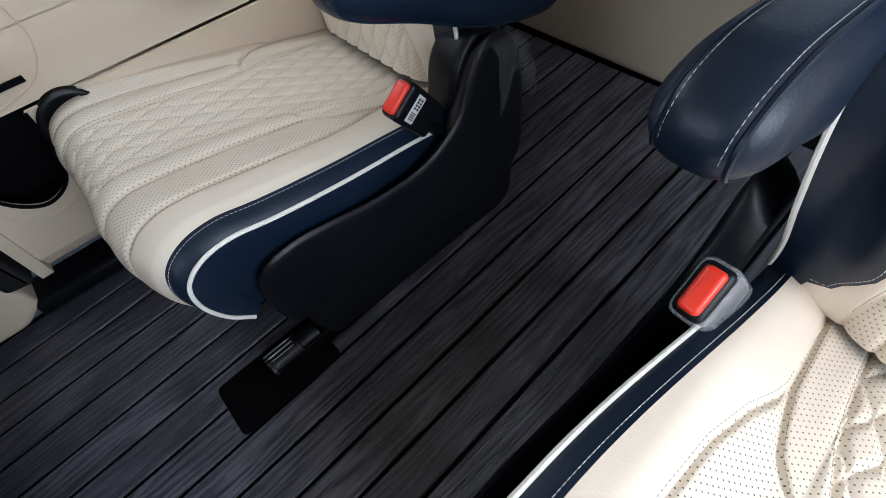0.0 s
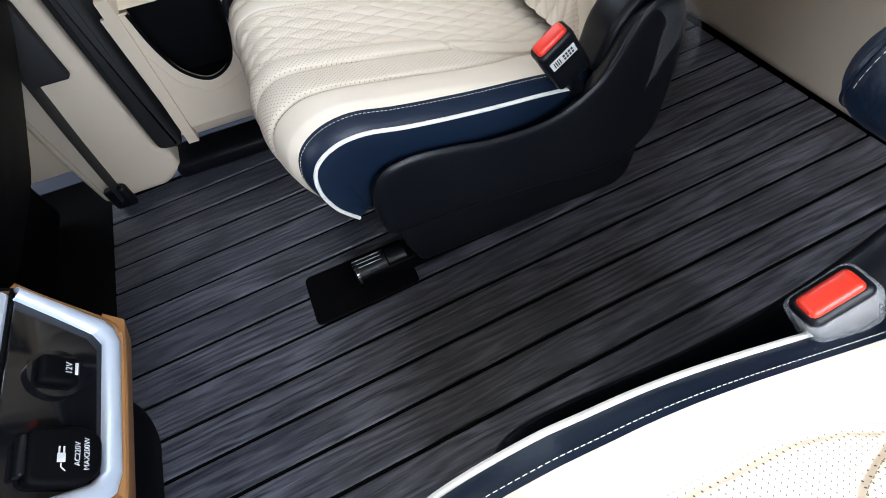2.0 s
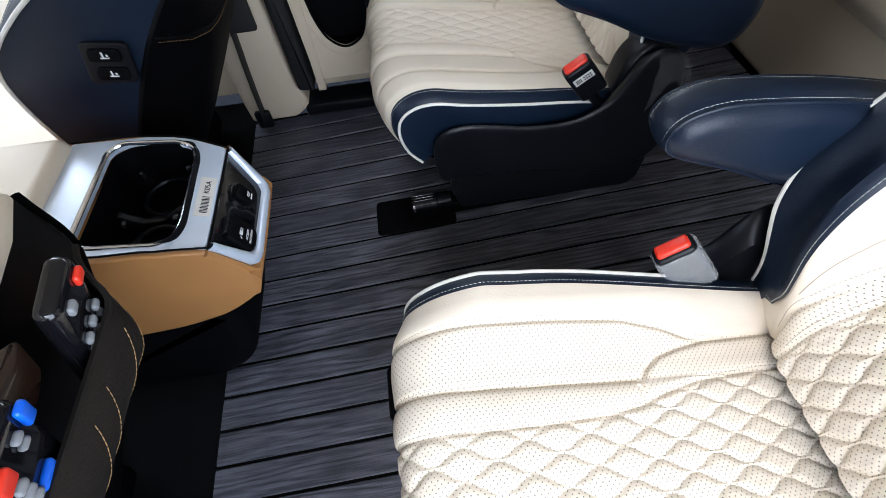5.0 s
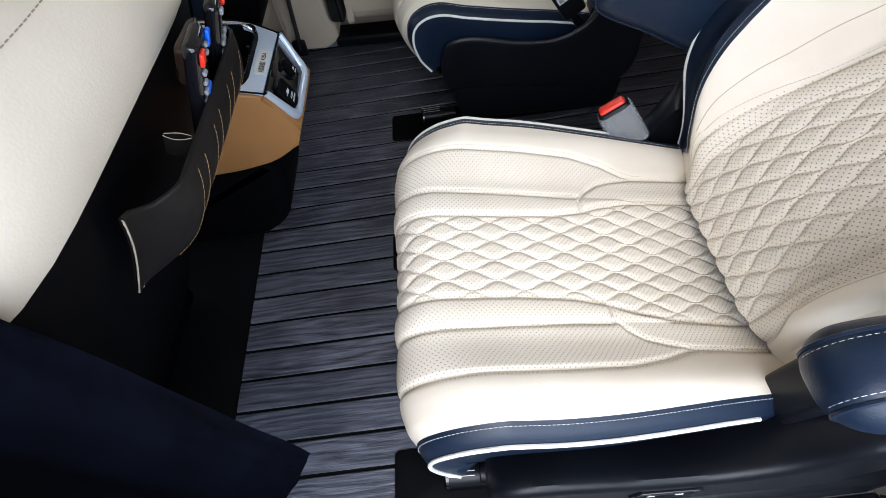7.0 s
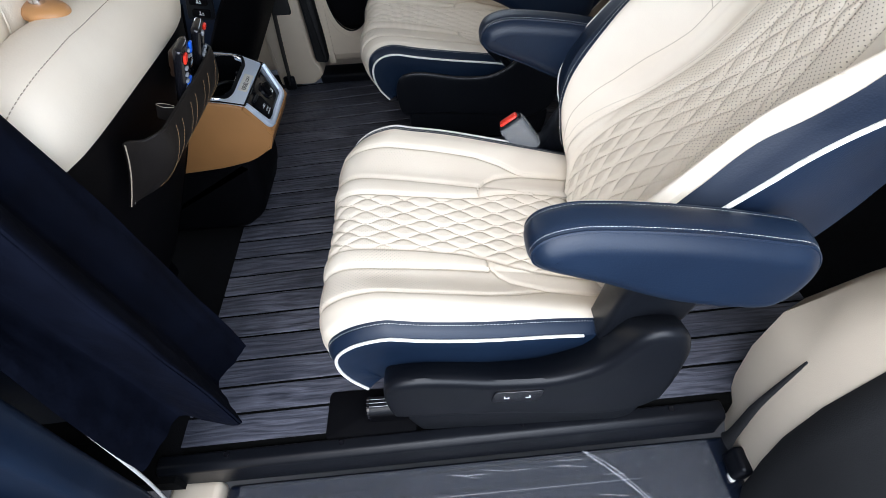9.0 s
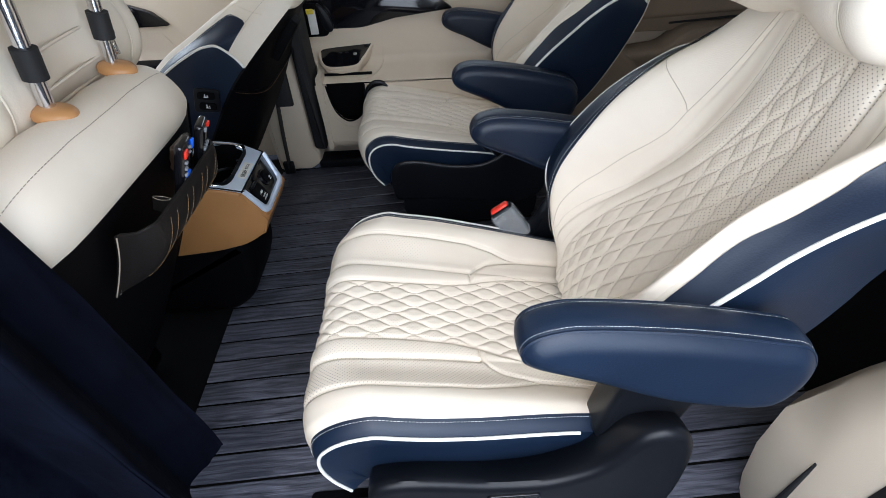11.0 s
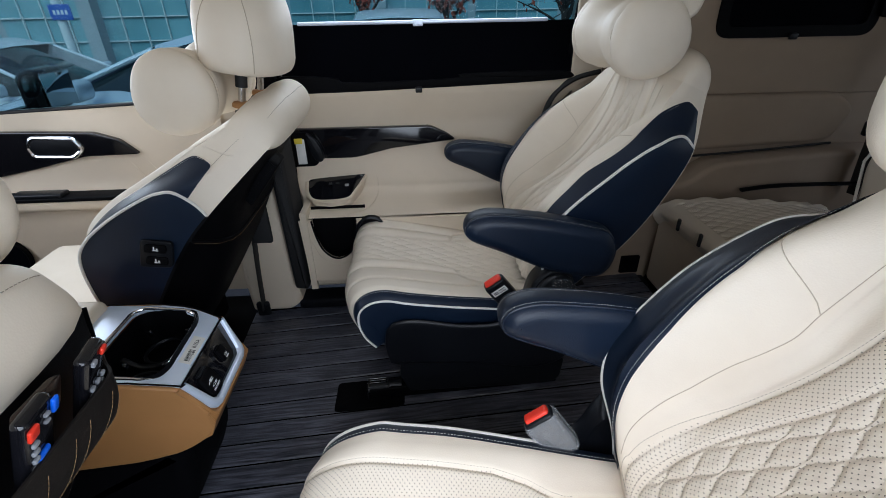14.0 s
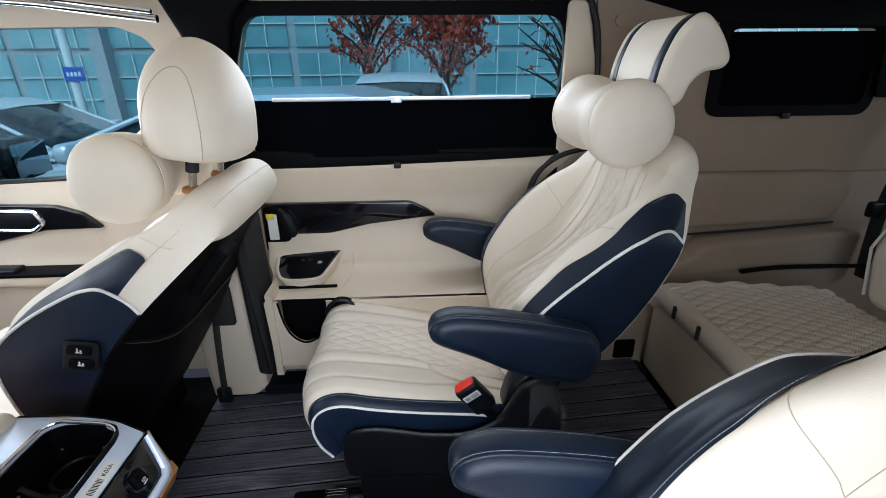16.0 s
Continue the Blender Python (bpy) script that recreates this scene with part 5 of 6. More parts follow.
part("cup_rim", Mesh().tube([(a, b, con_top(a) + 0.0005) for a, b in rounded(HOLE, 0.018, 8)], 0.0032, 8, closed=True), chrome, con, "polished rim round the cup holders")
well = Mesh()
well.grid([[(-0.262 + (a + 0.268) * k, b * k, z) for a, b in CUP] for z, k in ((0.412, 1.0), (0.37, 0.985), (0.335, 0.95), (0.325, 0.90))], wrap=True, flip=True)
well.box((-0.262, 0.0, 0.322), (0.140, 0.195, 0.008))
part("well", well, matt_black, con, "black cup-holder well")
for y in (-0.050, 0.052):
    part("cup_ring", Mesh().tube([(-0.262 + 0.039 * math.cos(q), y + 0.039 * math.sin(q), 0.345) for q in (2 * math.pi * i / 28 for i in range(28))], 0.004, 6, closed=True), plastic, con)
    for q in (0.7, 2.4):
        part("cup_clip", Mesh().rbox((-0.262 + 0.050 * math.cos(q), y + 0.040 * math.sin(q), 0.372), (0.010, 0.012, 0.016), 0.004), gloss_black, con)
part("saddle", Mesh().slab(rounded([(-0.325, 0.33), (-0.215, 0.33), (-0.222, 0.372), (-0.255, 0.352), (-0.29, 0.352), (-0.318, 0.376)], 0.01), -0.005, 0.007, 0.003), plastic, con, "black divider between the cups")
# rear socket panel: local y along the console's width, local z up its lean
RP = Matrix.Translation((-0.1435, 0, 0.348)) @ pose(0, 0, 0, 0, -25, 0)
panel = part("socket_panel", Mesh().slab([(-0.096, 0.040), (0.096, 0.040), (0.082, -0.034), (0.070, -0.043), (-0.070, -0.043), (-0.082, -0.034)], -0.010, 0.0, 0.002, to=lambda a, h, b: (h, a, b)), gloss_black, con, "gloss black socket panel", RP)
OUTER_F = [(-0.099, 0.041), (-0.094, 0.018), (-0.085, -0.030), (-0.077, -0.041), (-0.062, -0.0455), (0.062, -0.0455), (0.077, -0.041), (0.085, -0.030), (0.094, 0.018), (0.099, 0.041)]
INNER_F = [(0.088, 0.041), (0.079, 0.010), (0.069, -0.022), (0.060, -0.0305), (-0.060, -0.0305), (-0.069, -0.022), (-0.079, 0.010), (-0.088, 0.041)]
rows = []
inner = INNER_F[::-1]
inner = [inner[0], inner[1], inner[2], inner[2], inner[3], inner[4], inner[5], inner[5], inner[6], inner[7]]
for k in range(7):
    q = k / 6
    rows.append([(0.0035 + 0.0045 * math.sin(math.pi * q) ** 0.5, a[0] + (b[0] - a[0]) * q, a[1] + (b[1] - a[1]) * q) for a, b in zip(OUTER_F, inner)])
rows = [[(-0.006, a[0], a[1]) for a in OUTER_F]] + rows + [[(-0.006, a[0], a[1]) for a in inner]]
part("panel_frame", Mesh().grid(rows, flip=True), satin, panel, "satin silver frame")
part("panel_lip", Mesh().tube(spline([(-0.005, a * 1.045, b - (0.0045 if b < 0 else 0.0)) for a, b in OUTER_F], 5), 0.0052, 8), tan, panel, "tan leather lip")
part("panel_joint", Mesh().tube([(-0.001, -0.097, 0.0415), (-0.001, 0.097, 0.0415)], 0.0016, 6), matt_black, panel)
s1 = part("socket", Mesh().tube([(-0.002, 0.022, 0.006), (0.004, 0.022, 0.006)], 0.0215, 28), gloss_black, panel, "round power socket with cap")
part("socket_cap", Mesh().rbox((0.007, 0.022, 0.007), (0.010, 0.026, 0.030), 0.005, n=4), matt_black, s1, "hinged black cap")
text_part("lettering", "12V", 0.0068, white_print, s1, Matrix.Translation((0.0123, 0.022, 0.002)) @ pose(0, 0, 0, 90, 0, 90))
part("print_bar", Mesh().box((0.0123, 0.022, -0.0035), (0.0005, 0.011, 0.0022)), white_print, s1)
s2 = part("socket", Mesh().slab(rounded([(-0.070, 0.024), (-0.028, 0.024), (-0.026, -0.014), (-0.034, -0.027), (-0.062, -0.027), (-0.072, -0.014)], 0.009, 4), -0.002, 0.010, 0.004, to=lambda a, h, b: (h, a, b)), matt_black, panel, "mains socket under a black flap")
part("hinge", Mesh().rbox((0.005, -0.049, 0.026), (0.009, 0.030, 0.005), 0.002), plastic, s2)
text_part("lettering", "AC220V", 0.0054, white_print, s2, Matrix.Translation((0.0103, -0.049, -0.008)) @ pose(0, 0, 0, 90, 0, 90))
text_part("lettering", "MAX200W", 0.0054, white_print, s2, Matrix.Translation((0.0103, -0.049, -0.0145)) @ pose(0, 0, 0, 90, 0, 90))
plug = [(0.0103, -0.062, 0.000), (0.0103, -0.059, 0.003), (0.0103, -0.056, 0.003)]
part("plug_symbol", Mesh().tube(plug, 0.0005, 4).rbox((0.0103, -0.052, 0.003), (0.0008, 0.007, 0.0055), 0.0003).box((0.0103, -0.046, 0.0046), (0.0008, 0.005, 0.0010)).box((0.0103, -0.046, 0.0014), (0.0008, 0.005, 0.0010)), white_print, s2)
sticker = part("sticker", Mesh().box((0, 0, 0), (0.021, 0.074, 0.0006)), paper, con, "white bar-code sticker", pose(-0.1760, -0.008, 0.3932, 0, 21, 0))
for k in range(12):
    part("code_bar", Mesh().box((0.0012, -0.030 + 0.0026 * k, 0.0005), (0.009 + 0.002 * (k % 2), 0.0009 + 0.0006 * (k % 3 == 0), 0.0004)), black_print, sticker)
text_part("lettering", "K05A", 0.0105, black_print, sticker, Matrix.Translation((0.0008, 0.017, 0.0006)) @ pose(0, 0, 0, 0, 0, 90))
part("armrest_lid", Mesh().rbox((-0.503, 0, 0.416), (0.245, 0.226, 0.048), 0.016, n=5), cream, con, "cream leather armrest lid")
ped = rounded([(-0.62, -0.02), (-0.30, -0.02), (-0.235, 0.03), (-0.200, 0.12), (-0.190, 0.248), (-0.30, 0.232), (-0.62, 0.22)], 0.03)
part("pedestal", Mesh().slab(ped, -0.108, 0.108, 0.035, 0, 6), matt_black, con, "black plastic pedestal")


# ---------------------------------------------------------------- far side: sliding door
DOOR_Y = [(0.08, 1.435), (0.10, 1.395), (0.14, 1.378), (0.30, 1.372), (0.345, 1.382), (0.354, 1.40), (0.362, 1.46), (0.372, 1.52), (0.390, 1.552), (0.42, 1.578), (0.52, 1.612), (0.60, 1.620), (0.70, 1.604), (0.735, 1.618), (0.742, 1.634)]


def door_face(z):
    return lerp_table(z, DOOR_Y)


door = thing("door_1", "closed cream sliding door with window, map pocket and gloss black trim", "door", kind="structure")


def door_strip(z0, z1, x0, x1, n=18, nx=30):
    rows = []
    for i in range(n + 1):
        z = z0 + (z1 - z0) * i / n
        a = x0(z) if callable(x0) else x0
        rows.append([(a + (x1 - a) * j / nx, door_face(z), z) for j in range(nx + 1)])
    return rows


def door_front(z):
    return lerp_table(z, [(0.08, -0.105), (0.12, -0.120), (0.36, -0.128), (0.40, -0.160), (0.75, -0.172)])


POCKET = spline([(-0.090, 0.352), (-0.080, 0.290), (-0.060, 0.240), (-0.022, 0.214), (0.022, 0.235), (0.042, 0.290), (0.050, 0.352)], 6)


def lower_panel():
    """Lower bin of the door with a U-shaped opening."""
    outline = [(-0.121, 0.13), (0.70, 0.13), (0.70, 0.352)] + [(p.x, p.y) for p in POCKET[::-1]] + [(-0.130, 0.352)]
    return filled(outline, [], 1.376, 1.384, lambda a, b, h: (a, h, b))


part("lower_panel", lower_panel(), cream_trim, door, "cream leather lower bin")
part("lower_edge", Mesh().grid(door_strip(0.08, 0.131, door_front, 0.70, 6), flip=True), cream_trim, door)
part("front_edge", Mesh().box((-0.112, 1.47, 0.24), (0.020, 0.20, 0.28)), cream_trim, door)
part("bin_ledge", Mesh().grid(door_strip(0.352, 0.40, door_front, 0.70, 8), flip=True), cream_trim, door, "cream leather ledge")
part("upper_panel", Mesh().grid(door_strip(0.398, 0.742, door_front, 0.80, 24), flip=True), cream_trim, door, "cream leather upper panel")
part("bin_lining", Mesh().box((-0.02, 1.45, 0.27), (0.19, 0.004, 0.20)).box((-0.02, 1.415, 0.20), (0.19, 0.07, 0.006)), matt_black, door, "black bin lining")
part("bin_rim", Mesh().tube([(p.x, 1.3745, p.y) for p in POCKET], 0.0032, 8), matt_black, door)
seam = spline([(-0.118, 0.335), (-0.092, 0.260), (-0.070, 0.215), (-0.022, 0.190), (0.035, 0.210), (0.066, 0.250), (0.10, 0.262), (0.30, 0.262)], 6)
part("bin_seam", Mesh().tube([(p.x, 1.3758, p.y) for p in seam], 0.0013, 6), cream_trim, door)
cup = part("bottle_holder", Mesh().tube([(0.098, 1.385, 0.315), (0.098, 1.366, 0.315)], 0.047, 32), matt_black, door, "round black bottle holder")
part("holder_ring", Mesh().tube([(0.098 + 0.045 * math.cos(q), 1.365, 0.315 + 0.045 * math.sin(q)) for q in (2 * math.pi * i / 32 for i in range(32))], 0.005, 8, closed=True), plastic, cup)
# handle bowl
rim = spline([(-0.128, 1.566, 0.413), (-0.112, 1.490, 0.398), (-0.078, 1.453, 0.388), (0.016, 1.453, 0.391), (0.046, 1.490, 0.406), (0.074, 1.575, 0.426)], 8)
toe = spline([(-0.118, 1.560, 0.385), (-0.102, 1.500, 0.366), (-0.072, 1.463, 0.352), (0.012, 1.463, 0.353), (0.040, 1.500, 0.368), (0.070, 1.565, 0.390)], 8)
bowl = Mesh().grid([[a.lerp(b, k / 6) + Vector((0, -0.006 * math.sin(math.pi * k / 6), 0)) for a, b in zip(rim, toe)] for k in range(7)])
bw = part("handle_bowl", bowl, cream_trim, door, "cream moulded pull bowl")
part("bowl_lip", Mesh().tube([tuple(p) for p in rim], 0.0055, 8), cream_trim, bw)
back_edge = [Vector((-0.124 + 0.194 * k / (len(rim) - 1), 1.578, 0.418 + 0.012 * k / (len(rim) - 1))) for k in range(len(rim))]
rec = Mesh().grid([[a.lerp(b, k / 6) + Vector((0, 0, 0.002 - 0.004 * math.sin(math.pi * k / 6))) for a, b in zip(rim, back_edge)] for k in range(7)], flip=True)
ob = part("handle_recess", rec, gloss_black, door, "gloss black pull recess with switches")
for x, y in ((-0.045, 1.545), (-0.02, 1.545), (0.012, 1.53)):
    part("switch", Mesh().rbox((x, y, 0.410), (0.014, 0.012, 0.010), 0.003), steel if x > 0 else plastic, ob)
part("bowl_seam", Mesh().tube([(p.x, 1.0 * p.y, p.z) for p in spline([(0.020, 1.405, 0.357), (0.085, 1.44, 0.362), (0.115, 1.53, 0.380), (0.112, 1.577, 0.424)], 6)], 0.0012, 6), cream_trim, door)
# gloss black trim with its open cubby
TRIM = rounded([(-0.172, 0.425), (-0.05, 0.462), (0.17, 0.512), (0.392, 0.536), (0.36, 0.560), (0.305, 0.586), (-0.172, 0.588)], 0.012, 4)
tr = part("black_trim", Mesh().slab(TRIM, 1.600, 1.622, 0.004), gloss_black, door, "gloss black door trim")
part("cubby", Mesh().slab(rounded([(-0.165, 0.445), (-0.09, 0.462), (-0.07, 0.50), (-0.09, 0.575), (-0.165, 0.578)], 0.012), 1.592, 1.606, 0.003), matt_black, tr)
part("cubby_fin", Mesh().slab(spline([(-0.112, 0.575), (-0.080, 0.55), (-0.062, 0.50), (-0.075, 0.478), (-0.10, 0.50)], 5, True), 1.580, 1.600, 0.004), plastic, tr)
# cards left in the cubby
cd = thing("card_holder", "clear card holder with a yellow tag in the door cubby", "card holder", (-0.135, 1.583, 0.515))
part("card", Mesh().rbox((0, 0, 0), (0.030, 0.006, 0.085), 0.002), paper, cd)
part("tag", Mesh().rbox((-0.004, -0.005, 0.038), (0.026, 0.006, 0.018), 0.002), yellow, cd, "yellow tag")
# window shade pulled half-way up
sh = thing("window_shade", "black mesh window shade pulled half-way up the sliding door window", "shade", (0, 1.622, 0))
part("mesh_panel", Mesh().grid([[(-0.165 + 0.935 * j / 24, -0.004 + 0.010 * (i / 6) - 0.004 * math.sin(3.1 * j / 24) , 0.728 + 0.172 * i / 6) for j in range(25)] for i in range(7)], flip=True), mesh_black, sh, "black mesh cloth")
part("pull_bar", Mesh().rbox((0.295, 0.002, 0.902), (0.78, 0.010, 0.011), 0.004), satin, sh, "slim silver pull bar")
part("handle", Mesh().rbox((0.275, -0.006, 0.900), (0.032, 0.008, 0.020), 0.003), satin, sh)
sill = Mesh().slab(spline([(-0.176, 0.700), (0.27, 0.706), (0.72, 0.722), (0.78, 0.74), (0.70, 0.752), (0.42, 0.748), (0.38, 0.735), (0.05, 0.730), (0.0, 0.745), (-0.172, 0.752)], 4, True), 1.604, 1.628, 0.004)
part("window_sill", sill, matt_black, door, "black window sill")
part("shade_hook", Mesh().rbox((0.270, 1.601, 0.704), (0.022, 0.014, 0.018), 0.003), plastic, door)
frame_o = [(-0.235, 0.70), (0.80, 0.70), (0.845, 1.02), (0.815, 1.165), (-0.20, 1.165), (-0.245, 1.0)]
part("window_frame", filled(rounded(frame_o, 0.04), [rounded([(-0.180, 0.735), (0.752, 0.735), (0.786, 1.02), (0.764, 1.128), (-0.140, 1.128), (-0.190, 0.98)], 0.05, 5)], 1.622, 1.634, lambda a, b, h: (a, h, b)), matt_black, door, "black window surround")
# seals and pillar trims of the far side
for pts in (([(0.835, 1.17), (0.865, 1.09), (0.880, 0.96), (0.885, 0.80)]), ([(0.690, 0.555), (0.700, 0.62), (0.728, 0.68), (0.79, 0.725), (0.87, 0.745)])):
    solo("door_seal", Mesh().tube([(a, 1.612, b) for a, b in spline(pts, 8)], 0.016, 8, flat=0.6), rubber, "black rubber door seal", "seal", "structure")
solo("pillar_trim_rear", Mesh().slab(rounded([(0.775, 0.50), (0.775, 1.165), (0.832, 1.165), (0.872, 1.0), (0.875, 0.75), (0.80, 0.70), (0.72, 0.62), (0.715, 0.50)], 0.02), 1.606, 1.622, 0.006), cream_trim, "cream pillar trim behind the sliding door", "trim", "structure")
solo("pillar_b_upper", Mesh().slab(rounded([(-0.30, 0.62), (-0.175, 0.62), (-0.20, 0.98), (-0.165, 1.12), (-0.10, 1.185), (-0.36, 1.185), (-0.30, 1.06), (-0.33, 0.9)], 0.02), 1.585, 1.634, 0.012), matt_black, "black upper pillar trim", "trim", "structure")
low = Mesh()
low.slab(rounded([(-0.345, 0.0), (-0.215, 0.0), (-0.170, 0.03), (-0.172, 0.075), (-0.190, 0.10), (-0.205, 0.62), (-0.36, 0.62), (-0.352, 0.12)], 0.012), 1.40, 1.60, 0.012)
solo("pillar_b_lower", low, cream_trim, "cream lower pillar trim", "trim", "structure")
solo("pillar_seal", Mesh().slab(rounded([(-0.178, 0.105), (-0.132, 0.098), (-0.140, 0.60), (-0.188, 0.60)], 0.012), 1.368, 1.50, 0.012), rubber, "broad black rubber door seal", "seal", "structure")
solo("far_sill", Mesh().rbox((0.45, 1.44, 0.018), (1.27, 0.085, 0.040), 0.012), plastic, "black plastic door sill", "trim", "structure")
fb = thing("seat_belt", "black front seat belt on its pillar anchor", "seat belt")
part("strap", Mesh().tube(spline([(-0.302, 1.388, 0.02), (-0.293, 1.386, 0.16), (-0.280, 1.388, 0.32), (-0.272, 1.45, 0.60), (-0.29, 1.57, 0.95)], 6), 0.024, 8, flat=0.16), webbing, fb)
part("anchor", Mesh().rbox((-0.304, 1.386, 0.020), (0.044, 0.020, 0.055), 0.008), plastic, fb, "black anchor cover")
part("sleeve", Mesh().rbox((-0.252, 1.380, 0.345), (0.062, 0.02, 0.125), 0.006), webbing, fb, "black belt sleeve")

# ---------------------------------------------------------------- far side: front door
fd = thing("door_2", "closed cream front door with gloss black trim and silver handle", "door", kind="structure")
rows = []
for i in range(19):
    row = []
    for j in range(25):
        x = -1.48 + 1.09 * j / 24
        z = (0.672 + 0.040 * (x + 0.80)) * i / 18
        row.append((x, lerp_table(z, [(0.0, 1.56), (0.30, 1.55), (0.36, 1.56), (0.42, 1.60), (0.58, 1.616), (0.66, 1.630)]), z))
    rows.append(row)
part("panel", Mesh().grid(rows, flip=True), cream_trim, fd, "cream leather door panel")
tp = part("black_trim", Mesh().slab(rounded([(-1.40, 0.41), (-1.03, 0.480), (-0.843, 0.520), (-0.668, 0.523), (-0.724, 0.572), (-0.80, 0.598), (-0.98, 0.606), (-1.40, 0.612)], 0.012), 1.596, 1.62, 0.004), gloss_black, fd, "gloss black door trim")
LATCH = rounded([(-1.000, 0.526), (-0.878, 0.521), (-0.842, 0.546), (-0.862, 0.582), (-0.990, 0.588), (-1.012, 0.556)], 0.012, 4)
part("handle", Mesh().tube([(a, 1.594, b) for a, b in LATCH], 0.0075, 8, closed=True), chrome, tp, "silver handle surround")
part("handle_cup", Mesh().slab([(-0.93 + (a + 0.93) * 0.92, 0.555 + (b - 0.555) * 0.9) for a, b in LATCH], 1.590, 1.600, 0.002), plastic, tp)
for x in (-0.60, -0.66, -0.72):
    part("panel_seam", Mesh().tube([(x, 1.610, 0.505), (x + 0.035, 1.602, 0.455), (x + 0.055, 1.590, 0.415)], 0.0011, 5), cream_trim, fd)
ar = part("armrest", Mesh().rbox((-1.02, 1.535, 0.385), (0.64, 0.07, 0.04), 0.014), cream_trim, fd, "cream armrest")
part("armrest_top", Mesh().rbox((-0.96, 1.528, 0.409), (0.50, 0.070, 0.014), 0.005), matt_black, ar, "black armrest top")
part("switch_pod", Mesh().rbox((-0.98, 1.520, 0.420), (0.16, 0.05, 0.018), 0.006), plastic, ar)
sk = part("speaker", Mesh().tube([(-1.20, 1.552, 0.18), (-1.20, 1.535, 0.18)], 0.075, 32), mesh_black, fd, "round speaker grille")
part("speaker_ring", Mesh().tube([(-1.20 + 0.076 * math.cos(q), 1.536, 0.18 + 0.076 * math.sin(q)) for q in (2 * math.pi * i / 36 for i in range(36))], 0.006, 8, closed=True), matt_black, sk)
solo("door_pocket_lip", Mesh().tube(spline([(-1.10, 1.53, 0.13), (-1.0, 1.525, 0.18), (-0.90, 1.53, 0.20), (-0.76, 1.54, 0.20)], 6), 0.016, 8), matt_black, "dark map pocket lip", "trim", "structure")
solo("belt_rail", Mesh().rbox((0, 0, 0), (1.05, 0.016, 0.010), 0.003), rubber, "black window belt rail", "trim", "structure", m=pose(-0.90, 1.636, 0.669, 0, -2.3, 0))
solo("curtain_rail", Mesh().tube([(-1.35, 1.50, 1.205), (-0.62, 1.535, 1.150), (-0.335, 1.54, 1.115)], 0.010, 10).tube([(-1.35, 1.47, 1.215), (-0.62, 1.505, 1.165), (-0.335, 1.515, 1.130)], 0.006, 8), chrome, "polished metal grab rail under the roof", "trim", "structure")

# wing mirror outside the front door
mir = part("wing_mirror", Mesh().rbox((0, 0, 0), (0.09, 0.19, 0.15), 0.04, n=5).rbox((0.0, -0.12, -0.05), (0.05, 0.16, 0.03), 0.012), gloss_black, fd, "black wing mirror", Matrix.Translation((-1.085, 1.88, 0.695)))
mirror_mat = material("mirror_glass", (0.35, 0.40, 0.44), 0.02, 1.0)
part("glass", Mesh().rbox((0.047, 0, 0), (0.004, 0.155, 0.115), 0.0018), mirror_mat, mir)

# ---------------------------------------------------------------- rear: third row, quarter panel
t3 = thing("rear_bench", "cream quilted leather rear bench on a boxed base", "car seat")
part("base_box", Mesh().slab(rounded([(1.075, 0.045), (1.60, 0.0), (1.60, 0.33), (1.078, 0.33)], 0.02), 0.70, 1.425, 0.012), cream_trim, t3, "cream leather covered base")
rows, uvs, kinds = [], [], []
prof = spline([(1.075, 0.295), (1.052, 0.335), (1.075, 0.368), (1.15, 0.378), (1.30, 0.372), (1.48, 0.352), (1.60, 0.335)], 24)
for p in prof:
    row, uv, kk = [], [], []
    for j in range(225):
        y = 0.72 + 0.70 * j / 224
        e = sstep(0.0, 0.05, min(y - 0.72, 1.42 - y))
        inq = 0.80 < y < 1.345 and p.x > 1.09
        q = 0.005 * (quilt(p.x, y, 0.074, 0.0172) - 1) if inq else (0.004 * math.sin((p.x - 1.06) * 60) if y >= 1.345 or y <= 0.80 else 0.0)
        row.append((p.x, y, p.y - 0.03 * (1 - e) + q))
        uv.append((y, p.x)), kk.append(1 if inq else 0)
    rows.append(row), uvs.append(uv), kinds.append(kk)
part("seat_cushion", Mesh().grid(rows, pick=lambda i, j: kinds[i][j], uv=uvs, flip=True), [cream, cream_perf], t3, "quilted cream leather cushion")
for x, y, z in ((1.062, 1.262, 0.340), (1.062, 1.146, 0.346)):
    part("pull_loop", Mesh().rbox((x - 0.012, y, z), (0.008, 0.012, 0.04), 0.003), webbing, t3, "black pull loop")
b3 = part("backrest", Mesh().box((0.05, 0, 0.03), (0.08, 0.5, 0.06)), matt_black, t3, "cream backrest with navy band and white piping", pose(1.60, 0.965, 0.36, 0, 16, 0))
part("pad", Mesh().slab(rounded([(-0.02, 0.0), (0.10, 0.0), (0.14, 0.40), (0.04, 0.46), (-0.06, 0.40), (-0.10, 0.15)], 0.04), -0.28, 0.28, 0.03, 0, 5), cream, b3, "cream leather pad")
part("side_band", Mesh().slab(rounded([(0.0, 0.02), (0.06, 0.02), (0.09, 0.38), (0.03, 0.42), (-0.03, 0.36), (-0.06, 0.15)], 0.03), 0.276, 0.290, 0.006), navy, b3, "navy side band")
part("piping", Mesh().tube([(-0.02, 0.286, 0.02), (-0.085, 0.286, 0.15), (-0.048, 0.286, 0.39), (0.03, 0.286, 0.445)], 0.004, 8), white_pipe, b3)
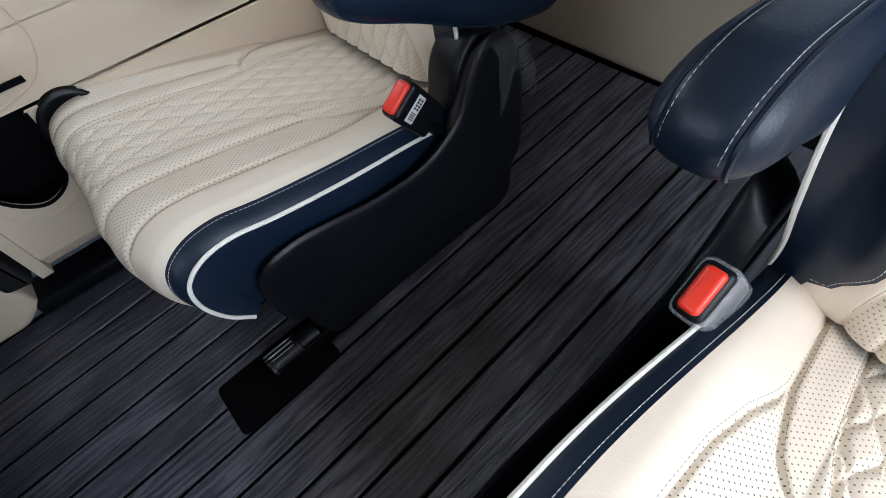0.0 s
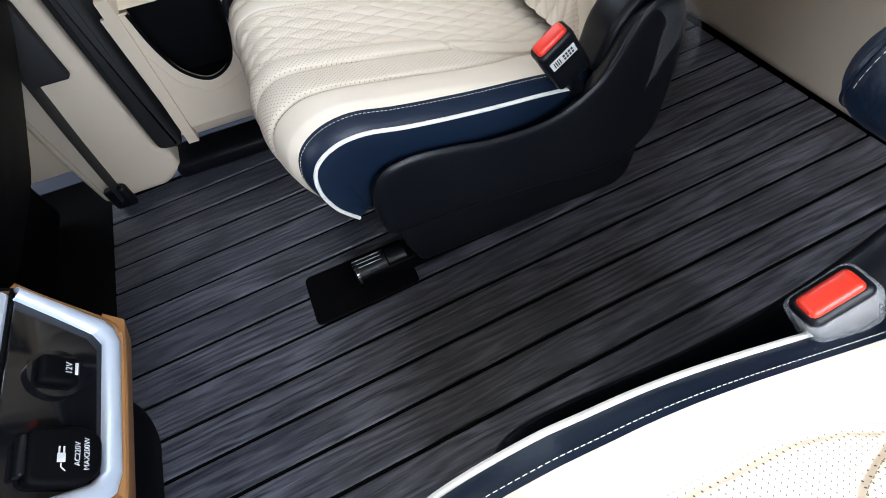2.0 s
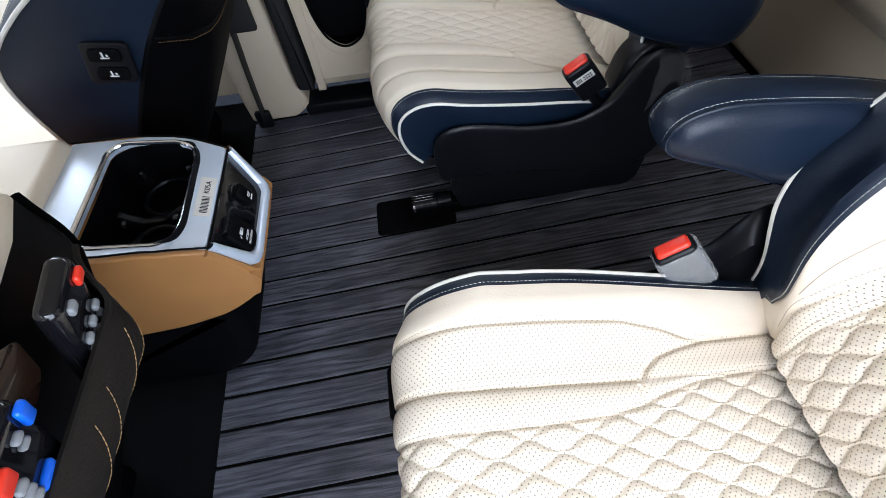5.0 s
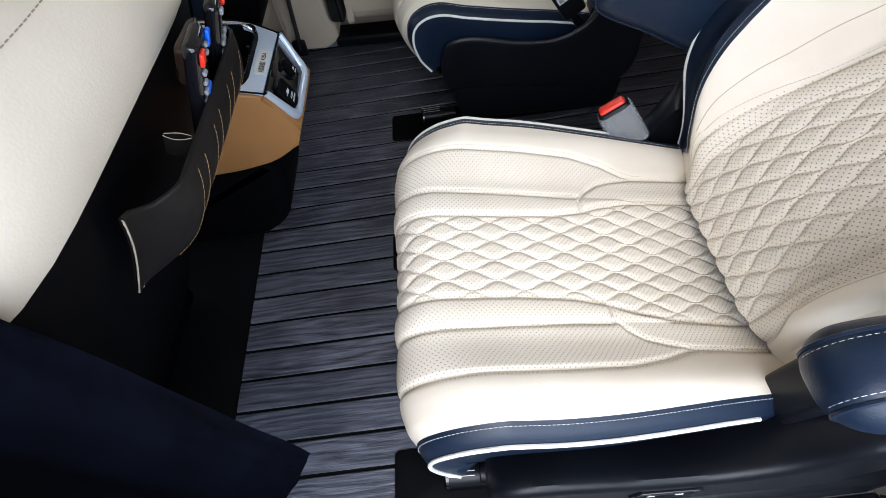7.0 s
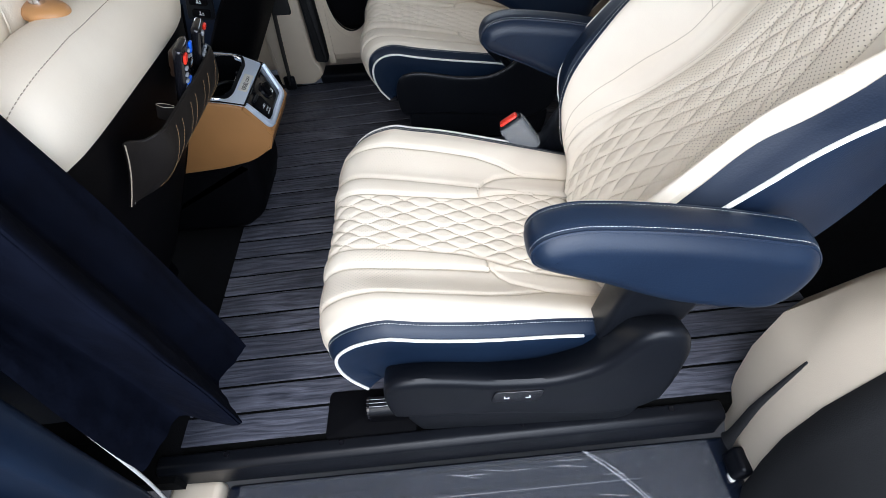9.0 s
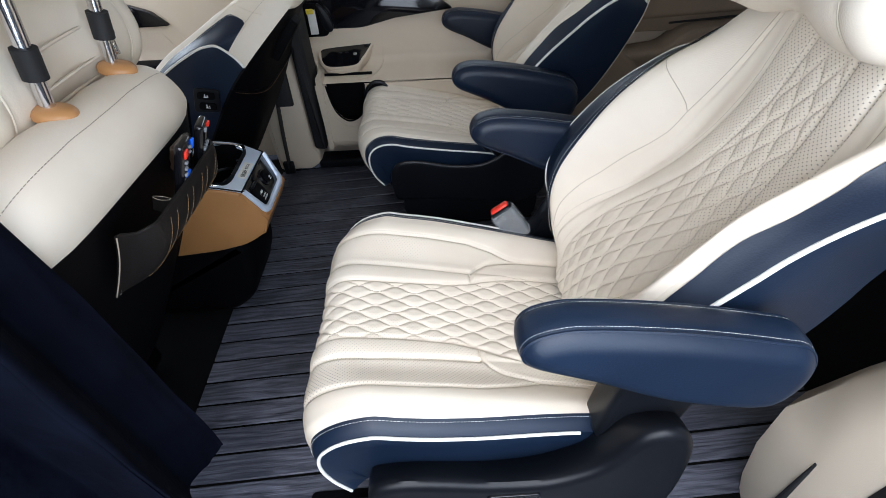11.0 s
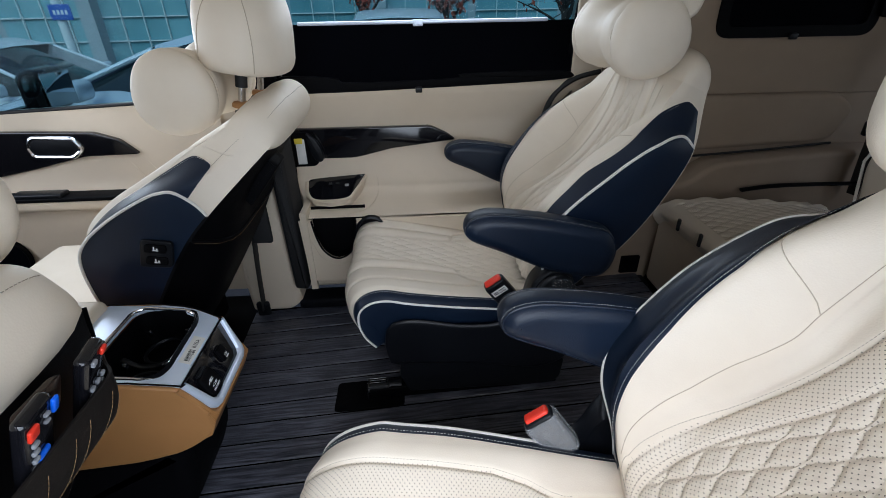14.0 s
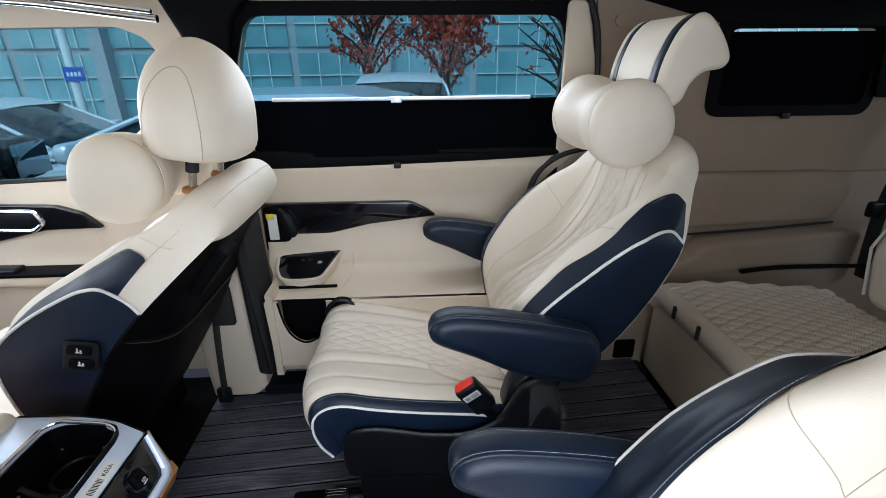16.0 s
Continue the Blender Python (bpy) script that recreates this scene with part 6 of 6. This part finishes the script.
# rear quarter lining
q = thing("quarter_panel", "beige rear side lining with stepped armrest shelf", "side panel", kind="structure")
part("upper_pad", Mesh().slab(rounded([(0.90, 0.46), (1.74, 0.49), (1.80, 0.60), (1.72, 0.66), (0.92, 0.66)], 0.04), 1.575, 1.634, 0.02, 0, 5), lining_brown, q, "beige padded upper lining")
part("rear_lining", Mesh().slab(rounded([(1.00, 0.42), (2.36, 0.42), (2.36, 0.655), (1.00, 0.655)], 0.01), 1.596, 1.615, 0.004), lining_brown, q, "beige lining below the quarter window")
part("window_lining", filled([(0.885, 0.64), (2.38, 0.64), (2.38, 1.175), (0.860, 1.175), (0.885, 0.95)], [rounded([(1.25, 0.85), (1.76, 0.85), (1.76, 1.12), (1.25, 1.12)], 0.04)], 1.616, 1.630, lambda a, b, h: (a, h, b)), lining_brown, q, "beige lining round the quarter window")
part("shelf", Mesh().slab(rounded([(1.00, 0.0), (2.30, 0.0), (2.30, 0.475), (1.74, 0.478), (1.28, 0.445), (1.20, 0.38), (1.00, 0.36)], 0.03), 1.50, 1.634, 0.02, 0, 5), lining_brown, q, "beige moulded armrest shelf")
part("shelf_gap", Mesh().tube([(1.22, 1.572, 0.455), (1.50, 1.572, 0.470), (1.74, 1.572, 0.487)], 0.004, 6), rubber, q)
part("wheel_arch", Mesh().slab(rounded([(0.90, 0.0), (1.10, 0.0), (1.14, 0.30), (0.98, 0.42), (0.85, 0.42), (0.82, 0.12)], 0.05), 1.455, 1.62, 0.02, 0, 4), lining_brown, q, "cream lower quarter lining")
part("black_vent", Mesh().slab(rounded([(0.985, 0.055), (1.055, 0.055), (1.055, 0.125), (0.985, 0.125)], 0.006), 1.447, 1.458, 0.003), matt_black, q, "black vent")
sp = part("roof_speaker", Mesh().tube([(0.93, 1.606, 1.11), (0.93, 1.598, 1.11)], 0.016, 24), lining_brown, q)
qs = thing("quarter_window_shade", "black pleated shade drawn over the rear quarter window", "shade", (0, 1.61, 0))
part("frame", filled(rounded([(1.235, 0.835), (1.775, 0.835), (1.79, 1.13), (1.23, 1.13)], 0.05, 6), [rounded([(1.27, 0.868), (1.742, 0.868), (1.742, 1.088), (1.27, 1.088)], 0.03, 5)], 0.0, 0.018, lambda a, b, h: (a, h, b)), matt_black, qs, "black window frame")
part("pleats", Mesh().grid([[(1.265 + 0.48 * j / 8, 0.012 + (0.004 if i % 2 else 0.0), 0.865 + 0.215 * i / 16) for j in range(9)] for i in range(17)], flip=True), mesh_black, qs, "black pleated cloth")
part("hook", Mesh().rbox((1.50, -0.004, 0.838), (0.026, 0.014, 0.020), 0.004), plastic, qs)
solo("rear_header", Mesh().slab(rounded([(0.98, 1.165), (1.24, 1.10), (1.74, 1.09), (1.77, 0.89), (2.3, 0.87), (2.3, 1.19), (1.02, 1.19)], 0.01), 1.596, 1.606, 0.003), matt_black, "black rail above the quarter window", "trim", "structure")
rb = thing("rear_seat_belt", "black third-row seat belt hanging down the side lining", "seat belt")
part("strap", Mesh().tube(spline([(1.98, 1.56, 1.05), (1.88, 1.52, 0.78), (1.80, 1.48, 0.56), (1.79, 1.46, 0.33)], 6), 0.024, 8, flat=0.14), webbing, rb)
part("guide", Mesh().rbox((1.79, 1.48, 0.56), (0.075, 0.022, 0.05), 0.008), plastic, rb)
solo("belt_slot", Mesh().tube(spline([(1.38, 1.47, 0.360), (1.52, 1.468, 0.372), (1.80, 1.46, 0.372)], 5), 0.012, 8, flat=0.5), matt_black, "black gap behind the folded bench", "trim", "structure")

# ---------------------------------------------------------------- near side: sill, step, pillar, curtain
rail = thing("sill_rail", "black metal sill rail with screws along the floor edge", "rail", kind="structure", m=FLOOR)
part("bar", Mesh().slab(rounded([(-0.040, -0.07), (0.000, -0.07), (0.000, 0.012), (-0.024, 0.014), (-0.036, 0.004)], 0.005), -0.345, 0.80, 0.004, to=lambda a, h, b: (h, a, b)), plastic, rail)
for x in (0.038, 0.404, 0.70, -0.20):
    part("screw", Mesh().tube([(x, -0.010, 0.010), (x, -0.010, 0.0165)], 0.0055, 14), gloss_black, rail)
step = thing("door_step", "black moulded door step under scratched clear film", "step", kind="structure", m=FLOOR)
ZS = -0.085
part("tread", Mesh().rbox((0.31, -0.165, ZS - 0.02), (1.09, 0.25, 0.04), 0.012), step_plastic, step)
rib = rounded([(-0.13, -0.085), (0.09, -0.078), (0.12, -0.062), (0.66, -0.050), (0.70, -0.075), (0.68, -0.20), (-0.13, -0.20)], 0.02)
part("raised_pad", Mesh().slab(rib, ZS - 0.002, ZS + 0.005, 0.003, to=lambda a, h, b: (a, b, h)), step_plastic, step)
for y in (-0.105, -0.14, -0.175):
    part("rib", Mesh().rbox((0.30, y, ZS + 0.007), (0.66, 0.010, 0.006), 0.0025), step_plastic, step)
part("film", Mesh().grid([[(-0.20 + 0.98 * i / 40, -0.05 - 0.22 * j / 12, ZS + 0.0125 + 0.0025 * noise.noise(Vector((i * 0.35, j * 0.6, 0)))) for j in range(13)] for i in range(41)], flip=True), film_step, step, "scratched clear protective film")
fold = Mesh().tube(spline([(0.525, -0.048, ZS + 0.015), (0.565, -0.085, ZS + 0.018), (0.61, -0.130, ZS + 0.016), (0.66, -0.20, ZS + 0.017)], 6), 0.0016, 6).tube(spline([(0.532, -0.050, ZS + 0.015), (0.58, -0.088, ZS + 0.017), (0.625, -0.140, ZS + 0.016), (0.67, -0.20, ZS + 0.016)], 6), 0.0010, 6)
part("film_fold", fold, film_wrap, step, "creased fold of film")
rng = random.Random(4)
for k in range(14):
    x, y = (rng.uniform(0.22, 0.52), rng.uniform(-0.075, -0.06)) if k < 8 else (rng.uniform(-0.1, 0.6), rng.uniform(-0.20, -0.08))
    part("scratch", Mesh().tube([(x, y, ZS + 0.0165), (x + rng.uniform(0.02, 0.06), y - rng.uniform(0.0, 0.008), ZS + 0.0165)], 0.0006, 4), film_wrap, step)
solo("step_end", Mesh().rbox((-0.285, -0.14, -0.10), (0.11, 0.20, 0.05), 0.015), cream_trim, "cream corner at the end of the step", "trim", "structure")
solo("body_side", Mesh().box((0.27, -0.235, -0.19), (1.40, 0.03, 0.17)), plastic, "dark lower body side under the door", "body", "structure")
# wheel-arch lining at the rear of the opening
trim = Mesh()
sec = []
for z in (-0.06, 0.0, 0.08, 0.18, 0.28, 0.38, 0.48, 0.58, 0.72, 0.90, 1.16):
    bulge = lerp_table(z, [(-0.06, 0.0), (0.10, 0.03), (0.30, 0.045), (0.45, 0.0), (0.7, -0.06), (1.16, -0.06)])
    xs = lerp_table(z, [(-0.06, 0.835), (0.05, 0.812), (0.20, 0.800), (0.30, 0.815), (0.42, 0.86), (0.55, 0.92), (0.75, 0.98), (1.16, 0.96)])
    sec.append([(xs, -0.15, z), (xs - 0.004, -0.08, z), (xs, -0.02, z), (xs + 0.02, 0.03 + bulge, z), (xs + 0.07, 0.055 + bulge, z), (xs + 0.25, 0.065 + bulge, z), (xs + 0.60, 0.05 + bulge, z), (1.70, -0.15, z)])
trim.loft(sec, True)
wl2 = thing("wheel_arch_lining", "cream leather wheel-arch lining beside the door opening", "side panel", kind="structure")
part("lining", trim, cream_trim, wl2)
part("belt_strap", Mesh().tube(spline([(0.806, -0.045, -0.01), (0.799, -0.039, 0.08), (0.795, -0.034, 0.165), (0.806, -0.026, 0.30)], 5), [0.020, 0.016, 0.013, 0.011, 0.011, 0.010, 0.010, 0.009, 0.009, 0.008, 0.007, 0.006, 0.005, 0.004, 0.003, 0.002], 8, flat=0.3), webbing, wl2, "black belt strap through a slit")
part("belt_latch", Mesh().rbox((0.812, -0.085, -0.01), (0.03, 0.05, 0.06), 0.010), plastic, wl2, "black latch")
part("catch", Mesh().rbox((0.808, -0.100, -0.052), (0.012, 0.018, 0.020), 0.005), white_pipe, wl2, "white plastic catch")
lip = []
for z in (-0.10, 0.0, 0.08, 0.18, 0.28, 0.38, 0.48, 0.58, 0.72, 0.90, 1.16):
    xs = lerp_table(z, [(-0.06, 0.835), (0.05, 0.812), (0.20, 0.800), (0.30, 0.815), (0.42, 0.86), (0.55, 0.92), (0.75, 0.98), (1.16, 0.96)])
    yb = -0.116 + 0.085 * (min(z, 0.6) + 0.055)
    lip.append([(xs - 0.006, yb, z), (xs - 0.020, yb - 0.02, z), (xs - 0.020, yb - 0.05, z), (xs - 0.012, -0.215, z), (xs + 0.05, -0.215, z), (xs + 0.05, yb, z)])
solo("opening_rubber", Mesh().loft(lip, True), rubber, "broad black rubber edge of the door opening", "seal", "structure")
solo("opening_seal", Mesh().tube(spline([(0.86, -0.17, -0.08), (0.90, -0.17, 0.10), (1.0, -0.17, 0.35), (1.06, -0.17, 0.6), (1.05, -0.17, 1.0)], 8), 0.03, 10), rubber, "thick black seal of the door opening", "seal", "structure")
# front pillar of the opening with navy leather and piping
pb = thing("pillar_trim_near", "navy leather covered pillar trim with white piping", "trim", kind="structure")
part("cover", Mesh().slab(rounded([(-0.52, -0.04), (-0.30, -0.04), (-0.26, 0.10), (-0.225, 0.37), (-0.19, 0.60), (-0.30, 1.0), (-0.40, 1.16), (-0.52, 1.16)], 0.03), -0.16, -0.105, 0.015, 0, 4), navy, pb)
part("piping", Mesh().tube(spline([(-0.285, -0.103, 0.0), (-0.245, -0.101, 0.16), (-0.205, -0.101, 0.37), (-0.168, -0.101, 0.58), (-0.25, -0.101, 0.9)], 6), 0.0028, 8), white_pipe, pb, "white piping")
part("outer_seal", Mesh().tube(spline([(-0.34, -0.17, -0.05), (-0.34, -0.185, 0.3), (-0.32, -0.19, 0.6), (-0.36, -0.185, 1.1)], 6), 0.025, 10), rubber, pb, "black rubber door seal")


def curtain():
    """Dark pleated cloth hanging at the front of the opening."""
    foot = spline([(-0.052, 0.039), (-0.064, 0.012), (-0.079, -0.020), (-0.055, -0.052), (-0.032, -0.082), (-0.078, -0.074), (-0.120, -0.065), (-0.134, -0.100), (-0.145, -0.137)], 8)
    head = spline([(-0.135, 0.030), (-0.120, 0.010), (-0.150, -0.010), (-0.115, -0.035), (-0.105, -0.055), (-0.140, -0.070), (-0.125, -0.090), (-0.110, -0.105), (-0.085, -0.115)], 8)
    sheets = []
    for th in (0.0, 0.0025):
        rows = []
        for i in range(45):
            u = i / 44
            k = sstep(0.0, 1.0, u ** 0.8)
            row = []
            for j, (f, g) in enumerate(zip(foot, head)):
                n = noise.noise(Vector((j * 0.11, u * 4.0, 2.0)))
                n2 = noise.noise(Vector((j * 0.3, u * 9.0, 7.0)))
                row.append((f.x + (g.x - f.x) * k + 0.010 * n * u + 0.003 * n2 + th, f.y + (g.y - f.y) * k + 0.008 * n * u + th, 0.330 + 0.84 * u))
            rows.append(row)
        sheets.append(rows)
    ms = Mesh().grid(sheets[0]).grid(sheets[1], flip=True)
    ms.grid([sheets[0][0], sheets[1][0]], flip=True)
    return ms


solo("curtain", curtain(), fabric, "dark navy cloth curtain gathered beside the open door", "curtain")

# ---------------------------------------------------------------- outside
paint_silver = grain(material("silver_car_paint", (0.45, 0.52, 0.58), 0.25, 0.3), (0.74, 0.80, 0.86), (0.68, 0.75, 0.81), 2.0, 400.0, 0.02, (0.15, 0.25))
paint_white = grain(material("white_car_paint", (0.75, 0.78, 0.8), 0.25), (0.76, 0.79, 0.81), (0.70, 0.73, 0.76), 2.0, 400.0, 0.02, (0.15, 0.25))
car_glass = material("dark_car_glass", (0.02, 0.03, 0.035), 0.06)
tyre_mat = material("tyre_rubber", (0.012, 0.012, 0.013), 0.85)
lamp_mat = material("lamp_glass", (0.6, 0.62, 0.65), 0.1)


def parked_car(label, paint, m, tall=1.0, belt=1.0):
    """A saloon or estate, nose along +x, resting on the ground plane."""
    t = thing("parked_car", label, "car", m=m, group="parked cars")
    W = 0.90
    prof = [(-2.25, 0.45, 0.86), (-2.15, 0.30, 0.95), (-1.6, 0.24, 0.98), (-0.9, 0.22, 0.99), (0.0, 0.22, 0.97), (0.9, 0.22, 0.94), (1.5, 0.24, 0.88), (2.0, 0.28, 0.78), (2.22, 0.36, 0.66), (2.28, 0.45, 0.58)]
    rings = []
    for x, z0, z1 in prof:
        w = W * (1 - 0.10 * (abs(x) / 2.28) ** 4)
        z1 *= tall * belt
        rings.append([(x, -w * 0.92, z0), (x, -w, z0 + 0.12), (x, -w, (z0 + z1) / 2), (x, -w * 0.97, z1 - 0.08), (x, -w * 0.86, z1), (x, 0, z1 + 0.03), (x, w * 0.86, z1), (x, w * 0.97, z1 - 0.08), (x, w, (z0 + z1) / 2), (x, w, z0 + 0.12), (x, w * 0.92, z0)])
    part("body", Mesh().loft(rings, True, flip=True), paint, t)
    cab = []
    h = 1.46 * tall
    for x, zt, k in ((-2.0, 0.98 * tall * belt, 0.88), (-1.35, h - 0.08, 0.74), (-0.9, h, 0.70), (0.1, h - 0.01, 0.70), (0.45, h - 0.09, 0.72), (1.15, 0.93 * tall * belt, 0.86)):
        cab.append([(x, -W * 0.93, 0.90 * tall * belt), (x, -W * k, zt - 0.05), (x, -W * k * 0.92, zt), (x, 0, zt + 0.02), (x, W * k * 0.92, zt), (x, W * k, zt - 0.05), (x, W * 0.93, 0.90 * tall * belt)])
    part("glasshouse", Mesh().loft(cab, True, flip=True), car_glass, t, "dark glass cabin")
    roof = [[Vector(p) * 1.0 + Vector((0, 0, 0.006)) for p in c[1:6]] for c in cab[1:5]]
    part("roof", Mesh().grid(roof, flip=True), paint, t)
    for s in (-1, 1):
        for pts in (((-2.0, 0.93, 0.97 * tall * belt), (-1.35, 0.742, h - 0.10)), ((0.45, 0.725, h - 0.11), (1.15, 0.865, 0.93 * tall * belt)), ((-0.35, 0.93, 0.93 * tall * belt), (-0.30, 0.71, h - 0.05))):
            part("pillar", Mesh().tube([(a, s * W * b, c) for a, b, c in pts], 0.020, 8), paint, t)
        part("headlamp", Mesh().rbox((2.12, s * 0.66, 0.60), (0.22, 0.34, 0.12), 0.04), lamp_mat, t)
        part("door_mirror", Mesh().rbox((0.82, s * 1.0, 0.98 * tall * belt), (0.12, 0.20, 0.13), 0.04), paint, t)
        for x in (-1.4, 1.42):
            wh = part("wheel", Mesh().tube([(x, s * 0.70, 0.33), (x, s * 0.91, 0.33)], 0.33, 28), tyre_mat, t)
            part("rim", Mesh().tube([(x, s * 0.80, 0.33), (x, s * 0.918, 0.33)], 0.22, 20), steel, wh)
    return t


GZ = -0.68
parked_car("silver-blue saloon parked beside the van, bonnet below the front window", paint_silver, pose(-1.08, 4.30, GZ, 0, 0, 178), 1.0, 1.165)
parked_car("white saloon parked further along the row", paint_white, pose(-4.85, 6.28, GZ), 0.87)
parked_car("silver estate car parked with its nose to the van", paint_white, pose(0.10, 7.6, GZ, 0, 0, -90), 1.0)

bglass = grain(material("teal_facade_glass", (0.25, 0.50, 0.55), 0.15), (0.34, 0.58, 0.62), (0.12, 0.28, 0.32), 0.25, 8.0, 0.02, (0.05, 0.2))
bstone = grain(material("pale_facade_panel", (0.4, 0.45, 0.47), 0.6), (0.42, 0.47, 0.49), (0.34, 0.38, 0.40), 0.5, 30.0, 0.1, (0.5, 0.7))
mullion_mat = material("pale_mullion_paint", (0.72, 0.76, 0.74), 0.5)
bld = thing("office_building", "glass fronted office building with a grid of pale mullions", "building", (0, 13.0, GZ))
part("wall", Mesh().box((0, 3.2, 5.0), (46, 6.0, 10.0)), bstone, bld, "pale panelled wall")
for i in range(18):
    for j in range(3):
        w = part("window", Mesh().box((-20 + 2.3 * i, 0.17, 1.05 + 1.75 * j), (2.1, 0.06, 1.6)), bglass, bld, "teal glass window")
        for k in range(1, 4):
            part("mullion", Mesh().box((-21.05 + 2.3 * i + 0.525 * k, 0.11, 1.05 + 1.75 * j), (0.024, 0.05, 1.6)), mullion_mat, w)
        for dz in (-0.27, 0.27):
            part("transom", Mesh().box((-20 + 2.3 * i, 0.11, 1.05 + 1.75 * j + dz), (2.1, 0.05, 0.024)), mullion_mat, w)
for i in range(0, 18, 3):
    part("column", Mesh().box((-21.15 + 2.3 * i, 0.0, 5.0), (0.32, 0.4, 10.0)), bstone, bld, "pale column")

bark = grain(material("bark", (0.05, 0.04, 0.035), 0.9), (0.065, 0.05, 0.042), (0.035, 0.028, 0.024), 6.0, 60.0, 0.8)
leaf_red = material("red_maple_leaf", (0.42, 0.055, 0.025), 0.6)


def tree(label, x, y, height, spread, leaves, leaf_mat, seed):
    rng = random.Random(seed)
    t = thing("tree", label, "tree", (x, y, GZ), "trees in front of the building")
    ms = Mesh()
    ends = []
    ms.tube(spline([(0, 0, 0), (0.05, 0.02, height * 0.25), (-0.04, 0, height * 0.45), (0.02, 0.03, height * 0.62)], 5), [0.11 - 0.075 * i / 15 for i in range(16)], 8)
    for k in range(16):
        a = k * 2.4
        z = height * (0.30 + 0.32 * k / 16)
        r = spread * rng.uniform(0.55, 1.0)
        end = Vector((math.cos(a) * r, math.sin(a) * r, z + height * rng.uniform(0.12, 0.34)))
        path = spline([(0, 0, z), (end.x * 0.35, end.y * 0.35, z + (end.z - z) * 0.5), tuple(end)], 5)
        ms.tube(path, [0.04 - 0.033 * i / 10 for i in range(11)], 6)
        ends += path[3:]
        for b in range(3):
            p = path[4 + 2 * b]
            q = p + Vector((rng.uniform(-0.5, 0.5), rng.uniform(-0.5, 0.5), rng.uniform(0.05, 0.5))) * spread * 0.5
            ms.tube([p, p.lerp(q, 0.5) + Vector((0, 0, 0.04)), q], [0.012, 0.008, 0.003], 5)
            ends += [p.lerp(q, f) for f in (0.4, 0.7, 1.0)]
    part("trunk", ms, bark, t, "dark trunk and limbs")
    if leaves:
        lf = Mesh()
        for _ in range(leaves):
            c = rng.choice(ends) + Vector((rng.gauss(0, 0.10), rng.gauss(0, 0.10), rng.gauss(0, 0.09))) * spread * 0.6
            m = Matrix.Translation(c) @ Euler((rng.uniform(0, 6), rng.uniform(0, 6), rng.uniform(0, 6))).to_matrix().to_4x4()
            s = rng.uniform(0.035, 0.075)
            lf.add([m @ Vector(p) for p in ((-s, 0, 0), (0, -s * 0.6, s * 0.2), (s, 0, 0), (0, s * 0.6, s * 0.2))], [(0, 1, 2), (0, 2, 3)])
        tagged(part("crown", lf, leaf_mat, t, "small turning leaves"), kind="stuff")
    return t


tree("small maple tree with red autumn leaves", 0.9, 9.2, 3.6, 1.3, 2000, leaf_red, 3)
tree("small maple tree with sparse red leaves", -0.6, 10.2, 3.8, 1.2, 900, leaf_red, 5)
tree("bare branched shrub beside the building", 3.2, 9.6, 3.2, 1.4, 60, leaf_red, 8)
pole = thing("sign_post", "grey lamp post with a small blue number plate", "sign post", (-4.25, 7.05, GZ))
part("post", Mesh().tube([(0, 0, 0), (0, 0, 5.0)], 0.055, 14), mullion_mat, pole)
plate = part("plate", Mesh().rbox((0.06, -0.070, 1.54), (0.27, 0.012, 0.18), 0.004), material("blue_sign_plate", (0.02, 0.10, 0.45), 0.4), pole, "small blue plate")
for k in range(4):
    part("print_bar", Mesh().box((-0.015 + 0.05 * k, -0.0775, 1.54), (0.030, 0.002, 0.055)), white_print, plate)

# ---------------------------------------------------------------- floor planks
PITCH, Y_REF = 0.0645, 0.9185
plank = Mesh()
w2, h, L2 = (PITCH - 0.0062) / 2, 0.0, (FX1 - FX0) / 2
plank_prof = [(-w2, -0.010), (-w2, -0.0018), (-w2 + 0.0018, 0.0), (w2 - 0.0018, 0.0), (w2, -0.0018), (w2, -0.010)]
plank.loft([[(-L2, a, b) for a, b in plank_prof], [(L2, a, b) for a, b in plank_prof]], True, flip=False)
plank_data = plank.data("plank", [wood], False)
for k in range(-14, 8):
    part("plank", plank_data, wood, floor, m=Matrix.Translation(((FX0 + FX1) / 2, Y_REF + PITCH * (k + 0.5), 0.0)))
